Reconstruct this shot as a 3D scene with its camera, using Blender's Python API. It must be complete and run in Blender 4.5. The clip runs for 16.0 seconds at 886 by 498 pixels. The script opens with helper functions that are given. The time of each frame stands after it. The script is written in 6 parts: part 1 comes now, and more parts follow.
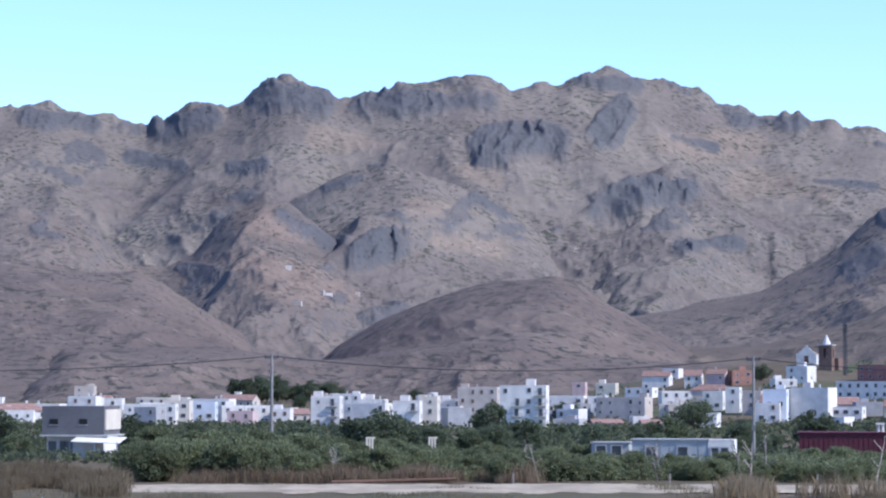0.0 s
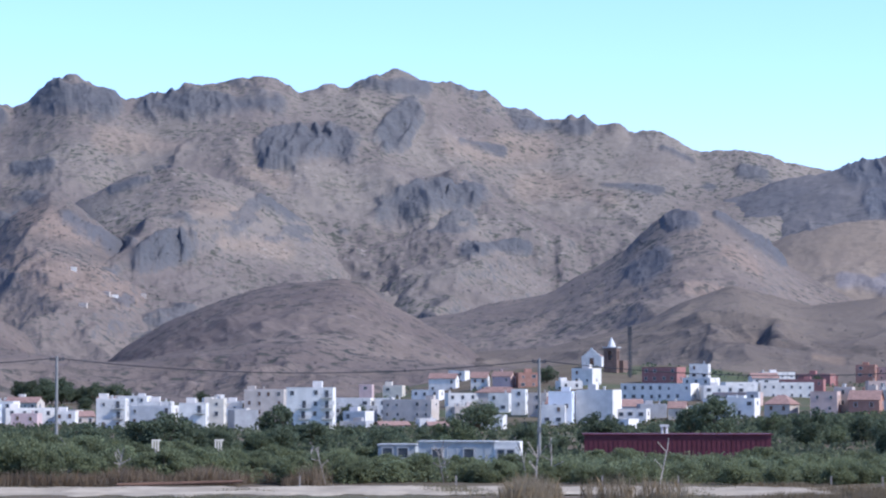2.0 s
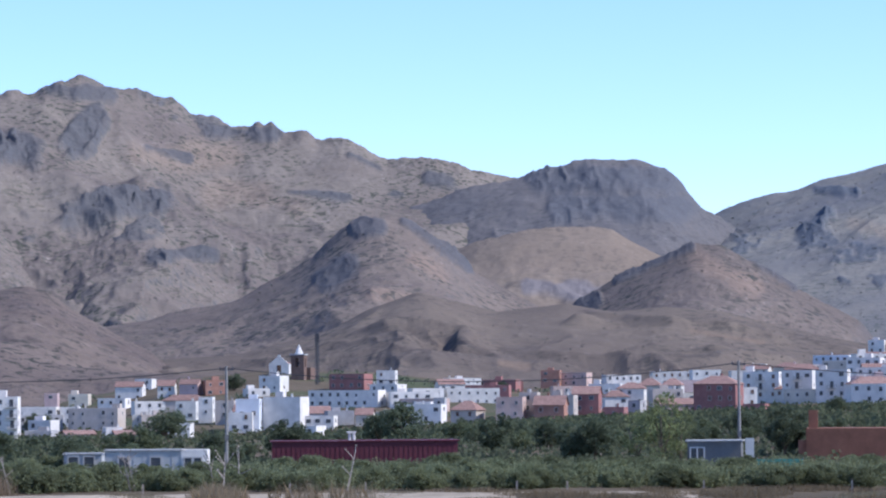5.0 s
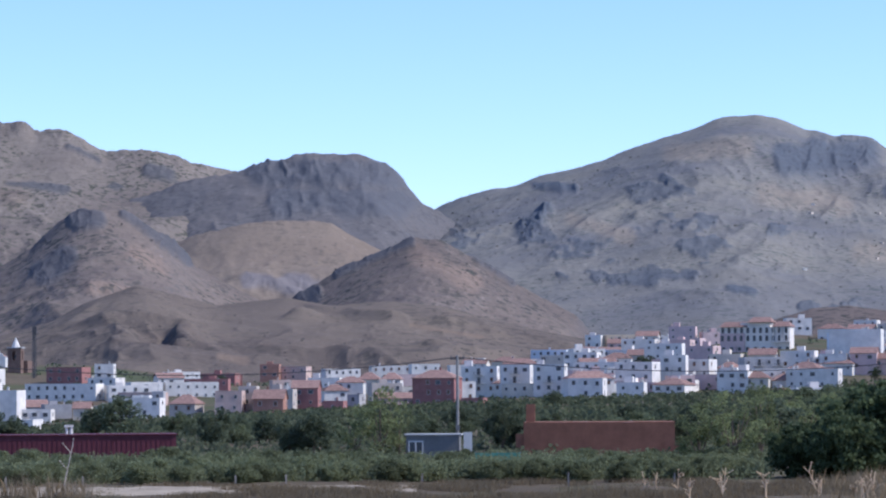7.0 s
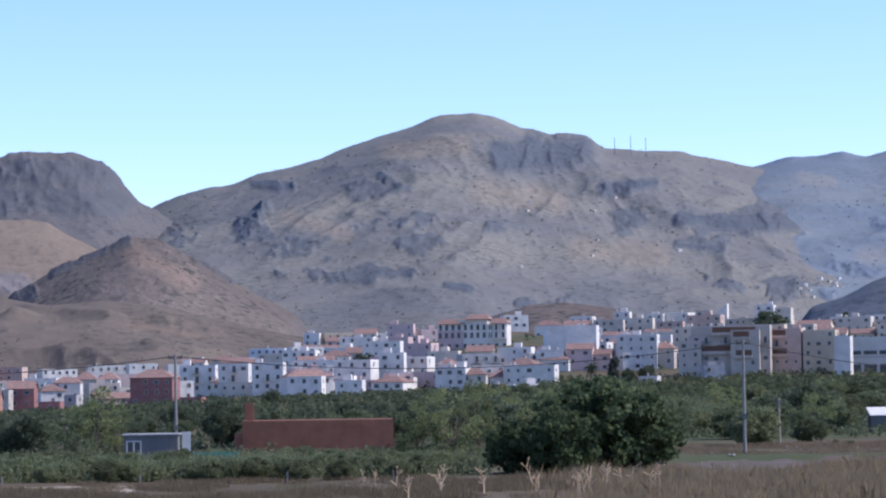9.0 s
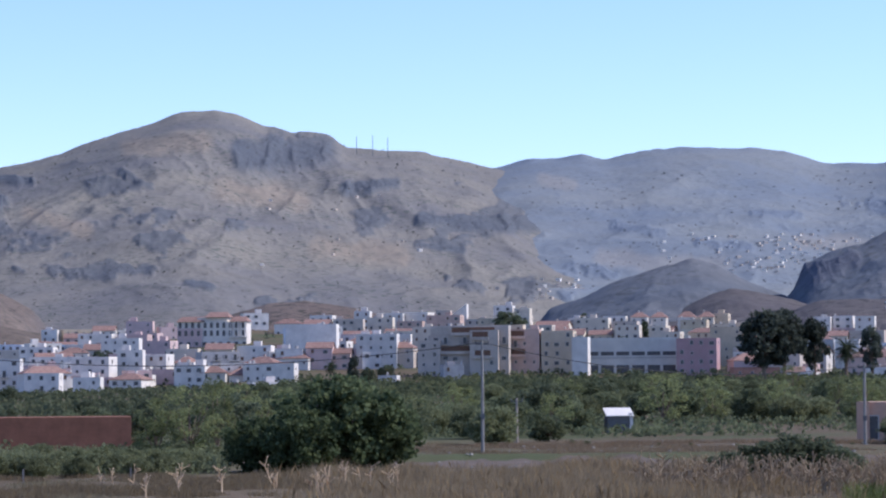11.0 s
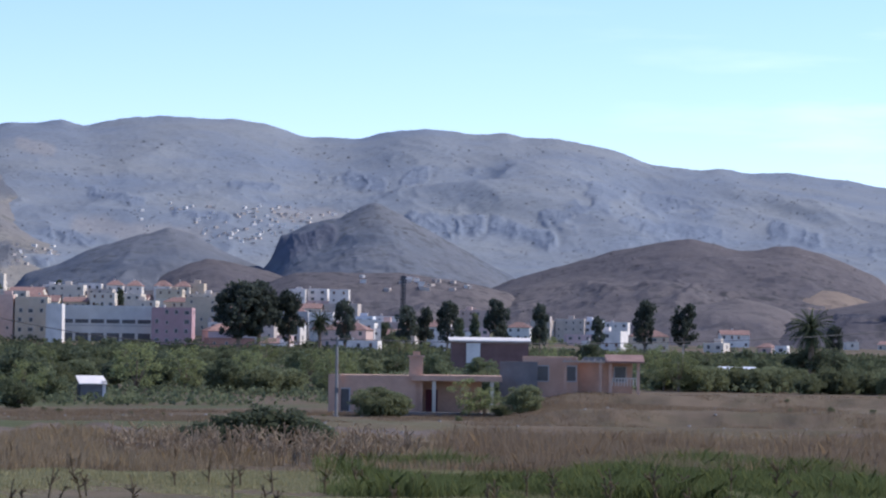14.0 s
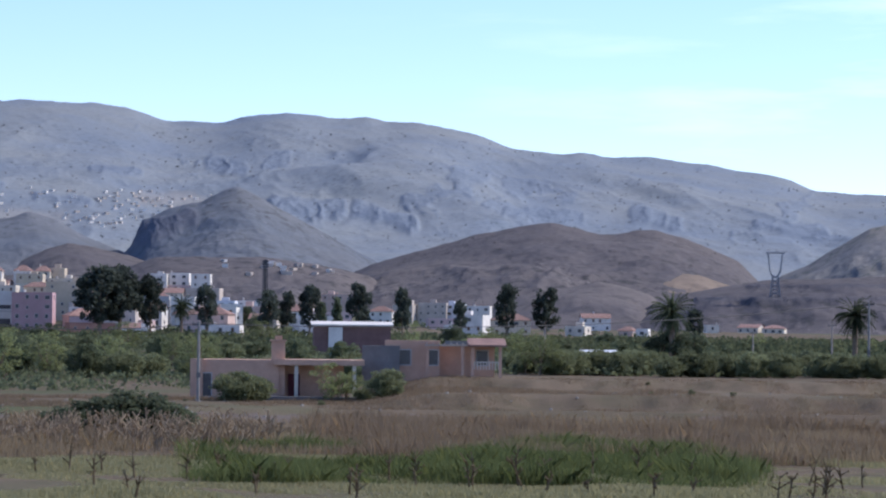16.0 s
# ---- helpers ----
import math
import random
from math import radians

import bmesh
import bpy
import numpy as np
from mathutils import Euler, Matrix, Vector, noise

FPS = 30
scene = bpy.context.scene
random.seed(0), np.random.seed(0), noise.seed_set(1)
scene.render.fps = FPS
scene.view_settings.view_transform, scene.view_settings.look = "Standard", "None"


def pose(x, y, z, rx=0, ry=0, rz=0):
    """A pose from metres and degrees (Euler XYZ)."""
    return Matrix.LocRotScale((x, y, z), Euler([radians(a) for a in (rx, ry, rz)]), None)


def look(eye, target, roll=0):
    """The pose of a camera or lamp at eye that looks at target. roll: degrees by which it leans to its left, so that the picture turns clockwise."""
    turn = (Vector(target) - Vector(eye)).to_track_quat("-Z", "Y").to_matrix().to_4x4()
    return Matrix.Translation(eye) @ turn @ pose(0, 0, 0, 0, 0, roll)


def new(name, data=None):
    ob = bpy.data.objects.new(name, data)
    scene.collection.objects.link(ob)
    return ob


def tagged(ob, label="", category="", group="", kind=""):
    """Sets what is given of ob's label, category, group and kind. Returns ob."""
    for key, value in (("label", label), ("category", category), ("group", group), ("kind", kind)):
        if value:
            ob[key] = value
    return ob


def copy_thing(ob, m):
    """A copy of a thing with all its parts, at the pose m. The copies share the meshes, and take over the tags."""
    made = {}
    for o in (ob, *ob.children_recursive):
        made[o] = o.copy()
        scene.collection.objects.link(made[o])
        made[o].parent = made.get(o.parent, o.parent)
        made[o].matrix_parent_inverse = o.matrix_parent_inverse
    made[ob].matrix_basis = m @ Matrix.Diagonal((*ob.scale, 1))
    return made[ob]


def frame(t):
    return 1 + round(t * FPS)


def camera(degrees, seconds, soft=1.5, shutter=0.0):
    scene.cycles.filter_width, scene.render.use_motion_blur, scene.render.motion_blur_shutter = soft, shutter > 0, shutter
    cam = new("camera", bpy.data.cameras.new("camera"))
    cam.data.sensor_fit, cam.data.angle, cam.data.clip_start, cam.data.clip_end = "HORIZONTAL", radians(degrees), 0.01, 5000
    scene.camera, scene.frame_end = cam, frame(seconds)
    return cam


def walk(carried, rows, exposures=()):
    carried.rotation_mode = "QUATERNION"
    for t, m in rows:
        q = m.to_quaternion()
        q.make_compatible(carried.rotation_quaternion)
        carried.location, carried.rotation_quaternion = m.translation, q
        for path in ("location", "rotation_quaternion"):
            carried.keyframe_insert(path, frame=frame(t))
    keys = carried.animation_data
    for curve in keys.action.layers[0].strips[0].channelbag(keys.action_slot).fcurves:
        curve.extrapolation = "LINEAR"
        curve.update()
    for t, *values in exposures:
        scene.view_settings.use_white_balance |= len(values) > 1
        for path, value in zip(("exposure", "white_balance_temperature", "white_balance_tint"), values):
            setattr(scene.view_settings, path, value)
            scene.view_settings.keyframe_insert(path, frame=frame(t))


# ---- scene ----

from math import atan2, cos, hypot, pi, sin, tan

EYE = Vector((0.0, 0.0, 6.2))


def aim(azimuth, pitch, roll):
    """Camera pose: azimuth to the right of +y, pitch up and roll, in degrees."""
    a, p = radians(azimuth), radians(pitch)
    return look(EYE, EYE + Vector((sin(a) * cos(p), cos(a) * cos(p), sin(p))), roll)


cam = camera(17.5, 16.0, soft=2.2)
TURNS = (
    (0.0, 0.000, 2.703, 0.009),
    (0.5, 0.648, 2.574, 0.117),
    (1.0, 1.475, 2.522, 0.011),
    (1.5, 2.695, 2.574, 0.002),
    (2.0, 4.238, 2.747, -0.002),
    (2.5, 5.254, 2.905, -0.040),
    (3.0, 6.203, 3.015, -0.220),
    (5.5, 11.814, 2.771, -0.420),
    (6.0, 13.259, 2.686, -0.486),
    (6.5, 14.603, 2.670, -0.590),
    (7.0, 16.038, 2.711, -0.325),
    (7.5, 17.034, 2.708, -0.274),
    (8.0, 18.535, 2.635, -0.379),
    (8.5, 20.070, 2.571, -0.836),
    (9.0, 21.651, 2.619, -0.841),
    (11.5, 28.248, 2.476, -0.225),
    (12.0, 29.851, 2.405, -0.025),
    (12.5, 31.435, 2.236, 0.045),
    (13.0, 33.400, 2.042, 0.571),
    (13.5, 35.272, 1.992, 0.719),
    (14.0, 37.190, 1.963, 0.759),
    (14.5, 38.360, 1.924, 0.772),
    (15.0, 38.805, 1.857, 0.624),
    (15.5, 39.476, 1.772, 0.652),
    (16.0, 39.939, 1.677, 0.588),
)
walk(cam, [(t, aim(a, p, r)) for t, a, p, r in TURNS], ((0.0, 0.55, 5560, 13), (3.0, 0.61, 5570, 13), (5.5, 0.37, 5660, 14), (6.5, 0.28, 5640, 14), (9.0, 0.32, 5800, 16), (12.5, 0.28, 6030, 17), (16.0, 0.35, 6100, 15)))

# ---- world, sun, exposure ----
SUN_AZ, SUN_EL = 114.0, 43.0
world = bpy.data.worlds.new("sky")
scene.world = world
world.use_nodes = True
wt = world.node_tree
wt.nodes.clear()
sky = wt.nodes.new("ShaderNodeTexSky")
sky.sky_type = "NISHITA"
sky.sun_disc = False
sky.sun_elevation = radians(SUN_EL)
sky.sun_rotation = radians(SUN_AZ)
sky.altitude = 1200
sky.air_density, sky.dust_density, sky.ozone_density = 1.0, 0.0, 3.5
bg = wt.nodes.new("ShaderNodeBackground")
bg.inputs["Strength"].default_value = 0.15
wout = wt.nodes.new("ShaderNodeOutputWorld")
coord = wt.nodes.new("ShaderNodeTexCoord")
squash = wt.nodes.new("ShaderNodeMapping")
squash.inputs["Rotation"].default_value = (0, 0, radians(44))
squash.inputs["Scale"].default_value = (2.2, 5.0, 26.0)
wisps = wt.nodes.new("ShaderNodeTexNoise")
wisps.inputs["Scale"].default_value, wisps.inputs["Detail"].default_value, wisps.inputs["Roughness"].default_value = 1.3, 7.0, 0.55
thin = wt.nodes.new("ShaderNodeMapRange")
thin.inputs["From Min"].default_value, thin.inputs["From Max"].default_value, thin.inputs["To Max"].default_value = 0.46, 0.74, 0.6
cloud = wt.nodes.new("ShaderNodeMix")
cloud.data_type = "RGBA"
cloud.inputs[7].default_value = (8.5, 8.8, 9.0, 1)
wt.links.new(coord.outputs["Generated"], squash.inputs[0])
wt.links.new(squash.outputs[0], wisps.inputs["Vector"])
wt.links.new(wisps.outputs["Fac"], thin.inputs["Value"])
split = wt.nodes.new("ShaderNodeSeparateXYZ")
east = wt.nodes.new("ShaderNodeMapRange")
east.inputs["From Min"].default_value, east.inputs["From Max"].default_value = 0.6, 0.75
both = wt.nodes.new("ShaderNodeMath")
both.operation = "MULTIPLY"
wt.links.new(coord.outputs["Generated"], split.inputs[0])
wt.links.new(split.outputs["X"], east.inputs["Value"])
wt.links.new(east.outputs[0], both.inputs[0])
wt.links.new(thin.outputs[0], both.inputs[1])
wt.links.new(both.outputs[0], cloud.inputs[0])
air = wt.nodes.new("ShaderNodeMix")
air.data_type, air.blend_type = "RGBA", "MULTIPLY"
air.inputs[0].default_value = 1.0
air.inputs[7].default_value = (0.985, 0.985, 1.11, 1)
wt.links.new(sky.outputs[0], air.inputs[6])
wt.links.new(air.outputs[2], cloud.inputs[6])
wt.links.new(cloud.outputs[2], bg.inputs[0])
wt.links.new(bg.outputs[0], wout.inputs[0])
sun_data = bpy.data.lights.new("sun", "SUN")
sun_data.energy, sun_data.angle, sun_data.color = 3.9, radians(0.6), (1.0, 0.94, 0.85)
sun = new("sun", sun_data)
sun.matrix_world = look((0, 0, 900), Vector((0, 0, 900)) - Vector((sin(radians(SUN_AZ)) * cos(radians(SUN_EL)), cos(radians(SUN_AZ)) * cos(radians(SUN_EL)), sin(radians(SUN_EL)))))


# ---- materials ----
def graph(name, rough=0.85, spec=0.2):
    m = bpy.data.materials.new(name)
    m.use_nodes = True
    n = m.node_tree.nodes
    b = n["Principled BSDF"]
    b.inputs["Roughness"].default_value = rough
    b.inputs["Specular IOR Level"].default_value = spec
    return m, m.node_tree, b


def node(nt, kind, **props):
    n = nt.nodes.new(kind)
    for k, v in props.items():
        n.inputs[k.replace("_", " ")].default_value = v
    return n


def noise_fac(nt, scale, detail=6.0, rough=0.6, coord="Object", lo=0.35, hi=0.65):
    """A noise mapped to 0..1 between lo and hi, in object metres."""
    tc = nt.nodes.new("ShaderNodeTexCoord")
    n = node(nt, "ShaderNodeTexNoise", Scale=scale, Detail=detail, Roughness=rough)
    nt.links.new(tc.outputs[coord], n.inputs["Vector"])
    r = nt.nodes.new("ShaderNodeMapRange")
    r.inputs["From Min"].default_value, r.inputs["From Max"].default_value = lo, hi
    nt.links.new(n.outputs["Fac"], r.inputs["Value"])
    return r.outputs[0]


def mix(nt, fac, a, b, mode="MIX"):
    m = nt.nodes.new("ShaderNodeMix")
    m.data_type, m.blend_type = "RGBA", mode
    for sock, v in ((m.inputs["Factor"], fac), (m.inputs[6], a), (m.inputs[7], b)):
        if isinstance(v, (tuple, float, int)):
            sock.default_value = (*v, 1) if isinstance(v, tuple) else v
        else:
            nt.links.new(v, sock)
    return m.outputs[2]


def bump(nt, bsdf, fac, strength, distance):
    b = node(nt, "ShaderNodeBump", Strength=strength, Distance=distance)
    nt.links.new(fac, b.inputs["Height"])
    nt.links.new(b.outputs[0], bsdf.inputs["Normal"])


def slope_fac(nt, lo, hi):
    """1 where the surface is steep, 0 where it lies flat."""
    g = nt.nodes.new("ShaderNodeNewGeometry")
    s = nt.nodes.new("ShaderNodeSeparateXYZ")
    nt.links.new(g.outputs["True Normal"], s.inputs[0])
    r = nt.nodes.new("ShaderNodeMapRange")
    r.inputs["From Min"].default_value, r.inputs["From Max"].default_value = hi, lo
    nt.links.new(s.outputs["Z"], r.inputs["Value"])
    return r.outputs[0]


def attribute(nt, name):
    a = nt.nodes.new("ShaderNodeAttribute")
    a.attribute_name = name
    return a.outputs["Fac"]


def times(nt, a, b):
    m = nt.nodes.new("ShaderNodeMath")
    m.operation, m.use_clamp = "MULTIPLY", True
    for sock, v in zip(m.inputs, (a, b)):
        if isinstance(v, (float, int)):
            sock.default_value = v
        else:
            nt.links.new(v, sock)
    return m.outputs[0]


def hill_mat(name, soil, pale, rock, scrub, scrub_amount=0.5, steep=(0.62, 0.8), gain=1.0, mottle=1.0):
    """Dry mountainside: soil with pale stony patches, bare rock on outcrops and where steep, scrub and stones dotted over it."""
    soil, pale, rock, scrub = (tuple(gain * v for v in c) for c in (soil, pale, rock, scrub))
    m, nt, b = graph(name, 0.95, 0.05)
    c = mix(nt, noise_fac(nt, 0.0045, 6, 0.62, lo=0.36, hi=0.66), soil, pale)
    c = mix(nt, times(nt, attribute(nt, "bare_soil"), 0.75), c, tuple(min(1, k * v) for k, v in zip((1.12, 1.02, 0.96), pale)))
    c = mix(nt, times(nt, noise_fac(nt, 0.018, 8, 0.75, lo=0.45, hi=0.72), 0.6 * mottle), c, tuple(0.6 * v for v in soil))
    thicket = noise_fac(nt, 0.008, 4, 0.6, lo=0.36, hi=0.6)
    bush = noise_fac(nt, 0.11, 3, 0.6, lo=0.56 - 0.08 * scrub_amount, hi=0.6)
    c = mix(nt, times(nt, times(nt, thicket, bush), mottle), c, tuple(0.75 * v for v in scrub))
    stony = noise_fac(nt, 0.007, 4, 0.6, lo=0.47, hi=0.64)
    boulder = noise_fac(nt, 0.085, 4, 0.75, lo=0.58, hi=0.67)
    c = mix(nt, times(nt, times(nt, stony, boulder), 0.75 * mottle), c, tuple(min(1, k * v) for k, v in zip((1.5, 1.5, 1.55), pale)))
    tc = nt.nodes.new("ShaderNodeTexCoord")
    mp = node(nt, "ShaderNodeMapping", Scale=(0.05, 0.05, 0.016))
    seam = node(nt, "ShaderNodeTexNoise", Scale=1.0, Detail=7.0, Roughness=0.7)
    nt.links.new(tc.outputs["Object"], mp.inputs[0])
    nt.links.new(mp.outputs[0], seam.inputs["Vector"])
    cliff = mix(nt, seam.outputs["Fac"], tuple(0.8 * v for v in rock), tuple(1.45 * v for v in rock))
    c = mix(nt, times(nt, slope_fac(nt, *steep), 0.8), c, cliff)
    c = mix(nt, times(nt, attribute(nt, "outcrop"), 0.8), c, cliff)
    nt.links.new(c, b.inputs["Base Color"])
    coarse = node(nt, "ShaderNodeBump", Strength=0.4 * mottle, Distance=9.0)
    nt.links.new(noise_fac(nt, 0.035, 9, 0.72, lo=0.2, hi=0.8), coarse.inputs["Height"])
    crack = node(nt, "ShaderNodeBump", Distance=16.0)
    nt.links.new(times(nt, attribute(nt, "outcrop"), 0.4), crack.inputs["Strength"])
    nt.links.new(seam.outputs["Fac"], crack.inputs["Height"])
    nt.links.new(coarse.outputs[0], crack.inputs["Normal"])
    nt.links.new(crack.outputs[0], b.inputs["Normal"])
    return m


def plain_mat(name, colour, rough=0.8, vary=0.25, scale=0.8, spec=0.2, relief=0.02, metal=0.0, objects=0.0):
    """A surface with stains at two scales; objects: how much one object differs from the next."""
    m, nt, b = graph(name, rough, spec)
    dark = tuple(v * (1 - vary) for v in colour)
    light = tuple(min(1.0, v * (1 + 0.5 * vary)) for v in colour)
    c = mix(nt, noise_fac(nt, scale, 5, 0.65), dark, light)
    c = mix(nt, noise_fac(nt, scale * 7, 4, 0.7, lo=0.5, hi=0.8), c, dark)
    if objects:
        info = nt.nodes.new("ShaderNodeObjectInfo")
        h = node(nt, "ShaderNodeHueSaturation")
        r = nt.nodes.new("ShaderNodeMapRange")
        r.inputs["To Min"].default_value, r.inputs["To Max"].default_value = 1 - objects, 1 + objects
        nt.links.new(info.outputs["Random"], r.inputs["Value"])
        nt.links.new(r.outputs[0], h.inputs["Value"])
        nt.links.new(c, h.inputs["Color"])
        c = h.outputs[0]
    nt.links.new(c, b.inputs["Base Color"])
    b.inputs["Metallic"].default_value = metal
    if relief:
        bump(nt, b, noise_fac(nt, scale * 5, 6, 0.7, lo=0.2, hi=0.8), 0.5, relief)
    return m


# ---- terrain numbers ----
def lattice_noise(x, y, seed=0):
    """Smooth noise in about -1..1 for arrays of places."""
    table = np.random.RandomState(seed).uniform(-1, 1, (256, 256))
    xi, yi = np.floor(x).astype(int), np.floor(y).astype(int)
    fx, fy = x - xi, y - yi
    fx, fy = fx * fx * fx * (fx * (6 * fx - 15) + 10), fy * fy * fy * (fy * (6 * fy - 15) + 10)
    a, b = table[xi & 255, yi & 255], table[(xi + 1) & 255, yi & 255]
    c, d = table[xi & 255, (yi + 1) & 255], table[(xi + 1) & 255, (yi + 1) & 255]
    return (a * (1 - fx) + b * fx) * (1 - fy) + (c * (1 - fx) + d * fx) * fy


def fractal(x, y, seed=0, octaves=6, gain=0.5):
    total, amp = 0, 1.0
    for k in range(octaves):
        ca, sa = cos(0.7 * k + seed), sin(0.7 * k + seed)
        total = total + amp * lattice_noise((x * ca - y * sa) * 2**k + 31.7 * k, (x * sa + y * ca) * 2**k + 11.3 * k, seed + k)
        amp *= gain
    return total


def ridged(x, y, seed=0, octaves=6, gain=0.55):
    total, amp, weight = 0, 1.0, 1.0
    for k in range(octaves):
        ca, sa = cos(0.35 * k), sin(0.35 * k)
        n = 1 - np.abs(lattice_noise((x * ca - y * sa) * 2**k + 17.1 * k, (x * sa + y * ca) * 2**k + 5.3 * k, seed + k)) * 1.7
        total = total + amp * n * weight
        weight = np.clip(n * 1.2, 0.15, 1)
        amp *= gain
    return total - 0.7


def smooth(a, b, v):
    t = np.clip((v - a) / (b - a), 0, 1)
    return t * t * (3 - 2 * t)


def ground_height(az, r):
    """The plain, the town's slopes and the bank on which the camera stands."""
    wave = 1.1 * np.sin(1.3 * az) + 0.6 * np.sin(3.1 * az + 1) + 0.25 * np.sin(8.7 * az)
    step = smooth(38.0, 40.0, az) * (1.2 * smooth(232, 237, r + wave) + 0.9 * smooth(254, 258, r - wave))
    step = step - 0.5 * smooth(23.3, 24.2, az) * (smooth(196, 204, r) - smooth(225.5, 228, r + 0.4 * wave))
    near = np.interp(az, (-10, 20, 30, 35, 40, 50), (0.0, 0.0, 0.1, 0.3, 0.1, 0.0))
    town = np.interp(az, (-12, 8, 11, 17, 20, 28, 36, 60), (-6, -6, -3, 0.5, 2.0, 4.0, 4.0, 3.0))
    slope = np.interp(az, (-12, 2, 5, 7.2, 9, 12, 17, 20.5, 22.7, 25, 29, 36, 40, 60), (0.01, 0.012, 0.045, 0.056, 0.05, 0.025, 0.025, 0.05, 0.062, 0.054, 0.05, 0.035, 0.012, 0.006))
    fall = np.interp(az, (7, 13), (235, 330)), np.interp(az, (7, 13), (430, 880))
    z = near * smooth(190, 300, r) + (town - near) * smooth(*fall, r) + slope * np.clip(r - 880, 0, 420)
    return z + step * (1 - smooth(340, 700, r)) + 4.6 * (1 - smooth(10, 55, r))


def ground_at(x, y):
    return float(ground_height(np.degrees(np.arctan2(x, y)), np.hypot(x, y)))


def spot(az, r, z=None):
    """The place at an azimuth and a distance, on the ground or at height z."""
    x, y = r * sin(radians(az)), r * cos(radians(az))
    return Vector((x, y, ground_at(x, y) if z is None else z))


def sheet(name, x, y, z, material, wrap=False):
    """A mesh from three grids of the same shape."""
    rows, cols = x.shape
    i = np.arange(rows * cols).reshape(rows, cols)
    quads = np.stack([i[:-1, :-1], i[:-1, 1:], i[1:, 1:], i[1:, :-1]], -1).reshape(-1, 4)[:, ::-1]
    me = bpy.data.meshes.new(name)
    me.vertices.add(rows * cols)
    me.vertices.foreach_set("co", np.stack([x, y, z], -1).astype(np.float32).ravel())
    me.loops.add(quads.size)
    me.loops.foreach_set("vertex_index", quads.astype(np.int32).ravel())
    me.polygons.add(len(quads))
    me.polygons.foreach_set("loop_start", np.arange(0, quads.size, 4, dtype=np.int32))
    me.polygons.foreach_set("use_smooth", np.ones(len(quads), bool))
    me.materials.append(material)
    me.update(calc_edges=True)
    me.validate()
    return new(name, me)


SLOPES = {}


def streak(A, E, a0, e0, a1, e1, half):
    """Distance to a streak on the slope between two directions, in units of its half width."""
    da, de = a1 - a0, e1 - e0
    t = np.clip(((A - a0) * da + (E - e0) * de) / max(1e-6, da * da + de * de), 0, 1)
    return np.hypot(A - a0 - t * da, E - e0 - t * de) / half


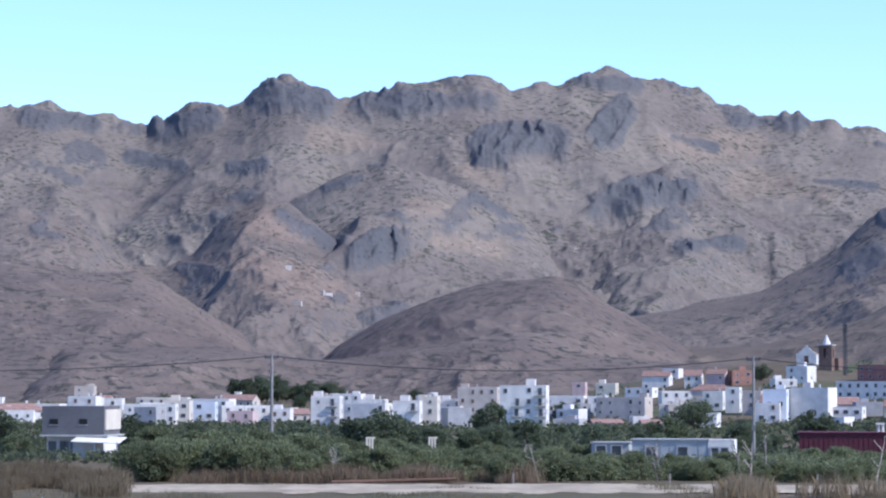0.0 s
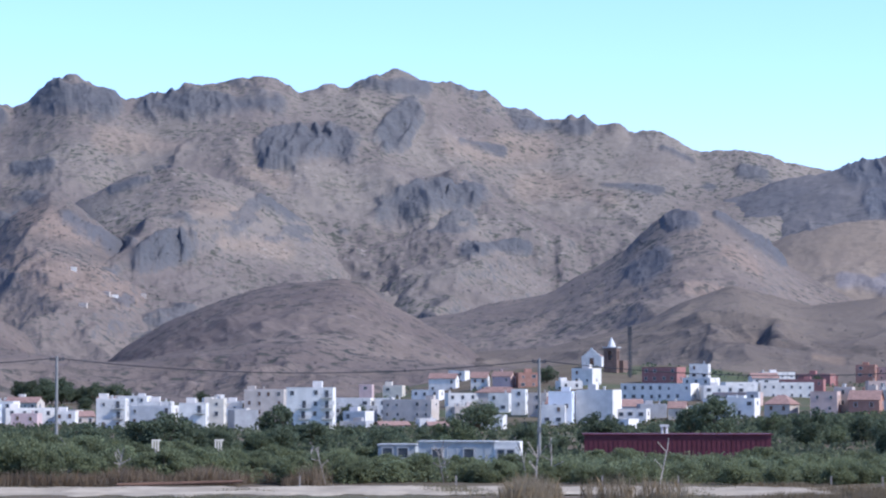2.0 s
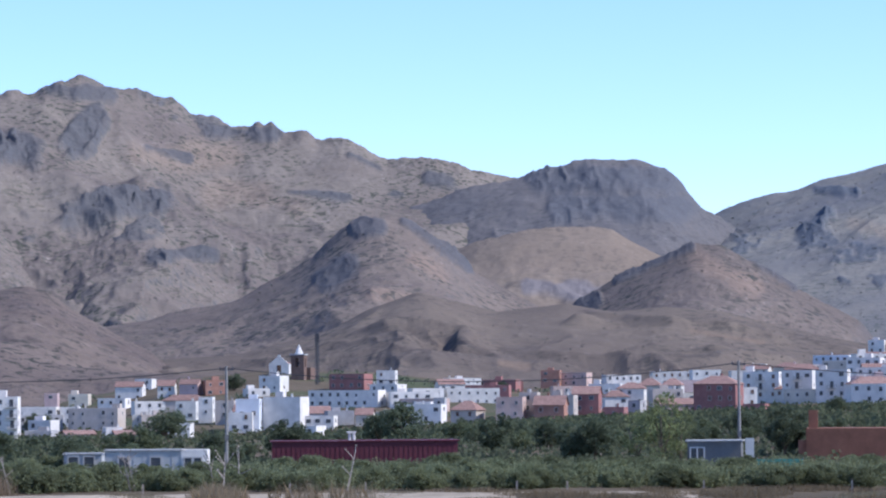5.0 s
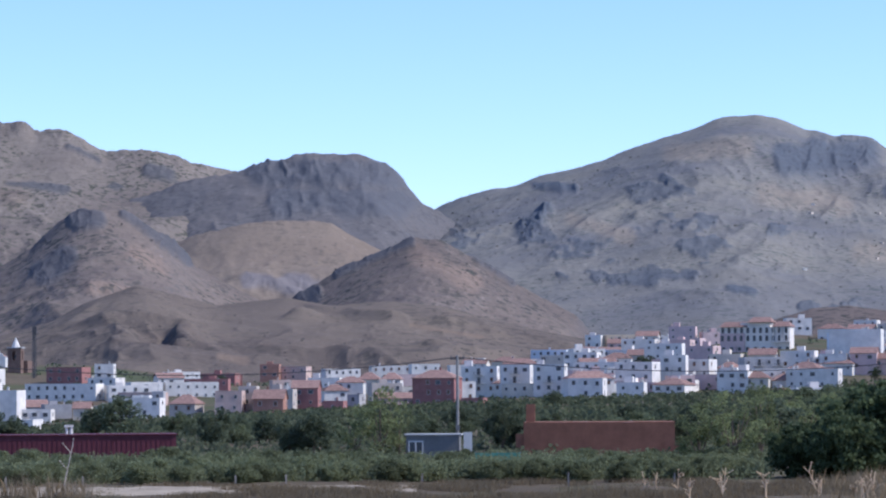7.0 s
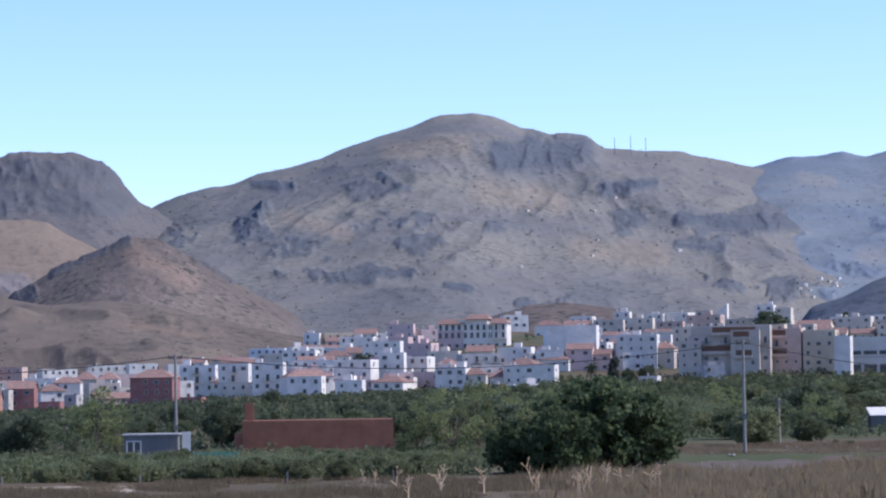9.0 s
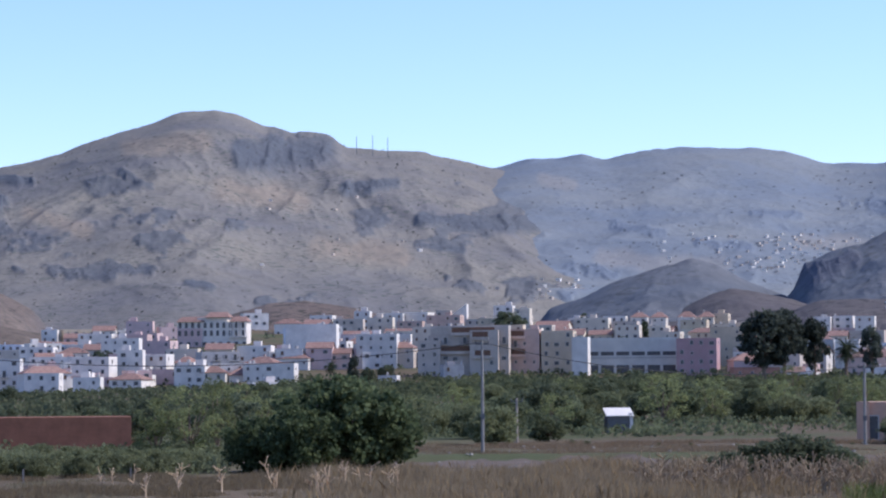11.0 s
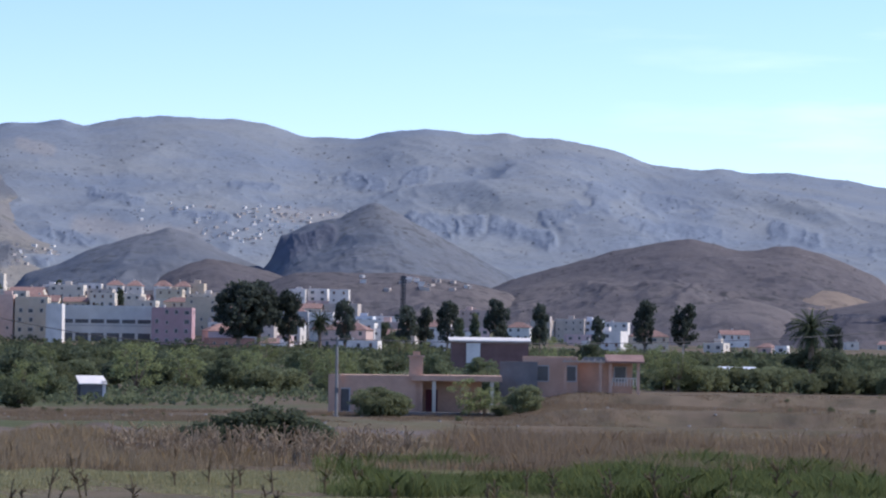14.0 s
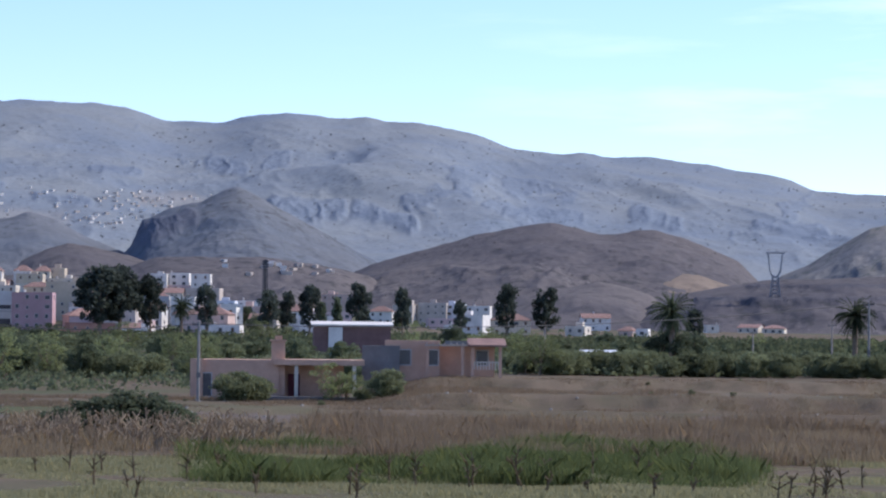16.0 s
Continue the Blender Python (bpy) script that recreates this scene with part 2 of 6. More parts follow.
def highland(name, crest, r_crest, r_foot, material, label, relief=0.3, grain=420.0, power=1.25, step=0.03, rows=140, seed=1, rocks=(), bare=(), rough=0.012, back=500.0, ends=1.6, octaves=5, spurs=0.03, scatter=0.0):
    """A hill or mountain range: the crest as azimuth and elevation angles, slopes with spurs towards the foot.
    rocks: outcrops (azimuth, elevation, azimuth, elevation, half width in degrees, height in metres); bare: streaks of pale soil."""
    a = np.array([p[0] for p in crest])
    e = np.array([p[1] for p in crest])
    a = np.concatenate([[a[0] - ends], a, [a[-1] + ends]])
    e = np.concatenate([[-0.6], e, [-0.6]])
    az = np.arange(a[0], a[-1], step)
    el = np.interp(az, a, e)
    k = max(1, int((0.07 if rough > 0.01 else 0.16) / step))
    kernel = np.hanning(2 * k + 3) / np.hanning(2 * k + 3).sum()
    el = np.convolve(np.pad(el, k + 1, mode="edge"), kernel, "valid")
    fade = smooth(a[0], a[0] + ends, az) * smooth(a[-1], a[-1] - ends, az)
    d = np.concatenate([np.linspace(0, 1, rows), 1 + np.linspace(0.02, 1, 14)])
    A, U = np.meshgrid(az, d)
    wob = fractal(az * r_crest / 57.3 / 600, 0 * az, seed + 40, 2) * 0.08 * (r_crest - r_foot)
    rc = r_crest + wob
    R = np.where(U <= 1, r_foot + (rc - r_foot) * U, rc + (U - 1) * back)
    k = int(0.9 / step)
    kernel = np.hanning(2 * k + 1) / np.hanning(2 * k + 1).sum()
    broad = np.convolve(np.pad(el, k, mode="edge"), kernel, "valid")
    broad = np.minimum(broad, el + 0.15)
    el = broad + (el - broad) * smooth(0.93, 1.0, np.clip(U, 0, 1))
    top = EYE.z + rc * np.tan(np.radians(el))
    base = -14.0
    X, Y = R * np.sin(np.radians(A)), R * np.cos(np.radians(A))
    u = np.clip(U, 0, 1)
    S = A * r_crest / 57.3
    warp = fractal(S / (2.0 * grain), R / (2.0 * grain), seed + 7, 4) * 0.5
    gully = 0.6 * np.tanh(ridged(S / grain + warp, R / (2.6 * grain) + 0.6 * warp, seed, octaves, 0.5) / 0.6)
    lumps = ridged(S / (0.3 * grain) + 2 * warp, R / (0.6 * grain), seed + 13, 6, 0.55)
    fine = fractal(X / 60, Y / 60, seed + 3, 5, 0.6)
    env = np.power(u, 0.8) * (1 - u**3) * smooth(0.0, 0.4, u)
    rise = (top - base) * np.power(u, power)
    Z = base + rise + (top - base) * env * fade * (relief * gully + spurs * lumps) + fine * 60 * rough * 10 * env * 0.8
    jag = fractal(S / 45, R / 110 + seed, seed + 9, 5, 0.6) * (top - base) * rough
    Z = Z + jag * smooth(0.95, 1, u) * np.where(U <= 1, 1, 0.5)
    Z = np.where(U > 1, Z - np.clip(U - 1, 0, 1) ** 1.2 * (top - base) * 1.2, Z)
    limit = EYE.z + R * np.tan(np.radians(el))  # no slope rises over its own skyline
    cap = limit - 0.02 * (top - base) * (1 - u)
    Z = np.where((U < 0.985) & (Z > cap), cap, Z)
    E = np.degrees(np.arctan2(Z - EYE.z, R))
    V = E * r_crest / 57.3
    ragged = fractal(S / 60, V / 45, seed + 17, 5, 0.6)
    crest_wear = ridged(S / 26 + 0.6 * ragged, V / 38, seed + 19, 5, 0.6)
    outcrop = np.zeros_like(Z)
    lift = np.zeros_like(Z)
    for a0, e0, a1, e1, half, height in rocks:
        mask = 1 - smooth(0.4, 1.1, streak(A, E, a0, e0, a1, e1, half) + 0.38 * ragged)
        outcrop = np.maximum(outcrop, mask)
        lift = np.maximum(lift, mask * height)
    if scatter:
        mask = smooth(1.05 - scatter, 1.25 - scatter, fractal(S / 130, V / 60, seed + 23, 5, 0.62)) * (U < 1)
        outcrop = np.maximum(outcrop, 0.8 * mask)
        lift = np.maximum(lift, 7.0 * mask)
    soil = np.zeros_like(Z)
    for a0, e0, a1, e1, half in bare:
        soil = np.maximum(soil, 1 - smooth(0.3, 1.1, streak(A, E, a0, e0, a1, e1, half) + 0.3 * ragged))
    rocky = Z + 0.42 * lift * (0.6 + 0.36 * crest_wear)
    Z = np.where((U < 0.985) & (rocky > limit), np.maximum(Z, limit - 1.0), np.where(U <= 1.0, rocky, Z))
    SLOPES[name] = (az, R, Z)
    ob = sheet(name, X, Y, Z, material)
    for key, field in (("outcrop", outcrop), ("bare_soil", soil)):
        ob.data.attributes.new(key, "FLOAT", "POINT").data.foreach_set("value", field.astype(np.float32).ravel())
    return tagged(ob, label, "mountain" if r_crest > 3000 else "hill", kind="structure")


near_hill = hill_mat("dry_hill_soil", (0.125, 0.098, 0.088), (0.19, 0.15, 0.125), (0.095, 0.092, 0.10), (0.075, 0.075, 0.065), 0.3, (0.45, 0.7), 1.0)
mid_hill = hill_mat("dry_mountain_soil", (0.185, 0.15, 0.132), (0.28, 0.225, 0.185), (0.115, 0.115, 0.125), (0.115, 0.115, 0.10), 0.5, (0.5, 0.85), 0.8)
far_hill = hill_mat("violet_grey_rock_slope", (0.205, 0.168, 0.148), (0.29, 0.245, 0.20), (0.108, 0.109, 0.117), (0.125, 0.126, 0.098), 0.5, (0.45, 0.82), 0.82)
# Distance haze is put into the colour: bluer rock, softer mottling.
blue_hill = hill_mat("haze_blue_grey_slope", (0.178, 0.172, 0.17), (0.25, 0.228, 0.19), (0.088, 0.1, 0.12), (0.135, 0.148, 0.135), 0.5, (0.45, 0.85), 0.95, 0.75)
# Pale blue of distance haze is put into all these colours, with weak mottling.
haze_hill = hill_mat("haze_pale_blue_slope", (0.168, 0.195, 0.228), (0.215, 0.228, 0.23), (0.135, 0.16, 0.195), (0.14, 0.165, 0.178), 0.5, (0.45, 0.85), 1.03, 0.45)
plateau_mat = hill_mat("slate_plateau_rock", (0.13, 0.122, 0.122), (0.17, 0.152, 0.142), (0.10, 0.102, 0.112), (0.10, 0.10, 0.10), 0.5, (0.45, 0.85), 1.0, 0.7)
foot_mat = hill_mat("brown_foothill_soil", (0.165, 0.132, 0.11), (0.25, 0.20, 0.155), (0.125, 0.11, 0.11), (0.115, 0.105, 0.09), 0.3, (0.08, 0.3), 0.8, 0.7)
tan_mat = hill_mat("tan_grass_slope", (0.23, 0.18, 0.14), (0.29, 0.23, 0.175), (0.2, 0.18, 0.18), (0.2, 0.17, 0.14), 0.2, (0.35, 0.6), 0.88, 0.7)
twin_mat = hill_mat("grey_brown_bare_hill", (0.092, 0.084, 0.088), (0.14, 0.122, 0.115), (0.075, 0.072, 0.08), (0.065, 0.065, 0.065), 0.4, (0.3, 0.6), 1.05, 0.7)
# Blue cast of the haze is put into this dark hill's colours.
dark_hill = hill_mat("haze_dark_blue_hill", (0.1, 0.112, 0.13), (0.138, 0.14, 0.145), (0.08, 0.085, 0.105), (0.075, 0.08, 0.08), 0.4, (0.3, 0.6), 1.15, 0.7)


def ground_mat():
    m, nt, b = graph("dry_field_soil", 0.95, 0.05)
    c = mix(nt, noise_fac(nt, 0.03, 5, 0.6), (0.105, 0.08, 0.056), (0.16, 0.124, 0.086))
    c = mix(nt, noise_fac(nt, 0.35, 6, 0.7, lo=0.45, hi=0.7), c, (0.10, 0.085, 0.055))
    c = mix(nt, noise_fac(nt, 0.012, 4, 0.6, lo=0.5, hi=0.62), c, (0.085, 0.095, 0.05))
    nt.links.new(c, b.inputs["Base Color"])
    bump(nt, b, noise_fac(nt, 1.5, 6, 0.7, lo=0.2, hi=0.8), 0.6, 0.12)
    return m


az_grid = np.concatenate([np.arange(-180, -14, 3.0), np.arange(-14, 54, 0.12), np.arange(54, 180.1, 3.0)])
r_grid = np.concatenate([np.linspace(-0.6, 60, 24), np.linspace(64, 330, 190), np.geomspace(335, 1500, 90), np.geomspace(1560, 4900, 12)])
GA, GR = np.meshgrid(az_grid, r_grid)
gx, gy = GR * np.sin(np.radians(GA)), GR * np.cos(np.radians(GA))
gz = ground_height(GA, GR) + fractal(gx / 9, gy / 9, 2, 5) * 0.07 * smooth(60, 100, GR) * (1 - smooth(600, 900, GR)) - 12 * smooth(1350, 1600, GR)
ground = tagged(sheet("ground", gx, gy, gz, ground_mat()), "dry brown field soil with sparse weeds", "ground", kind="structure")

RANGE_WEST_1 = ((-8.78, 5.45), (-8.06, 5.64), (-7.79, 5.65), (-7.62, 5.53), (-7.01, 5.37), (-6.81, 5.39), (-6.28, 5.23), (-5.89, 5.1), (-5.7, 5.3), (-5.56, 5.19), (-5.06, 5.57), (-4.61, 5.6), (-4.27, 5.54), (-3.88, 5.79), (-3.6, 6.04), (-3.04, 6.15), (-2.81, 6.04), (-2.53, 5.92), (-2.13, 5.77), (-1.29, 5.82), (-1.12, 5.86), (-0.89, 5.98), (-0.27, 5.98), (0.24, 6.14), (0.69, 6.14))
RANGE_WEST_2 = ((1.2, 6.01), (1.37, 5.86), (1.93, 5.98), (2.27, 5.98), (2.55, 6.16), (3.06, 6.21), (3.23, 6.33), (3.56, 6.27), (3.9, 6.13), (4.13, 6.06), (5.13, 5.93), (5.47, 5.68), (5.92, 5.6), (6.25, 5.39), (6.5, 5.43), (6.67, 5.38), (6.78, 5.45), (6.9, 5.39), (7.09, 5.45), (7.19, 5.27), (7.62, 5.26), (7.95, 5.12), (8.63, 5.05), (8.91, 4.93), (9.36, 4.68), (10.2, 4.62), (10.88, 4.5), (11.55, 4.35), (12.2, 4.15), (13.0, 3.6))
highland("mountain_range_west", ((-10.5, 5.2),) + RANGE_WEST_1 + RANGE_WEST_2, 4300, 2200, far_hill, "rugged violet-grey mountain range with crags and dry scrub", 0.19, 520, 1.9, 0.026, 270, 3,
         ((3.0, 3.6, 4.7, 3.9, 0.4, 22), (4.7, 2.75, 5.9, 2.8, 0.17, 14), (-1.6, 2.55, -1.0, 2.8, 0.32, 30), (-3.6, 5.75, -2.4, 5.65, 0.35, 26), (-5.6, 5.1, -4.6, 5.35, 0.22, 18), (-1.6, 5.55, 0.9, 5.6, 0.36, 24), (0.95, 4.7, 2.1, 4.85, 0.42, 34), (3.2, 4.95, 3.5, 5.5, 0.36, 30), (2.7, 6.05, 3.9, 5.9, 0.2, 16),
          (-8.2, 5.25, -7.0, 5.1, 0.22, 16), (-4.2, 4.3, -3.6, 4.35, 0.16, 10), (5.9, 5.2, 7.1, 5.15, 0.18, 14), (10.2, 4.25, 10.6, 4.2, 0.22, 14), (8.6, 4.75, 9.2, 4.5, 0.14, 10), (7.4, 4.0, 8.6, 3.9, 0.1, 8), (4.6, 4.9, 5.4, 4.7, 0.12, 8), (-6.2, 4.5, -5.2, 4.3, 0.16, 10)),
         ((4.4, 4.75, 6.2, 4.75, 0.35), (0.2, 4.3, 1.0, 4.1, 0.22), (-1.2, 4.15, -0.6, 4.1, 0.12), (6.0, 4.0, 7.6, 3.8, 0.35), (-2.6, 4.9, -1.0, 4.8, 0.25)), ends=2.0, scatter=0.28, spurs=0.045)
highland("dome_crag", ((1.6, 2.2), (2.54, 2.9), (3.0, 3.8), (3.67, 4.2), (4.57, 4.33), (5.13, 3.94), (5.79, 3.3), (7.0, 2.6)), 3750, 2500, far_hill, "grey-blue domed crag on the mountainside", 0.16, 320, 1.3, 0.026, 150, 5,
         ((3.0, 3.55, 4.7, 3.85, 0.42, 34), (4.7, 2.75, 5.9, 2.8, 0.17, 16), (2.3, 2.6, 2.9, 2.5, 0.12, 8)), ((5.2, 3.6, 6.2, 3.2, 0.3),), ends=2.2, scatter=0.3, spurs=0.05)
highland("ridge_spur", ((-3.4, 3.4), (-2.2, 4.1), (-1.0, 4.35), (0.2, 4.0), (1.2, 3.5), (2.2, 2.9), (3.0, 2.3)), 3650, 2500, far_hill, "long brown spur descending from the range", 0.2, 320, 1.3, 0.026, 150, 8,
         ((-1.6, 2.55, -1.0, 2.8, 0.32, 36), (0.6, 3.75, 1.2, 3.45, 0.2, 16), (-2.3, 3.9, -1.6, 4.1, 0.14, 10)), ((0.0, 2.9, 1.0, 2.7, 0.3), (-0.6, 3.6, 0.4, 3.4, 0.2)), ends=2.2, scatter=0.34, spurs=0.05)
highland("mountain_plateau", ((9.8, 3.7), (10.88, 4.03), (11.95, 4.29), (12.46, 4.41), (12.8, 4.44), (13.3, 4.59), (13.92, 4.59), (14.6, 4.51), (14.93, 4.36), (15.21, 4.16), (15.44, 3.87), (15.66, 3.62), (16.27, 3.25), (17.2, 2.2)), 4000, 2900, plateau_mat, "flat-topped rocky mountain with a steep dark shoulder", 0.1, 400, 1.35, 0.03, 140, 11,
         ((12.4, 4.2, 14.9, 4.2, 0.34, 20), (12.8, 3.7, 15.2, 3.55, 0.3, 12)))
RANGE_EAST = ((15.15, 3.2), (16.08, 3.6), (16.5, 3.75), (16.95, 3.88), (17.51, 3.96), (18.12, 4.19), (18.74, 4.32), (19.3, 4.47), (19.85, 4.68), (20.74, 4.98), (21.53, 5.24), (22.32, 5.33), (22.66, 5.26), (23.22, 5.02), (23.5, 4.96), (23.78, 4.87), (24.12, 4.88), (24.57, 4.81), (24.9, 4.58), (25.46, 4.53), (26.47, 4.49), (26.81, 4.36), (27.92, 4.13), (29.0, 3.7), (31, 2.6))
highland("mountain_range_east", RANGE_EAST, 4400, 2300, blue_hill, "broad mountain with a rounded summit, greyed blue for haze", 0.11, 600, 1.05, 0.03, 200, 21,
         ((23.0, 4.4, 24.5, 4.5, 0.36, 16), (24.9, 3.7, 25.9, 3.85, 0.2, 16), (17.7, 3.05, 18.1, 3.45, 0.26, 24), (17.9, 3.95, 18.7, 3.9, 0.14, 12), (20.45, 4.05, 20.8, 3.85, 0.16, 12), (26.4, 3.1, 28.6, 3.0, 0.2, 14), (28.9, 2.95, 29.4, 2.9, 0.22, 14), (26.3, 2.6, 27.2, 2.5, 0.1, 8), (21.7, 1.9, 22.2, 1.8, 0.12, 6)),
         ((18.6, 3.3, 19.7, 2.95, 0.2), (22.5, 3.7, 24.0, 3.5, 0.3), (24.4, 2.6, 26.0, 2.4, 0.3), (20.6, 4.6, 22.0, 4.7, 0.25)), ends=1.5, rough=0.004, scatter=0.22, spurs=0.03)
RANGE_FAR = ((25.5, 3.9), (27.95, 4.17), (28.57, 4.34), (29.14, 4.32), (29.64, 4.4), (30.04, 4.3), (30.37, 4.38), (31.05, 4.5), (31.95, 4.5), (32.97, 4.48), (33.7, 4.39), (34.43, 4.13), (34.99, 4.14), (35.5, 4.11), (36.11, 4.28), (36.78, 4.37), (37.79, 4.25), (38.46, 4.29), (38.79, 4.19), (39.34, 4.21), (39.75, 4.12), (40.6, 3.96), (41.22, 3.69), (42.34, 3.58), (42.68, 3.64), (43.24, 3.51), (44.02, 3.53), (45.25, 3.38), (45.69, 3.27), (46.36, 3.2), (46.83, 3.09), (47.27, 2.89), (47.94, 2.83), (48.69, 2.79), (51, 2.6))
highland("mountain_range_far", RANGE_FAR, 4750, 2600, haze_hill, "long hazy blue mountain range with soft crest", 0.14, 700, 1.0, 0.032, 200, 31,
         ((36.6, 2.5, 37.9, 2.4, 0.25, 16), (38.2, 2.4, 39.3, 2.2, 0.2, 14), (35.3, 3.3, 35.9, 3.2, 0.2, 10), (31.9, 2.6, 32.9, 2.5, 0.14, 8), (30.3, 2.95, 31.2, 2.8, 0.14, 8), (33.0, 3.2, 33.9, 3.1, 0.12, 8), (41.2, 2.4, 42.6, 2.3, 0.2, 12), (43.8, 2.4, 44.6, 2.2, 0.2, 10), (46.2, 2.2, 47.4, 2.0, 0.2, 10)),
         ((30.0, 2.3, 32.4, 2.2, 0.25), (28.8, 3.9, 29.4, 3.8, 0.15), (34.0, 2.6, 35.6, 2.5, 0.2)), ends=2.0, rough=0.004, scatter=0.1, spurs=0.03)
highland("spur_west", ((-9.5, 3.2), (-8.4, 3.5), (-7.2, 3.3), (-6.2, 2.4), (-5.5, 2.35), (-4.99, 2.59), (-4.32, 3.38), (-3.54, 3.89), (-2.75, 3.33), (-1.62, 2.49), (-0.72, 2.15)), 3300, 2300, mid_hill, "sunlit stony spur with pale outcrops", 0.24, 280, 1.25, 0.025, 130, 41, ((-3.2, 3.35, -2.2, 2.75, 0.2, 18), (-1.9, 2.5, -1.4, 2.3, 0.14, 10)), ((-4.3, 3.4, -2.6, 3.0, 0.35), (-4.6, 2.4, -2.0, 1.9, 0.45)), scatter=0.4, spurs=0.06)
highland("crag_hill", ((2.6, 1.2), (4.6, 1.5), (6.38, 1.9), (7.83, 2.69), (8.51, 3.36), (9.13, 3.59), (9.75, 3.47), (10.31, 3.13), (10.87, 2.68), (11.09, 2.39), (11.99, 1.88), (13.11, 1.42)), 2900, 2120, mid_hill, "rounded dry hill with a dark rock ledge", 0.17, 280, 1.05, 0.022, 150, 51, ((9.7, 3.42, 10.95, 2.5, 0.13, 16), (8.2, 2.3, 8.6, 2.55, 0.26, 7), (8.8, 3.3, 9.2, 3.25, 0.2, 14)), ((9.9, 2.7, 10.5, 2.3, 0.25), (9.0, 2.0, 10.2, 1.8, 0.2)), scatter=0.15)
highland("tan_slope", ((10.3, 2.68), (11.09, 3.01), (12.22, 3.27), (13.8, 3.22), (14.25, 2.99), (15.14, 2.53)), 3400, 2700, tan_mat, "smooth tan grassy slope", 0.1, 260, 1.0, 0.03, 90, 61, ((12.2, 2.1, 13.7, 1.9, 0.2, 8),))
highland("ledge_hill", ((13.11, 1.76), (14.02, 2.31), (14.8, 2.59), (15.48, 2.92), (16.04, 2.86), (17.04, 2.28), (17.82, 1.83), (18.7, 1.37)), 2700, 2120, mid_hill, "tan hill crossed by a dark rock ledge", 0.1, 260, 1.1, 0.022, 130, 71, ((13.9, 2.2, 15.4, 2.85, 0.1, 13), (16.6, 2.6, 17.4, 2.1, 0.13, 10), (12.6, 1.9, 13.5, 1.85, 0.22, 8)), ((15.5, 2.6, 16.6, 2.1, 0.3),))
highland("foothills", ((0.5, 0.3), (3.05, 0.59), (6.37, 0.79), (8.28, 1.29), (8.95, 1.68), (9.96, 2.01), (11.54, 1.6), (12.89, 1.76), (13.78, 1.59), (14.91, 1.69), (16.03, 1.57), (17.59, 1.16), (18.69, 0.93), (20.5, 0.7)), 2150, 1420, foot_mat, "dry brown foothills with sharp eroded spurs", 0.3, 80, 0.95, 0.02, 140, 84, (), ((15.4, 1.2, 16.8, 0.95, 0.05), (11.6, 0.6, 12.1, 0.5, 0.12)), octaves=2, spurs=0.02, rough=0.004)
highland("hill_west", ((-10, 2.4), (-8.76, 2.46), (-8.1, 2.41), (-6.99, 2.25), (-6.1, 2.25), (-5.43, 1.92), (-4.53, 1.36), (-3.97, 1.02)), 2150, 1420, near_hill, "dark brown dry hill with gullies", 0.2, 200, 1.0, 0.025, 110, 91, ends=1.2)
highland("dark_hill", ((-2.07, 0.8), (-1.17, 1.31), (-0.49, 1.59), (0.52, 1.93), (1.31, 2.1), (2.26, 2.15), (2.65, 2.04), (3.1, 1.7), (3.89, 1.25), (4.67, 0.86)), 2000, 1480, near_hill, "dark rounded hill above the town", 0.15, 220, 0.9, 0.02, 110, 101)
highland("low_hill", ((-7.5, 0.7), (-4.5, 0.75), (-2.52, 0.5), (-2.07, 0.5), (0.18, 0.86), (1.75, 0.91), (2.43, 0.69), (4.11, 0.47), (7, 0.3)), 1640, 1330, near_hill, "low dry hill with eroded banks", 0.35, 90, 0.9, 0.025, 90, 111)
highland("dark_knoll", ((21.6, 1.0), (22.6, 1.27), (23.28, 1.48), (24.06, 1.53), (24.96, 1.4), (26.2, 1.1)), 2300, 1750, near_hill, "dark low knoll behind the town", 0.15, 160, 0.9, 0.03, 60, 121)
highland("slate_hill", ((28.92, 1.34), (29.59, 1.57), (30.04, 1.8), (30.94, 2.11), (31.73, 2.28), (32.29, 2.14), (32.97, 1.8), (33.86, 1.46)), 2500, 1900, dark_hill, "dark hill tinted blue for haze", 0.15, 200, 0.9, 0.025, 90, 131)
highland("brown_knoll", ((31.17, 1.2), (31.5, 1.3), (32.1, 1.6), (32.5, 1.72), (33.0, 1.66), (33.7, 1.48), (34.54, 1.2)), 2300, 1800, twin_mat, "small brown knoll", 0.12, 160, 0.9, 0.025, 80, 141)
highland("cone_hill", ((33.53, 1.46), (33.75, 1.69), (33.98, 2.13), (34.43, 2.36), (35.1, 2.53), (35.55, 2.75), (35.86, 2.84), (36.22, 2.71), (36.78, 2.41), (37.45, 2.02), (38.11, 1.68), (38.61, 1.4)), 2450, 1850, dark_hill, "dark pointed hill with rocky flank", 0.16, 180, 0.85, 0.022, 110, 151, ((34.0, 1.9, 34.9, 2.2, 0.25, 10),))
highland("front_ridge", ((30.5, 1.0), (33.5, 1.19), (34.28, 1.45), (36.3, 1.51), (37.42, 1.36), (38.55, 1.09)), 2000, 1600, twin_mat, "low dark ridge behind the town", 0.15, 150, 0.9, 0.03, 70, 161)
highland("twin_hill", ((37.21, 0.79), (38.55, 1.38), (39.67, 1.7), (40.56, 1.96), (41.46, 2.14), (42.08, 2.22), (42.58, 2.15), (43.03, 2.03), (43.37, 2.0), (43.81, 2.08), (44.15, 2.08), (44.7, 1.95), (45.26, 1.73), (45.82, 1.46), (46.15, 1.13)), 2150, 1500, twin_mat, "bare brown hill with two rounded tops", 0.16, 230, 0.95, 0.022, 120, 171)
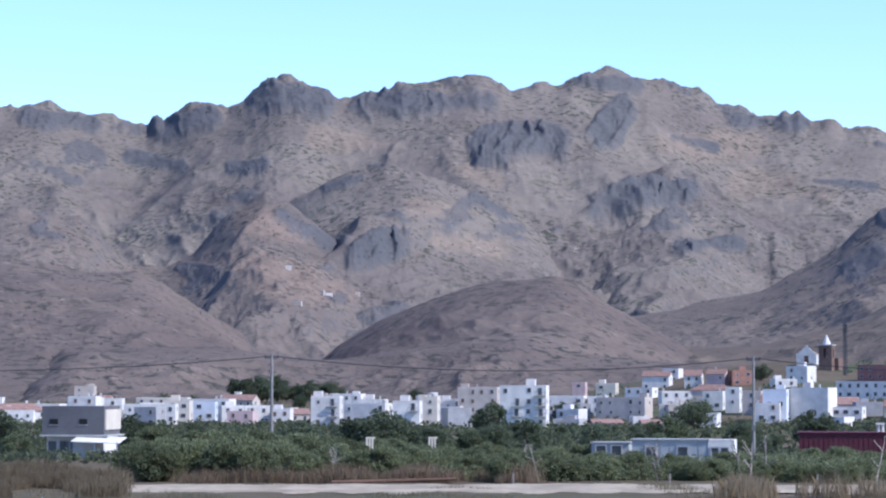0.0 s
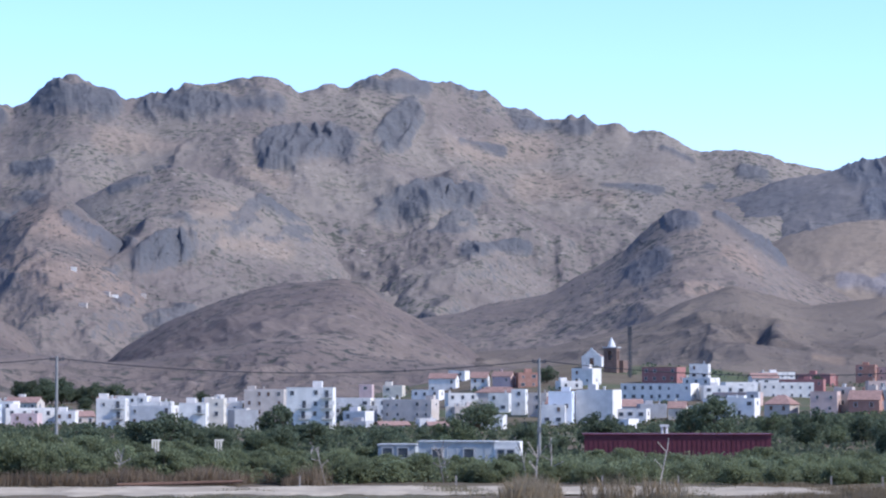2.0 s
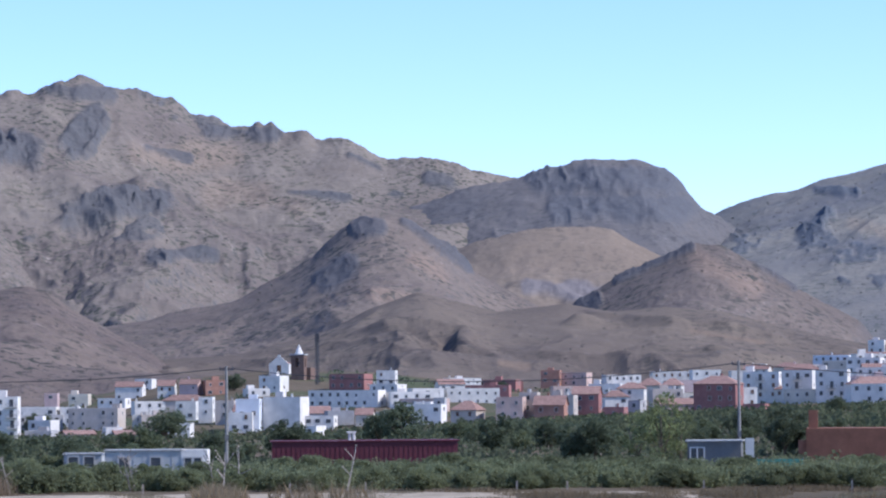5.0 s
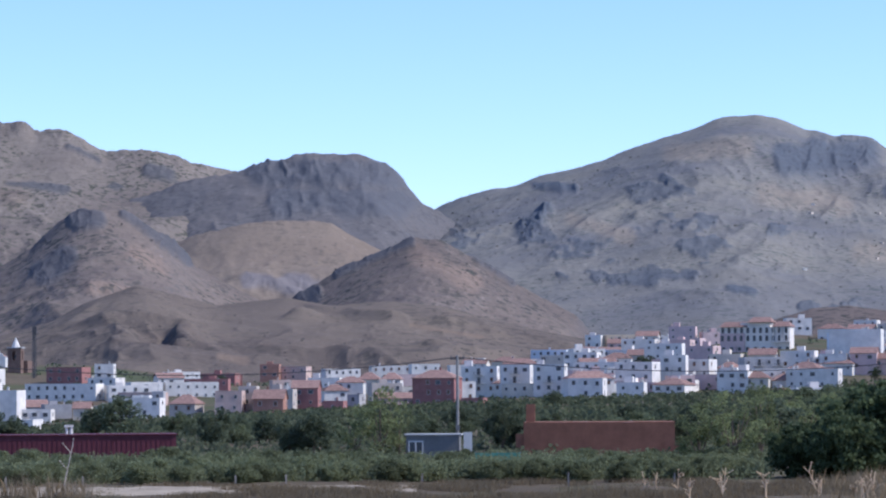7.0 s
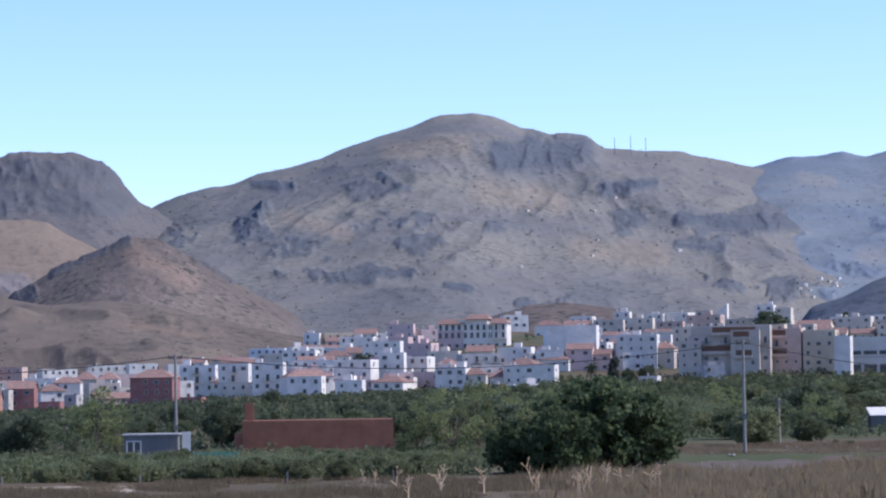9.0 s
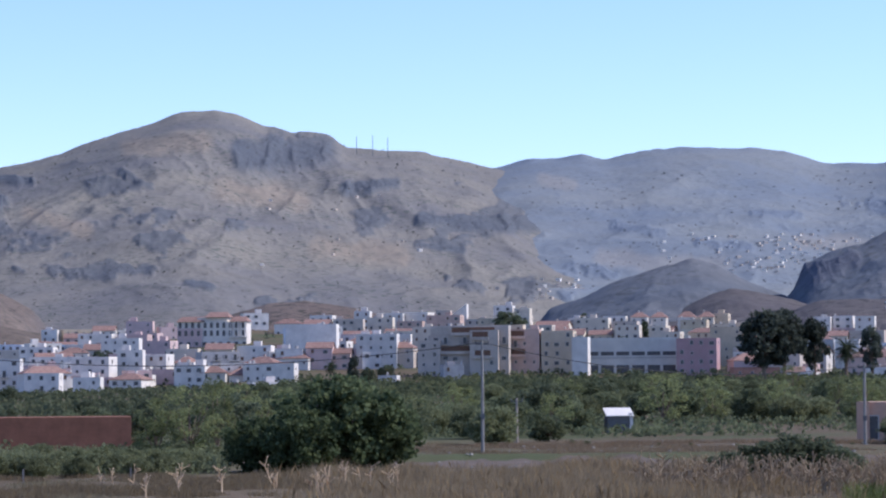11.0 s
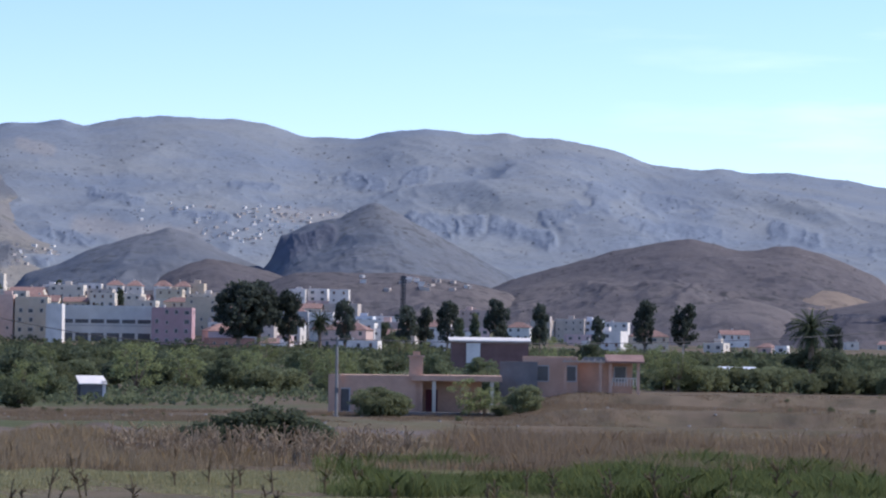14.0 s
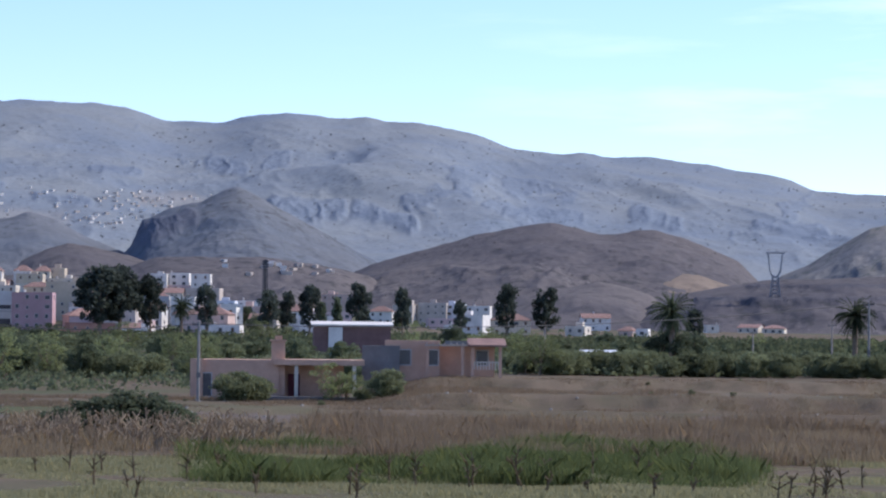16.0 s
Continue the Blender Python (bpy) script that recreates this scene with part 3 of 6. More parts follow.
highland("quarry_bank", ((42.6, 0.7), (43.6, 1.0), (44.4, 1.25), (45.0, 1.2), (45.7, 1.0)), 1950, 1600, tan_mat, "pale bare earth bank below the hill", 0.2, 110, 0.9, 0.03, 60, 185, ends=1.0)
highland("knoll_east", ((41.25, 0.75), (42.37, 0.93), (43.05, 1.07), (43.5, 0.99), (44.06, 0.83)), 1640, 1330, twin_mat, "dark low knoll", 0.12, 120, 0.9, 0.03, 60, 181)
highland("mesa", ((44.06, 0.6), (44.73, 0.84), (45.29, 0.95), (46.29, 1.11), (47.39, 1.16), (48.7, 1.2), (52, 1.2)), 1620, 1320, twin_mat, "flat grey-brown mesa with eroded terraces", 0.2, 110, 0.8, 0.03, 80, 191, ((45.0, 0.7, 49.0, 0.75, 0.06, 3), (46.0, 0.98, 50.0, 1.02, 0.05, 3)))
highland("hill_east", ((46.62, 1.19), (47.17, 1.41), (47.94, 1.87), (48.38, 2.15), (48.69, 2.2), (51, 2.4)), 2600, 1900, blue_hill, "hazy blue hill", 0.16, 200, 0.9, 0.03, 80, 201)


# ---- building blocks ----
WALLS = {
    "w": ("white-washed", plain_mat("whitewash", (0.68, 0.635, 0.58), 0.85, 0.16, 0.35, objects=0.08)),
    "c": ("cream rendered", plain_mat("cream_render", (0.614, 0.543, 0.448), 0.85, 0.12, 0.35, objects=0.08)),
    "b": ("beige rendered", plain_mat("beige_render", (0.496, 0.425, 0.366), 0.85, 0.15, 0.35, objects=0.1)),
    "g": ("bare grey block", plain_mat("grey_render", (0.389, 0.378, 0.378), 0.9, 0.18, 0.4, objects=0.12)),
    "p": ("pink rendered", plain_mat("pink_render", (0.543, 0.401, 0.378), 0.85, 0.12, 0.35, objects=0.1)),
    "s": ("salmon rendered", plain_mat("salmon_render", (0.519, 0.378, 0.319), 0.85, 0.14, 0.35, objects=0.1)),
    "m": ("mauve rendered", plain_mat("mauve_render", (0.425, 0.271, 0.271), 0.85, 0.12, 0.35)),
    "r": ("red brick", plain_mat("red_brick", (0.319, 0.153, 0.136), 0.9, 0.2, 0.5, objects=0.1)),
    "o": ("orange brick", plain_mat("orange_brick", (0.378, 0.201, 0.147), 0.9, 0.2, 0.5, objects=0.1)),
    "y": ("ochre rendered", plain_mat("ochre_render", (0.543, 0.443, 0.33), 0.85, 0.14, 0.35, objects=0.1)),
    # Pale blue walls; also the blue shade on a white block's front.
    "l": ("pale blue-white", plain_mat("pale_blue_and_shaded_white", (0.614, 0.637, 0.673), 0.85, 0.1, 0.35, objects=0.06)),
}
TILE = plain_mat("clay_roof_tile", (0.29, 0.18, 0.148), 0.9, 0.3, 0.9, relief=0.05, objects=0.15)
ROOFTOP = plain_mat("flat_roof_screed", (0.50, 0.40, 0.36), 0.95, 0.2, 0.4, objects=0.15)
GLASS = plain_mat("dark_window_glass", (0.07, 0.07, 0.08), 0.25, 0.3, 1.0, 0.5, 0.0)
FRAME = plain_mat("window_frame_paint", (0.42, 0.40, 0.38), 0.5, 0.1, 2.0)
# Brown wood; on apartment blocks the same brown stands for recess shade.
SHUTTER_SHADE = plain_mat("brown_shutter_and_shade", (0.16, 0.09, 0.06), 0.7, 0.2, 2.0)
METAL = plain_mat("galvanised_steel", (0.42, 0.43, 0.44), 0.45, 0.2, 3.0, 0.5, 0.0, 0.7)
DARK_STEEL = plain_mat("weathered_dark_steel", (0.10, 0.10, 0.11), 0.6, 0.2, 3.0, 0.4, 0.0, 0.4)
# Haze over distant masts is put into the colour, paler and bluer.
PALE_STEEL = plain_mat("hazed_lattice_steel", (0.22, 0.235, 0.26), 0.6, 0.1, 1.0, 0.3, 0.0, 0.3)
CONCRETE = plain_mat("weathered_concrete", (0.42, 0.41, 0.39), 0.9, 0.2, 0.8)
CABLE = plain_mat("black_cable_sheath", (0.04, 0.04, 0.045), 0.6, 0.1, 1.0, 0.3, 0.0)

CUBE_FACES = ((0, 3, 2, 1), (4, 5, 6, 7), (0, 1, 5, 4), (1, 2, 6, 5), (2, 3, 7, 6), (3, 0, 4, 7))


class Shape:
    """Collects faces with material slots for one mesh."""

    def __init__(self):
        self.v, self.f, self.m = [], [], []

    def add(self, verts, faces, slot=0):
        n = len(self.v)
        self.v += [tuple(v) for v in verts]
        self.f += [tuple(n + i for i in f) for f in faces]
        self.m += [slot] * len(faces)
        return self

    def box(self, x0, x1, y0, y1, z0, z1, slot=0):
        return self.add(((x0, y0, z0), (x1, y0, z0), (x1, y1, z0), (x0, y1, z0), (x0, y0, z1), (x1, y0, z1), (x1, y1, z1), (x0, y1, z1)), CUBE_FACES, slot)

    def tube(self, a, b, ra, rb, sides=8, slot=0):
        a, b = Vector(a), Vector(b)
        q = (b - a).to_track_quat("Z", "Y")
        ring = [Vector((cos(2 * pi * k / sides), sin(2 * pi * k / sides), 0)) for k in range(sides)]
        vs = [a + q @ (p * ra) for p in ring] + [b + q @ (p * rb) for p in ring]
        fs = [(k, (k + 1) % sides, sides + (k + 1) % sides, sides + k) for k in range(sides)]
        return self.add(vs, fs + [tuple(range(sides - 1, -1, -1)), tuple(range(sides, 2 * sides))], slot)

    def mesh(self, name, *materials):
        me = bpy.data.meshes.new(name)
        me.from_pydata(self.v, [], self.f)
        for m in materials:
            me.materials.append(m)
        me.polygons.foreach_set("material_index", self.m)
        me.update()
        return me


def part(name, shape, materials, parent, label="", at=None):
    """One mesh object under a thing or under a part."""
    data = shape if isinstance(shape, bpy.types.Mesh) else shape.mesh(name, *(materials if isinstance(materials, tuple) else (materials,)))
    ob = new(name, data)
    ob.parent = parent
    if at is not None:
        ob.matrix_basis = at
    return tagged(ob, label)


def thing(name, m, label, category, group=""):
    root = new(name)
    root.empty_display_size = 0.5
    root.matrix_basis = m
    return tagged(root, label, category, group)


def facing(az, r, yaw=0.0, z=None):
    """A pose on the ground whose -y side looks at the viewpoint, turned by yaw."""
    p = spot(az, r, z)
    return pose(p.x, p.y, p.z, 0, 0, yaw - az)


def window_mesh(w, h, shutter=False):
    """One shell: a proud frame that steps back to the pane."""
    def ring(x, z0, z1, y):
        return [(-x, y, z0), (x, y, z0), (x, y, z1), (-x, y, z1)]
    v = ring(w / 2 + 0.12, -0.12, h + 0.12, 0.02) + ring(w / 2 + 0.12, -0.12, h + 0.12, -0.1) + ring(w / 2, 0, h, -0.1) + ring(w / 2, 0, h, -0.03)
    s = Shape().add(v, [(4 * k + i, 4 * k + (i + 1) % 4, 4 * k + 4 + (i + 1) % 4, 4 * k + 4 + i) for k in range(3) for i in range(4)] + [(12, 13, 14, 15)])
    s.m[-1] = 2 if shutter else 1
    return s.mesh("window", FRAME, GLASS, SHUTTER_SHADE)


WINDOWS = [window_mesh(0.95, 1.2), window_mesh(0.85, 1.2, True), window_mesh(1.4, 1.1), window_mesh(1.0, 2.0), window_mesh(0.65, 0.85)]


def balcony_mesh():
    s = Shape()
    s.box(-1.6, 1.6, -1.1, 0, -0.15, 0.0, 0)
    s.box(-1.6, 1.6, -1.12, -1.06, 0.85, 0.92, 1)
    for k in range(13):
        s.box(-1.58 + k * 0.262, -1.55 + k * 0.262, -1.1, -1.07, 0, 0.86, 1)
    for x in (-1.6, 1.56):
        s.box(x, x + 0.04, -1.1, 0, 0.85, 0.92, 1)
    return s.mesh("balcony", CONCRETE, DARK_STEEL)


BALCONY = balcony_mesh()


def glazed(parent, w, h, at, label=""):
    """A window with its frame as a part and the pane as a piece of it."""
    t = 0.1
    o = [(-w / 2 - t, -t), (w / 2 + t, -t), (w / 2 + t, h + t), (-w / 2 - t, h + t)]
    i = [(-w / 2, 0), (w / 2, 0), (w / 2, h), (-w / 2, h)]
    v = [(x, y, z) for y in (-0.09, 0.02) for ring in (o, i) for x, z in ring]
    f = []
    for k in range(4):
        n = (k + 1) % 4
        f += [(k, n, 4 + n, 4 + k), (k, 8 + k, 8 + n, n), (4 + k, 4 + n, 12 + n, 12 + k)]
    frame_part = part("window", Shape().add(v, f), FRAME, parent, label, at)
    part("pane", Shape().box(-w / 2, w / 2, -0.035, -0.02, 0, h), GLASS, frame_part)
    return frame_part
house_rng = random.Random(5)
ROOFS = {"g": "with a clay-tile gable roof", "h": "with a hipped clay-tile roof", "f": "with a flat parapet roof", "s": "with a slanted roof"}


def house(az, r, width, top, colour, style, yaw=None, depth=None, group="town houses"):
    """A town house seen from the plain: az, distance, seen width, height of its top above datum."""
    rng = house_rng
    wide_name, wall_mat = WALLS[colour]
    yaw = rng.choice((-22, -16, -11, -8, 9, 14)) if yaw is None else yaw
    depth = min(rng.uniform(7, 10), 0.9 * width + 2) if depth is None else depth
    w = max(3.0, (width - depth * abs(sin(radians(yaw)))) / cos(radians(yaw)))
    if top - spot(az, r).z > 0.75 * width:
        yaw = -7.0
        w = max(3.0, (width - depth * abs(sin(radians(yaw)))) / cos(radians(yaw)))
    m = facing(az, r + depth / 2, yaw)
    low = min(ground_at(*(m @ Vector((x, y, 0)))[:2]) for x in (-w / 2, w / 2) for y in (-depth / 2, depth / 2)) - 0.4
    m.translation.z = low
    h = max(2.8, top - low)
    kind = style[0]
    storeys = int(h / 3)
    label = f"{wide_name} {'three-storey block' if storeys > 2 else 'village house'} {ROOFS[kind]}"
    root = thing("apartment_block" if "b" in style or storeys > 3 else "tiled_cottage" if kind in "gh" else "village_house", m, label, "house", group)
    hw, hd = w / 2, depth / 2
    rise = min(0.26 * depth, 0.35 * h) if kind in "gh" else 0.0
    wall_top = h - rise
    body = Shape()
    if kind == "s":
        wall_top = h * 0.62
        body.add(((-hw, -hd, 0), (hw, -hd, 0), (hw, hd, 0), (-hw, hd, 0), (-hw, -hd, wall_top), (hw, -hd, h), (hw, hd, h), (-hw, hd, wall_top)), CUBE_FACES)
    elif kind == "f":
        body.box(-hw, hw, -hd, hd, 0, h - 0.45)
    else:
        body.box(-hw, hw, -hd, hd, 0, wall_top)
        if kind == "g":
            body.add(((-hw, -hd, wall_top), (-hw, hd, wall_top), (-hw, 0, h - 0.12), (hw, -hd, wall_top), (hw, hd, wall_top), (hw, 0, h - 0.12)), ((0, 2, 1), (3, 4, 5)))
    part("wall", body, wall_mat, root)
    if kind == "f":
        rim = Shape()
        for x0, x1, y0, y1 in ((-hw, hw, -hd, -hd + 0.2), (-hw, hw, hd - 0.2, hd), (-hw, -hw + 0.2, -hd + 0.2, hd - 0.2), (hw - 0.2, hw, -hd + 0.2, hd - 0.2)):
            rim.box(x0, x1, y0, y1, h - 0.45, h)
        part("parapet", rim, wall_mat, root)
        part("roof", Shape().box(-hw + 0.2, hw - 0.2, -hd + 0.2, hd - 0.2, h - 0.45, h - 0.36), ROOFTOP, root)
        if rng.random() < 0.45 and width > 7:
            x = rng.uniform(-hw + 1.5, hw - 1.5)
            part("stair_head", Shape().box(x - 1.3, x + 1.3, -0.3, 2.2, h - 0.36, h + rng.uniform(0.9, 1.9)), wall_mat, root)
        if rng.random() < 0.4:
            x = rng.uniform(-hw + 0.5, hw - 0.5)
            part("chimney", Shape().box(x - 0.25, x + 0.25, -hd + 0.6, -hd + 1.1, h - 0.36, h + 0.9).box(x - 0.33, x + 0.33, -hd + 0.52, -hd + 1.18, h + 0.9, h + 1.0), wall_mat, root)
        if rng.random() < 0.35:
            x = rng.uniform(-hw + 0.5, hw - 0.5)
            mast = Shape().tube((x, 0, h - 0.4), (x, 0, h + 2.4), 0.04, 0.03, 5)
            for k in range(4):
                mast.box(x - 0.5 + 0.08 * k, x + 0.5 - 0.08 * k, -0.02, 0.02, h + 1.6 + 0.22 * k, h + 1.63 + 0.22 * k)
            part("antenna", mast, DARK_STEEL, root)
        if rng.random() < 0.2:
            x = rng.uniform(-hw + 1, hw - 1)
            part("water_tank", Shape().tube((x, 1, h - 0.36), (x, 1, h + 0.9), 0.6, 0.6, 12), FRAME, root)
    elif kind in "gh":
        e = 0.35
        inset = 0.0 if kind == "g" else min(hd, 0.8 * hw)
        t = 0.14
        xs = (-hw - e, hw + e)
        roof = Shape()
        zt, ze = h, wall_top - 0.08
        for dz, flip in ((0, False), (-t, True)):
            vs = ((xs[0], -hd - e, ze + dz), (xs[1], -hd - e, ze + dz), (xs[1], hd + e, ze + dz), (xs[0], hd + e, ze + dz), (xs[0] + inset, 0, zt + dz), (xs[1] - inset, 0, zt + dz))
            fs = [(0, 1, 5, 4), (2, 3, 4, 5), (1, 2, 5), (3, 0, 4)] if kind == "h" else [(0, 1, 5, 4), (2, 3, 4, 5)]
            roof.add(vs, [f[::-1] for f in fs] if flip else fs)
        for a, b in ((0, 1), (1, 2), (2, 3), (3, 0)):
            if kind == "h" or a in (0, 2):
                roof.f.append((a, a + 6, b + 6, b))
                roof.m.append(0)
        part("roof", roof, TILE, root)
        if rng.random() < 0.5:
            x = rng.uniform(-hw * 0.5, hw * 0.5)
            part("chimney", Shape().box(x - 0.3, x + 0.3, 0.4, 1.0, wall_top, h + 0.8), wall_mat, root)
    else:
        part("roof", Shape().add(((-hw, -hd, wall_top + 0.02), (hw, -hd, h + 0.02), (hw, hd, h + 0.02), (-hw, hd, wall_top + 0.02)), ((0, 1, 2, 3),)), ROOFTOP, root)
    if "n" in style:
        return root
    ztop = wall_top - (2.0 if kind == "f" else 1.8)
    rows = max(1, min(4, int((ztop - 0.6) / 3.0) + 1))
    cols = max(1, int(w / 3.1))
    face = rng.choice((0, 0, 1, 1, 2, 4))
    turned = Euler((0, 0, radians(90))).to_matrix().to_4x4()
    for i in range(rows):
        z = ztop - 3.0 * i
        if z < 0.5:
            continue
        if "b" in style and colour != "w" and h > 9 and i % 2 == 0 and w > 6:
            x0 = rng.uniform(-hw + 0.4, -hw + 0.3 * w)
            x1 = x0 + 0.55 * w
            # Solid box proud of the wall; its dark colour replaces the recess shade.
            part("loggia", Shape().box(x0, x1, -hd - 0.03, -hd + 0.2, z - 0.2, z + 1.5), SHUTTER_SHADE, root, "dark brown slab for a balcony recess in shade")
            part("terrace", Shape().box(x0 - 0.2, x1 + 0.2, -hd - 1.1, -hd - 0.03, z - 1.15, z - 0.2), wall_mat, root)
            continue
        for k in range(cols):
            if rng.random() < 0.2:
                continue
            x = -hw + (k + 0.5) * w / cols + rng.uniform(-0.2, 0.2)
            if "b" in style and k % 2 and i < rows - 1:
                part("window", WINDOWS[3], None, root, at=Matrix.Translation((x, -hd, z - 0.8)))
                part("balcony", BALCONY, None, root, at=Matrix.Translation((x, -hd, z - 0.9)))
            else:
                part("window", WINDOWS[face if rng.random() < 0.7 else rng.choice((0, 2, 4))], None, root, at=Matrix.Translation((x, -hd, z - 0.1 + rng.uniform(-0.15, 0.1))))
        if yaw < 0 and rng.random() < 0.6:
            part("window", WINDOWS[face], None, root, at=Matrix.Translation((hw, rng.uniform(-hd * 0.5, hd * 0.5), z - 0.1)) @ turned)
    return root


# ---- the town ----
house(-8.83, 945, 6.3, 2.2, "w", "f")
house(-8.38, 949, 8.8, -0.5, "w", "f")
house(-7.77, 953, 11.3, -0.0, "w", "f")
house(-7.08, 941, 10.8, 2.5, "w", "f")
house(-7.07, 1275, 9.7, 5.7, "b", "f")
house(-6.50, 949, 6.8, 1.8, "w", "f")
house(-6.21, 942, 2.8, -0.4, "l", "f")
house(-5.80, 866, 9.6, -0.4, "g", "f")
house(-5.22, 910, 8.5, 1.2, "c", "f")
house(-4.71, 933, 8.0, 0.7, "l", "f")
house(-4.02, 1107, 15.2, 2.5, "b", "g")
house(-3.95, 920, 16.5, -0.4, "w", "f")
house(-3.98, 894, 9.6, -1.9, "p", "f")
house(-3.20, 913, 7.4, -1.4, "w", "f")
house(-2.88, 921, 7.5, -1.3, "b", "g")
house(-2.30, 840, 9.5, 2.9, "w", "fb")
house(-1.49, 864, 14.8, 0.7, "w", "fb")
house(-0.70, 822, 8.5, 1.7, "w", "fb")
# Sunlit end of the block at -0.70, put in as a cream house.
house(-0.23, 871, 5.2, 2.7, "c", "f")
house(0.13, 945, 6.1, 1.0, "c", "f")
house(0.27, 823, 8.8, -0.3, "g", "fn")
house(0.71, 942, 13.8, 5.5, "b", "f")
house(1.62, 820, 14.1, 6.1, "w", "fb")
house(2.72, 1214, 6.3, 7.3, "p", "f")
house(2.49, 963, 12.8, 2.6, "w", "f")
house(2.56, 856, 9.2, -0.9, "w", "f")
house(2.53, 825, 9.9, -5.9, "g", "f")
house(3.08, 964, 6.9, 2.5, "w", "f")
house(3.94, 1082, 12.4, 5.2, "w", "f")
house(4.69, 1016, 15.0, 4.1, "w", "f")
house(3.42, 970, 7.4, 2.0, "b", "f")
house(4.98, 1133, 7.5, 12.2, "w", "g")
house(5.45, 1127, 9.1, 12.4, "p", "g")
house(5.91, 1125, 9.1, 11.9, "o", "f")
house(5.37, 959, 7.7, 4.2, "w", "f")
house(5.76, 943, 5.4, 5.5, "w", "f")
house(6.14, 931, 7.0, 4.4, "b", "f")
house(3.90, 825, 5.9, -2.8, "w", "f")
house(5.20, 829, 9.0, -1.8, "w", "f")
# Next two are one white block; its shaded front is coloured pale blue.
house(6.60, 892, 8.4, 4.9, "l", "f")
house(7.33, 896, 14.3, 5.4, "w", "fn")
house(6.74, 1090, 10.3, 8.5, "w", "f")
house(7.09, 1113, 11.5, 13.4, "w", "f")
house(3.23, 827, 10.2, -6.6, "b", "g")
house(4.25, 820, 10.5, -6.3, "b", "g")
house(4.48, 914, 6.1, 0.1, "c", "f")
house(8.54, 1013, 27.4, 7.5, "w", "f")
house(9.79, 1006, 16.6, 6.8, "w", "f")
house(8.62, 1135, 17.2, 14.1, "r", "f")
house(8.90, 904, 6.2, 1.7, "c", "g")
house(9.31, 897, 6.6, 0.4, "w", "f")
house(10.06, 901, 6.2, 3.6, "w", "f")
house(10.39, 930, 4.3, 4.8, "g", "f")
house(10.10, 1048, 13.5, 8.0, "w", "f")
house(11.02, 1052, 20.3, 7.9, "w", "f")
house(10.84, 1205, 15.5, 12.4, "w", "f")
house(10.94, 824, 9.9, 4.0, "b", "h")
house(11.51, 1163, 10.2, 8.6, "w", "f")
house(11.80, 821, 8.7, 5.0, "s", "f")
house(8.38, 915, 9.6, 0.9, "g", "fn")
house(7.95, 924, 9.1, 2.4, "w", "g")
house(7.90, 822, 6.5, -2.8, "w", "f")
house(9.36, 1111, 14.3, 9.8, "w", "f")
house(12.17, 830, 6.1, 6.3, "b", "f")
house(12.60, 1288, 9.5, 16.1, "o", "f")
house(13.11, 1292, 13.7, 15.0, "s", "f")
house(12.59, 820, 9.8, 5.3, "o", "g")
house(12.96, 994, 2.7, 6.4, "w", "f")
house(13.31, 903, 9.3, 8.1, "r", "g")
house(13.87, 961, 9.3, 6.8, "w", "h")
house(13.87, 825, 7.2, 1.9, "r", "f")
house(14.19, 969, 10.2, 9.4, "w", "h")
house(14.56, 1047, 9.1, 11.1, "c", "h")
house(15.01, 1041, 8.1, 11.0, "w", "h")
house(13.99, 1275, 17.6, 13.7, "w", "f")
house(14.97, 1213, 17.8, 14.6, "w", "f")
house(15.65, 1197, 13.2, 15.1, "w", "f")
house(15.91, 875, 15.2, 10.9, "r", "h")
house(14.30, 909, 5.8, 3.5, "g", "f")
house(16.64, 828, 7.6, 2.4, "r", "f")
house(16.77, 951, 12.7, 12.5, "w", "fb")
house(17.49, 935, 10.7, 12.7, "w", "fb")
house(18.16, 919, 11.0, 12.8, "w", "fb")
house(18.91, 897, 16.3, 10.4, "w", "h")
house(18.88, 1126, 14.6, 20.2, "w", "f")
house(19.02, 1080, 15.5, 15.8, "p", "f")
house(19.03, 1288, 7.9, 28.3, "w", "f")
house(19.64, 1292, 19.6, 28.4, "y", "f")
house(20.49, 1285, 18.5, 27.8, "w", "f")
house(19.89, 909, 14.4, 13.2, "w", "f")
house(19.77, 858, 9.2, 6.8, "w", "f")
house(20.62, 921, 8.9, 15.4, "w", "f")
house(20.31, 1170, 12.9, 21.1, "p", "h")
house(17.32, 1294, 9.9, 17.8, "c", "f")
house(16.72, 1287, 7.4, 18.1, "w", "f")
house(18.31, 1251, 7.2, 17.9, "w", "f")
house(21.32, 1260, 9.1, 28.8, "p", "f")
house(21.13, 1118, 16.1, 20.9, "p", "f")
house(21.01, 932, 14.8, 14.1, "w", "f")
house(22.32, 955, 14.7, 14.9, "g", "fb")
house(21.71, 929, 6.3, 11.4, "w", "f")
house(23.22, 913, 14.9, 13.0, "s", "h")
house(23.28, 821, 12.2, 4.1, "w", "f")
house(22.61, 825, 7.1, 4.2, "o", "f")
house(23.91, 1149, 11.6, 26.0, "l", "f")
house(24.50, 1147, 12.1, 26.7, "w", "f")
house(23.50, 1051, 11.1, 17.0, "p", "f")
house(24.05, 1020, 8.8, 17.5, "p", "g")
house(24.53, 1003, 9.1, 15.9, "w", "f")
house(25.13, 1067, 10.2, 21.2, "w", "h")
house(25.61, 1045, 8.6, 21.5, "w", "f")
house(24.41, 1289, 11.8, 34.0, "w", "f")
house(23.05, 1293, 12.7, 35.2, "w", "f")
house(25.21, 1286, 8.0, 35.7, "w", "f")
house(25.77, 1290, 12.3, 34.7, "w", "f")
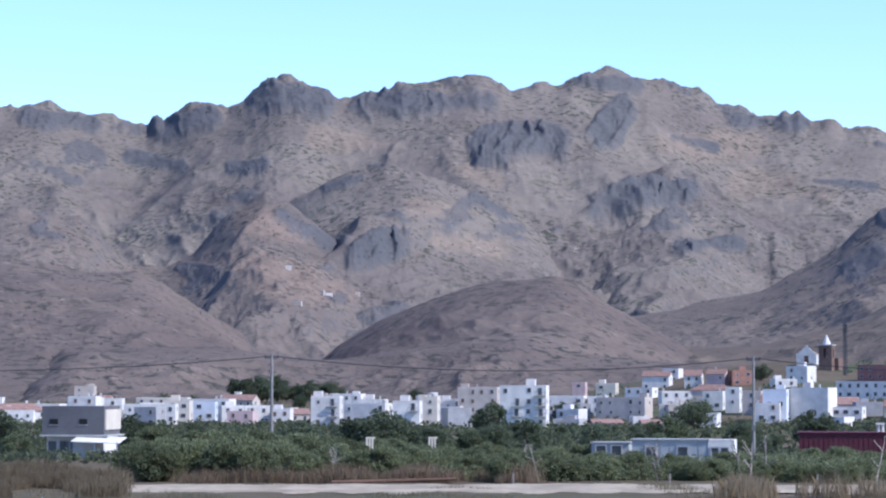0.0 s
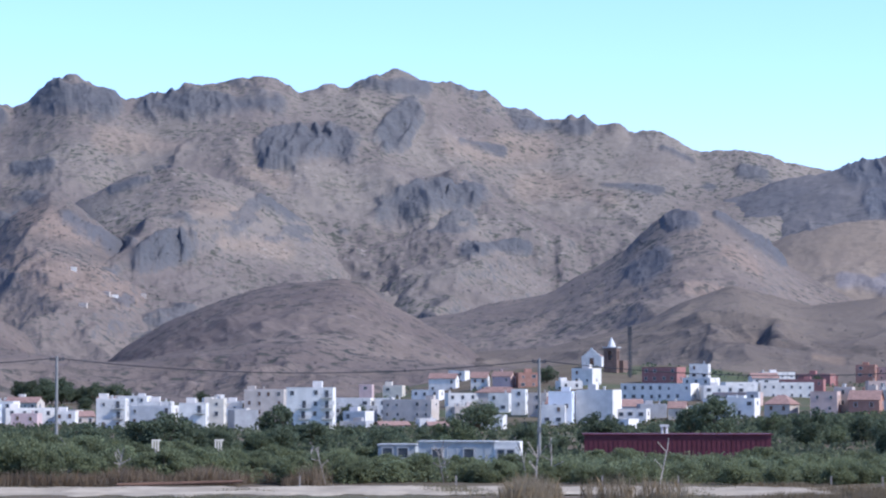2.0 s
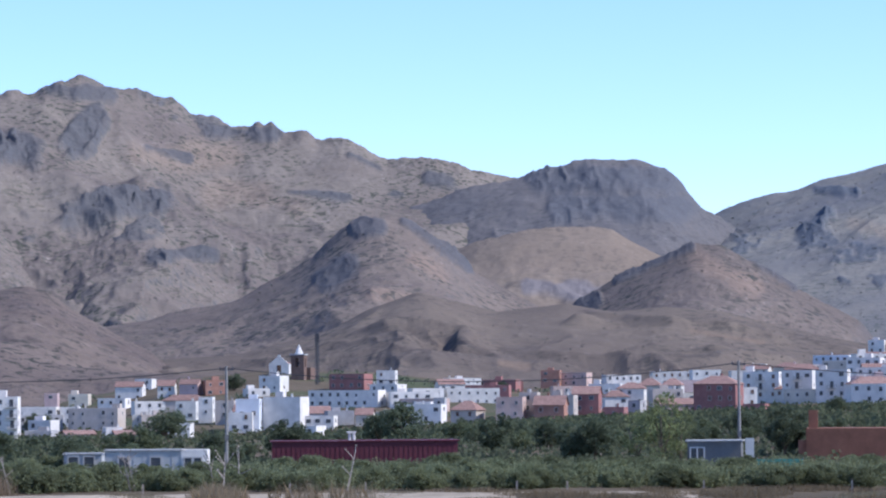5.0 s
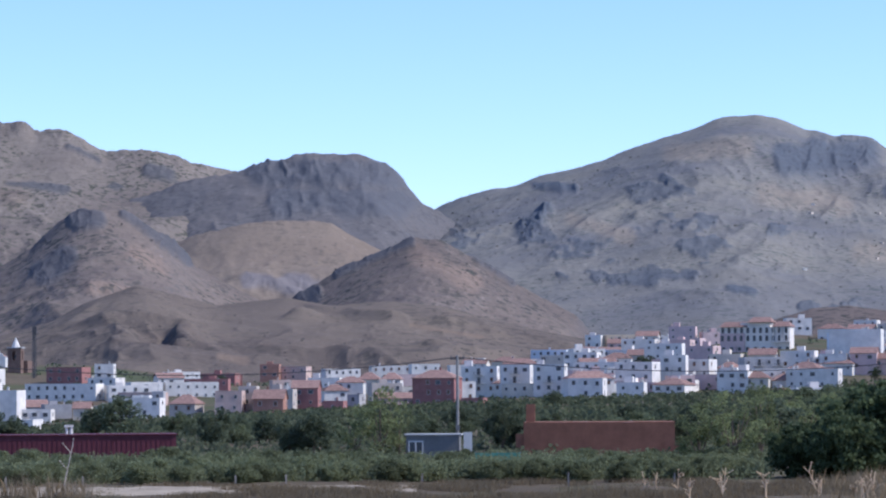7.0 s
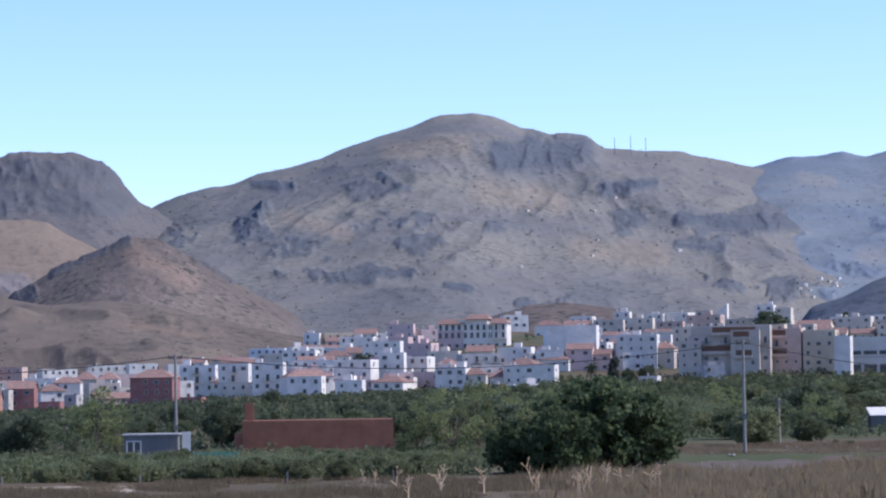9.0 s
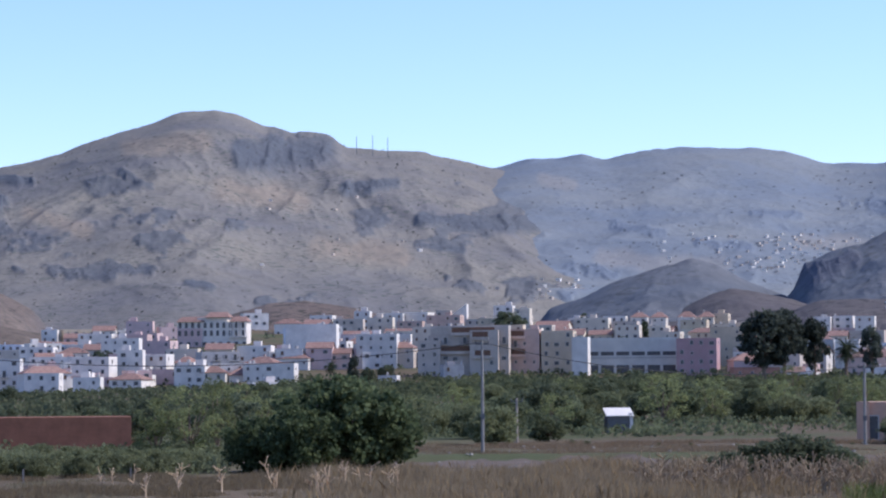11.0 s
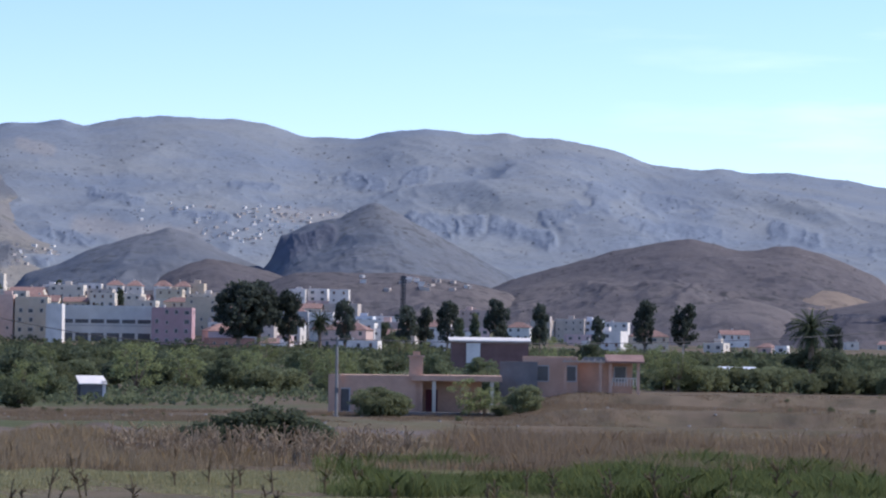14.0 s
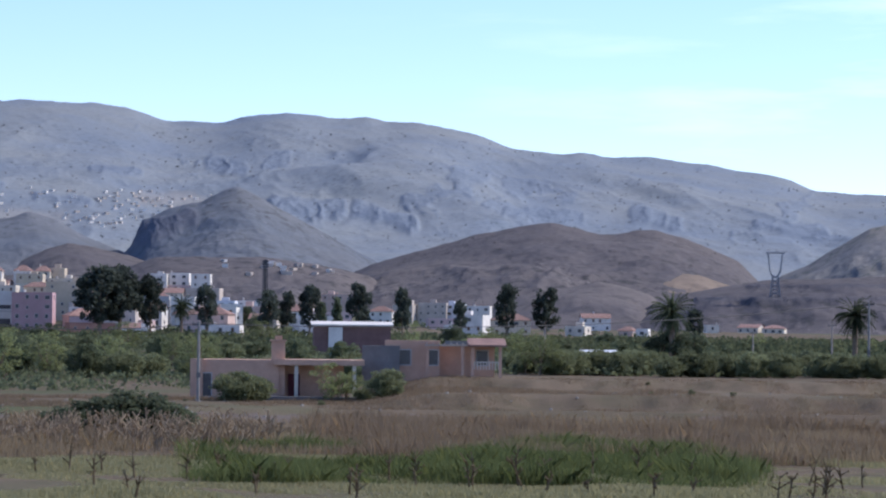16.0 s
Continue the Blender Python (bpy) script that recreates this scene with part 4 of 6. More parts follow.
house(26.34, 1294, 14.2, 35.1, "w", "f")
house(26.82, 1287, 7.4, 35.8, "b", "f")
house(27.13, 1291, 8.0, 38.8, "w", "s")
house(25.89, 1060, 11.7, 22.0, "w", "f")
house(26.47, 1048, 10.5, 24.4, "c", "f")
house(26.55, 932, 8.5, 17.9, "b", "f")
house(27.35, 932, 26.0, 22.6, "b", "fb", -5, 9.0)
house(24.2, 1015, 19.0, 25.0, "w", "fn", -8, 9.0)
house(25.5, 985, 15.0, 21.0, "w", "f", -8, 9.0)
house(27.64, 929, 10.2, 21.1, "b", "fb")
house(28.04, 943, 13.4, 23.0, "y", "f")
house(28.36, 941, 13.4, 21.5, "s", "fb")
house(29.10, 940, 11.6, 20.9, "y", "f")
house(28.02, 1294, 9.8, 37.9, "w", "f")
house(28.39, 1287, 8.2, 36.4, "c", "f")
house(25.72, 896, 6.9, 6.7, "w", "f")
house(26.97, 905, 7.5, 9.9, "g", "f")
house(27.58, 1288, 14.7, 31.8, "b", "f")
house(28.77, 1292, 9.8, 30.4, "w", "f")
house(29.18, 1285, 8.5, 29.3, "w", "f")
house(29.54, 924, 6.0, 18.6, "w", "fn")
house(31.86, 923, 14.0, 17.9, "m", "f")
house(30.71, 1286, 8.4, 34.3, "w", "h")
house(31.10, 1290, 7.7, 34.4, "w", "h")
house(31.65, 1294, 8.4, 34.7, "w", "h")
house(32.04, 1287, 7.7, 34.3, "c", "h")
house(30.03, 1276, 11.1, 27.9, "s", "g")
house(30.59, 1295, 14.0, 28.8, "c", "h")
house(31.18, 1288, 12.6, 28.2, "s", "g")
house(29.57, 1292, 12.6, 32.0, "w", "f")
house(30.22, 1285, 11.1, 32.6, "w", "f")
house(31.71, 1289, 11.2, 31.3, "w", "f")
house(32.23, 1293, 12.5, 33.5, "y", "f")
house(29.29, 1286, 8.4, 30.5, "b", "f")
house(32.45, 1000, 12.5, 22.7, "y", "f")
house(34.28, 999, 10.3, 18.1, "g", "fn")
house(34.81, 992, 9.3, 17.8, "w", "fn")
house(35.67, 1051, 7.4, 17.3, "l", "f")
house(36.15, 1075, 10.9, 17.6, "w", "f")
house(34.29, 1288, 9.8, 31.5, "w", "f")
house(34.73, 1292, 9.8, 31.9, "w", "f")
house(35.15, 1285, 9.4, 31.5, "w", "f")
house(34.68, 1289, 17.4, 26.4, "p", "f")
house(32.97, 908, 15.9, 8.4, "o", "f")
house(33.92, 886, 10.5, 5.6, "w", "f")
house(32.28, 825, 7.2, 5.7, "o", "f")
house(37.93, 1294, 17.9, 23.2, "s", "f")
house(37.29, 1027, 8.8, 13.4, "w", "f")
house(35.62, 981, 6.3, 9.6, "w", "f")
house(38.73, 1240, 11.2, 17.6, "w", "h")
house(39.75, 1288, 13.8, 19.8, "b", "f")
house(40.21, 1292, 10.2, 19.6, "l", "f")
house(40.67, 1285, 11.6, 18.5, "w", "f")
house(41.28, 1054, 15.4, 13.6, "y", "h")
house(37.15, 1028, 9.3, 16.0, "w", "g")
house(39.21, 1286, 11.6, 18.9, "b", "f")
house(42.98, 1270, 13.7, 15.6, "w", "g")
house(42.64, 1054, 9.6, 9.2, "c", "f")
house(43.63, 1072, 7.6, 9.4, "s", "h")
house(45.28, 1256, 6.8, 11.0, "c", "f")
house(46.07, 1295, 12.4, 11.7, "c", "g")
house(46.52, 1288, 11.0, 11.4, "c", "h")
house(43.93, 1032, 5.3, 8.5, "w", "f")


def chapel(az, r, top):
    m = facing(az, r, -12)
    low = ground_at(m.translation.x, m.translation.y) - 0.5
    m.translation.z = low
    root = thing("chapel", m, "white-washed chapel with a curved stepped gable", "chapel")
    h, white = top - low, WALLS["w"][1]
    gable = [(-4.4, 0), (4.4, 0), (4.4, h - 3.6), (3.6, h - 3.5), (3.2, h - 2.6), (2.2, h - 2.2), (1.5, h - 1.2), (0.7, h - 0.9), (0.5, h), (-0.5, h), (-0.7, h - 0.9), (-1.5, h - 1.2), (-2.2, h - 2.2), (-3.2, h - 2.6), (-3.6, h - 3.5), (-4.4, h - 3.6)]
    n = len(gable)
    s = Shape().add([(x, -3, z) for x, z in gable] + [(x, -2.4, z) for x, z in gable], [tuple(range(n)), tuple(range(2 * n - 1, n - 1, -1))] + [(i, n + i, n + (i + 1) % n, (i + 1) % n) for i in range(n)])
    part("facade", s, white, root)
    part("nave", Shape().box(-4.2, 4.2, -2.4, 8, 0, h - 3.8), white, root)
    part("roof", Shape().add(((-4.4, -2.4, h - 3.8), (4.4, -2.4, h - 3.8), (4.4, 8.2, h - 3.8), (-4.4, 8.2, h - 3.8), (0, -2.4, h - 2.2), (0, 8.2, h - 2.2)), ((0, 4, 5, 3), (1, 2, 5, 4), (3, 5, 2))), TILE, root)
    part("door", Shape().box(-0.9, 0.9, -3.06, -2.9, h - 7.2, h - 4.4), SHUTTER_SHADE, root)


def church_tower(az, r, shaft_top, tip):
    m = facing(az, r, -14)
    low = ground_at(m.translation.x, m.translation.y) - 0.5
    m.translation.z = low
    brick = plain_mat("old_tower_brick", (0.19, 0.125, 0.10), 0.9, 0.25, 0.5)
    root = thing("church", m, "old brown brick church with a belfry and white spire", "church")
    h, t = shaft_top - low, tip - low
    part("nave", Shape().box(-4.0, 4.5, 2, 16, 0, h * 0.52), brick, root)
    shaft = Shape().box(-2.8, 2.8, -2.8, 2.8, 0, h - 5)
    for x0, x1, y0, y1 in ((-2.8, -0.8, -2.8, -0.8), (0.8, 2.8, -2.8, -0.8), (-2.8, -0.8, 0.8, 2.8), (0.8, 2.8, 0.8, 2.8)):
        shaft.box(x0, x1, y0, y1, h - 5, h - 1.2)
    shaft.box(-2.8, 2.8, -2.8, 2.8, h - 1.2, h)
    part("tower", shaft, brick, root)
    part("cornice", Shape().box(-3.2, 3.2, -3.2, 3.2, h, h + 0.5), CONCRETE, root)
    part("spire", Shape().tube((0, 0, h + 0.5), (0, 0, t), 1.9, 0.1, 8), WALLS["w"][1], root, "white conical spire")
    part("bell", Shape().tube((0, 0, h - 4.2), (0, 0, h - 2.6), 0.8, 0.3, 10), DARK_STEEL, root)


def lattice_mast(name, m, height, width, label, category, material, taper=0.35, bays=12, head=True):
    root = thing(name, m, label, category)
    s = Shape()
    for k in range(bays):
        z0, z1 = height * k / bays, height * (k + 1) / bays
        w0, w1 = width / 2 * (1 - (1 - taper) * k / bays), width / 2 * (1 - (1 - taper) * (k + 1) / bays)
        c0 = [(-w0, -w0, z0), (w0, -w0, z0), (w0, w0, z0), (-w0, w0, z0)]
        c1 = [(-w1, -w1, z1), (w1, -w1, z1), (w1, w1, z1), (-w1, w1, z1)]
        t = width * 0.08
        for i in range(4):
            s.tube(c0[i], c1[i], t, t, 4)
            s.tube(c0[i], c1[(i + 1) % 4], t * 0.6, t * 0.6, 4)
            s.tube(c1[i], c1[(i + 1) % 4], t * 0.6, t * 0.6, 4)
    part("lattice", s, material, root)
    part("core", Shape().tube((0, 0, 0), (0, 0, height), width * 0.2, width * 0.14, 6), material, root)
    if head:
        a = Shape()
        for k in range(3):
            a.box(-width * 0.55, width * 0.55, -width * 0.3, -width * 0.15, height * (0.84 + 0.055 * k), height * (0.87 + 0.055 * k))
        a.tube((0, 0, height), (0, 0, height * 1.06), width * 0.05, width * 0.03, 5)
        part("antenna", a, material, root)
    return root


# low houses that fill the lanes between the larger ones
lanes = random.Random(77)
for k in range(260):
    az = lanes.uniform(-9, 42) if k % 5 < 2 else lanes.uniform(18, 36)
    r = lanes.uniform(885, 1240) if k % 3 else lanes.uniform(885, 990)
    if (5.8 < az < 8.8 and r > 960) or (28.9 < az < 32.6 and r < 1040) or (21 < az < 24 and r > 1020) or (23.4 < az < 32.6 and r < 965):
        continue
    palette = "wwwwcbg" if az < 9 else "rospwwb" if az < 15 else "wwwwcp" if az < 24 else "wwcbps" if az < 27 else "csybwpccb" if az < 33 else "wwsbp"
    house(az, r, lanes.uniform(8, 19), spot(az, r + 4).z + lanes.uniform(3.4, 7.0) + (2.0 if az > 24 and k % 3 == 0 else 0.0), lanes.choice(palette), lanes.choice("fffffgh"), group="lane houses")
# attached houses in rows up the eastern slope
for row, (r, az0, az1) in enumerate(((985, 18.6, 29.0), (1075, 17.8, 33.5), (1165, 17.2, 34.0), (1262, 16.4, 35.2))):
    az = az0
    while az < az1:
        w = lanes.uniform(9, 17)
        az += 0.5 * math.degrees(w / r)
        if not (20.9 < az < 23.6 and r > 1020) and not (29.3 < az < 32.7 and r < 1100):
            palette = "wwwwlcp" if az < 23.5 else "wwwcpsb" if az < 26.5 else "cybbsyccp"
            house(az, r + lanes.uniform(-8, 8), w, spot(az, r + 4).z + lanes.uniform(6.0, 9.5), lanes.choice(palette), lanes.choice("ffffgh"), lanes.choice((-14, -9, -6)), group="terraced houses")
        az += (0.5 + lanes.choice((0.02, 0.05, 0.35))) * math.degrees(w / r)
chapel(7.22, 1255, 23.2)
church_tower(7.59, 1215, 22.6, 27.2)
lattice_mast("radio_mast", facing(7.95, 1180), 6.2 + 1180 * tan(radians(1.2)) - ground_at(*spot(7.95, 1180)[:2]), 1.7, "tall dark lattice radio mast beside the church", "mast", DARK_STEEL, 0.85, 16)
lattice_mast("radio_mast", facing(36.41, 1280), 6.2 + 1280 * tan(radians(1.42)) - ground_at(*spot(36.41, 1280)[:2]), 2.6, "dark lattice telecom mast behind the houses", "mast", DARK_STEEL, 0.6, 14)


def hotel(az, r):
    """The large terraced building with arcades on top of the town."""
    m = facing(az, r, -10)
    low = ground_at(m.translation.x, m.translation.y) - 1.0
    m.translation.z = low
    cream = plain_mat("hotel_pale_render", (0.7, 0.64, 0.57), 0.85, 0.12, 0.3)
    root = thing("hotel", m, "large pale hotel with arcades and red tile roofs", "hotel")
    h = 31.8 - low
    part("wall", Shape().box(-16, 12, -5, 6, 0, h - 3.0), cream, root, "pale rendered hotel walls")
    part("west_wing", Shape().box(-16, -6, -6, -5, 0, h - 5.5), WALLS["p"][1], root, "pinkish rendered wing")
    part("attic", Shape().box(-8, 4, -4, 5, h - 3.0, h - 1.2), cream, root)
    for x0, x1, z in ((-16.6, -5, h - 2.9), (-5, 5, h - 1.1), (5, 12.6, h - 2.9)):
        part("roof", Shape().add(((x0, -6.2, z), (x1, -6.2, z), (x1, 6.6, z), (x0, 6.6, z), (x0 + 1.5, 0, z + 2.2), (x1 - 1.5, 0, z + 2.2)), ((0, 1, 5, 4), (2, 3, 4, 5), (1, 2, 5), (3, 0, 4), (3, 2, 1, 0))), TILE, root)
    s = Shape().box(-0.6, 0.6, -0.02, 0.05, 0, 1.7)
    s.add([(0.6 * cos(pi * k / 8), -0.02, 1.7 + 0.6 * sin(pi * k / 8)) for k in range(9)], [tuple(range(9))])
    arch = s.mesh("arched_window", GLASS)
    for row, z in enumerate((h - 5.4, h - 8.6)):
        for k in range(11):
            x = -15 + k * 2.55
            y = -6.02 if x < -6 and row == 1 else -5.02
            part("arched_window", arch, None, root, at=Matrix.Translation((x, y, z)))
    for k in range(5):
        part("column", Shape().tube((5.6 + k * 1.5, -6, h - 9), (5.6 + k * 1.5, -6, h - 3), 0.2, 0.18, 8), cream, root)
    part("terrace", Shape().box(5, 12.4, -6.4, -5, h - 9.3, h - 9), cream, root)
    for k in range(9):
        glazed(root, 1.3, 1.4, Matrix.Translation((-14.5 + k * 3.2, -5 if k > 2 else -6, h - 12.4)))


def commercial_block(az, r):
    m = facing(az, r, 3)
    low = ground_at(m.translation.x, m.translation.y) - 0.5
    m.translation.z = low
    pale = plain_mat("pale_concrete_render", (0.58, 0.56, 0.51), 0.85, 0.12, 0.3)
    root = thing("commercial_building", m, "pale commercial building with rows of large dark windows", "building")
    h = 6.2 + r * tan(radians(0.72)) - low
    hw = r * radians(31.43 - 29.6) / 2
    part("wall", Shape().box(-hw, hw, -6, 8, 0, h), pale, root)
    part("parapet", Shape().box(-hw - 0.2, hw + 0.2, -6.2, -6, h - 0.8, h + 0.3), pale, root)
    part("floor_band", Shape().box(-hw, hw, -6.15, -6, h - 6.4, h - 6.0), CONCRETE, root)
    for k in range(6):
        x = -hw + (k + 0.5) * 2 * hw / 6
        glazed(root, 4.0, 2.6, Matrix.Translation((x, -6, h - 11.2)))
        glazed(root, 4.2, 1.2, Matrix.Translation((x, -6, h - 5.4)))


hotel(22.35, 1165)
commercial_block(30.5, 945)


# ---- structures on the plain ----
RED_PAINT = plain_mat("dark_red_sheet_metal", (0.12, 0.032, 0.042), 0.6, 0.2, 0.6)
PEACH = plain_mat("peach_render", (0.56, 0.35, 0.25), 0.9, 0.15, 0.5)
CLAY_BLOCK = plain_mat("hollow_clay_block", (0.27, 0.122, 0.078), 0.9, 0.2, 0.7)
BARE_GREY = plain_mat("bare_concrete_block", (0.18, 0.175, 0.172), 0.95, 0.2, 0.6)
DARK_BLOCK = plain_mat("dark_concrete_block", (0.135, 0.13, 0.135), 0.95, 0.15, 0.6)
# Near-black colour puts the shade inside glassless windows onto solid boxes.
OPENING_SHADE = plain_mat("unlit_opening", (0.02, 0.02, 0.022), 0.9, 0.1, 1.0)
POLE = plain_mat("aged_pole_concrete", (0.27, 0.255, 0.24), 0.9, 0.2, 1.5)
WHITE = WALLS["w"][1]
WOOD = plain_mat("weathered_pole_wood", (0.34, 0.29, 0.25), 0.9, 0.25, 2.0)


def grey_house():
    """Unfinished two-storey house: grey block above a white ground floor with a porch."""
    root = thing("unfinished_house", facing(-7.3, 252, -14, -0.6), "unfinished grey block house over a white ground floor", "house")
    top = 4.95
    part("upper_floor", Shape().box(-2.8, 2.7, 0, 6, 2.45, top), DARK_BLOCK, root, "bare grey concrete block storey")
    part("ground_floor", Shape().box(-2.5, 2.5, 0.5, 6, 0, 2.45), WHITE, root, "white-washed ground floor")
    part("end_wall", Shape().box(2.7, 2.82, 0.3, 5.8, 2.9, top - 0.3), WALLS["c"][1], root, "pale rendered end wall")
    part("slab", Shape().box(-2.9, 3.1, -0.5, 6.1, 2.33, 2.47), CONCRETE, root)
    part("porch_roof", Shape().add(((0.4, -2.6, 1.9), (4.6, -2.6, 1.75), (4.6, 0.5, 2.2), (0.4, 0.5, 2.35), (0.4, -2.6, 1.98), (4.6, -2.6, 1.83), (4.6, 0.5, 2.28), (0.4, 0.5, 2.43)), CUBE_FACES), WHITE, root)
    for x in (0.6, 2.4, 4.4):
        part("post", Shape().box(x - 0.06, x + 0.06, -2.4, -2.28, 0, 1.9), METAL, root)
    for x in (-1.75, 0.85):
        part("window_opening", Shape().box(x - 0.36, x + 0.36, -0.04, 0.1, 3.35, 3.85, 0).box(x - 0.42, x + 0.42, -0.06, 0.02, 3.3, 3.35, 1), (OPENING_SHADE, CONCRETE), root)
    for x in (-2.0, -0.4):
        part("door", Shape().box(x - 0.35, x + 0.35, 0.44, 0.52, 0.1, 1.9), BARE_GREY, root)
    glazed(root, 0.8, 0.9, Matrix.Translation((-0.9, 0.5, 1.0)))


def portable_cabin(az, r, length, height, end):
    root = thing("portable_cabin", facing(az, r, -6), "long pale grey prefabricated cabin with a white end", "cabin")
    for k in range(int(length / 0.7)):
        part("rib", Shape().box(-length / 2 + k * 0.7, -length / 2 + k * 0.7 + 0.06, -0.03, 0, 0.15, height - 0.08), FRAME, root)
    part("body", Shape().box(-length / 2, length / 2, 0, 2.4, 0.1, height), plain_mat("pale_grey_panel", (0.42, 0.42, 0.41), 0.6, 0.12, 0.6), root)
    part("roof", Shape().box(-length / 2 - 0.1, length / 2 + 0.1, -0.12, 2.5, height, height + 0.09), FRAME, root)
    if end:
        # White here puts the sun on the cabin's right end into the colour.
        part("end_panel", Shape().box(length / 2, length / 2 + end, -0.05, 2.4, 0.05, height + 0.06), WHITE, root, "white panel in the sunlit tone of the cabin's end")
        for x in (length / 2 + 0.5, length / 2 + 1.2):
            glazed(root, 0.5, 0.7, Matrix.Translation((x, -0.05, 0.9)))
    for x in (-length / 4, length / 6):
        glazed(root, 0.7, 0.7, Matrix.Translation((x, 0, 0.95)))


def red_wall():
    root = thing("red_metal_barn", facing(8.89, 236, 2), "long low dark red sheet-metal barn", "barn")
    part("wall", Shape().box(-7.6, 7.6, 0, 5, -0.1, 2.3), RED_PAINT, root)
    for k in range(38):
        part("rib", Shape().box(-7.6 + k * 0.4, -7.52 + k * 0.4, -0.035, 0, 0, 2.25), RED_PAINT, root)
    part("roof_edge", Shape().box(-7.75, 7.75, -0.15, 5.1, 2.3, 2.38), RED_PAINT, root)
    part("vent", Shape().tube((-1.2, 2, 2.3), (-1.2, 2, 3.05), 0.12, 0.12, 8).tube((-0.85, 2, 2.3), (-0.85, 2, 3.05), 0.12, 0.12, 8).box(-1.4, -0.65, 1.8, 2.2, 2.95, 3.12), WHITE, root, "white roof vent")


def grey_shed():
    root = thing("grey_shed", facing(15.85, 222, -3), "small grey block shed with a white-framed window", "shed")
    part("wall", Shape().box(-2.2, 1.9, 0, 3.5, -0.1, 2.35), BARE_GREY, root)
    part("roof", Shape().box(-2.35, 2.05, -0.15, 3.6, 2.35, 2.45), CONCRETE, root)
    frame_part = glazed(root, 0.96, 0.85, Matrix.Translation((-1.45, 0, 1.0)), "white-framed two-light window")
    frame_part.data.materials.clear()
    frame_part.data.materials.append(WHITE)
    part("mullion", Shape().box(-0.05, 0.05, -0.1, -0.03, 0, 0.85), WHITE, frame_part)
    slab = thing("white_wall_panel", facing(16.51, 221, 0), "freestanding white wall slab beside the shed", "wall")
    part("slab", Shape().box(-0.33, 0.33, 0, 0.15, -0.1, 2.6), WHITE, slab)


def brick_wall():
    root = thing("clay_block_house", facing(19.15, 258, 0), "long windowless red-brown clay block building", "building")
    h = 2.85
    part("wall", Shape().box(-6.9, 6.6, 0, 6, -0.8, h), CLAY_BLOCK, root)
    for k in range(14):
        part("block_course", Shape().box(-6.9, 6.6, -0.02, 0, -0.5 + k * 0.24, -0.3 + k * 0.24), CLAY_BLOCK, root)
    part("side_wall", Shape().box(6.6, 8.1, 0.5, 1.0, -0.8, 0.95), CLAY_BLOCK, root)
    part("side_wall", Shape().box(-7.6, -6.9, 0.2, 0.8, -0.8, 1.8), CLAY_BLOCK, root)
    part("chimney", Shape().box(-6.7, -5.9, 1.5, 2.3, h, h + 1.6), CLAY_BLOCK, root)
    fence = thing("green_mesh_panel", facing(17.1, 215, 0), "low green shade-cloth fence panel", "fence")
    part("cloth", Shape().box(-1.7, 1.7, 0, 0.03, 0.3, 1.15), plain_mat("green_shade_cloth", (0.12, 0.30, 0.22), 0.9, 0.2, 1.5), fence)
    for x in (-1.7, 0.0, 1.66):
        part("post", Shape().box(x, x + 0.05, 0.03, 0.08, -0.05, 1.25), METAL, fence)


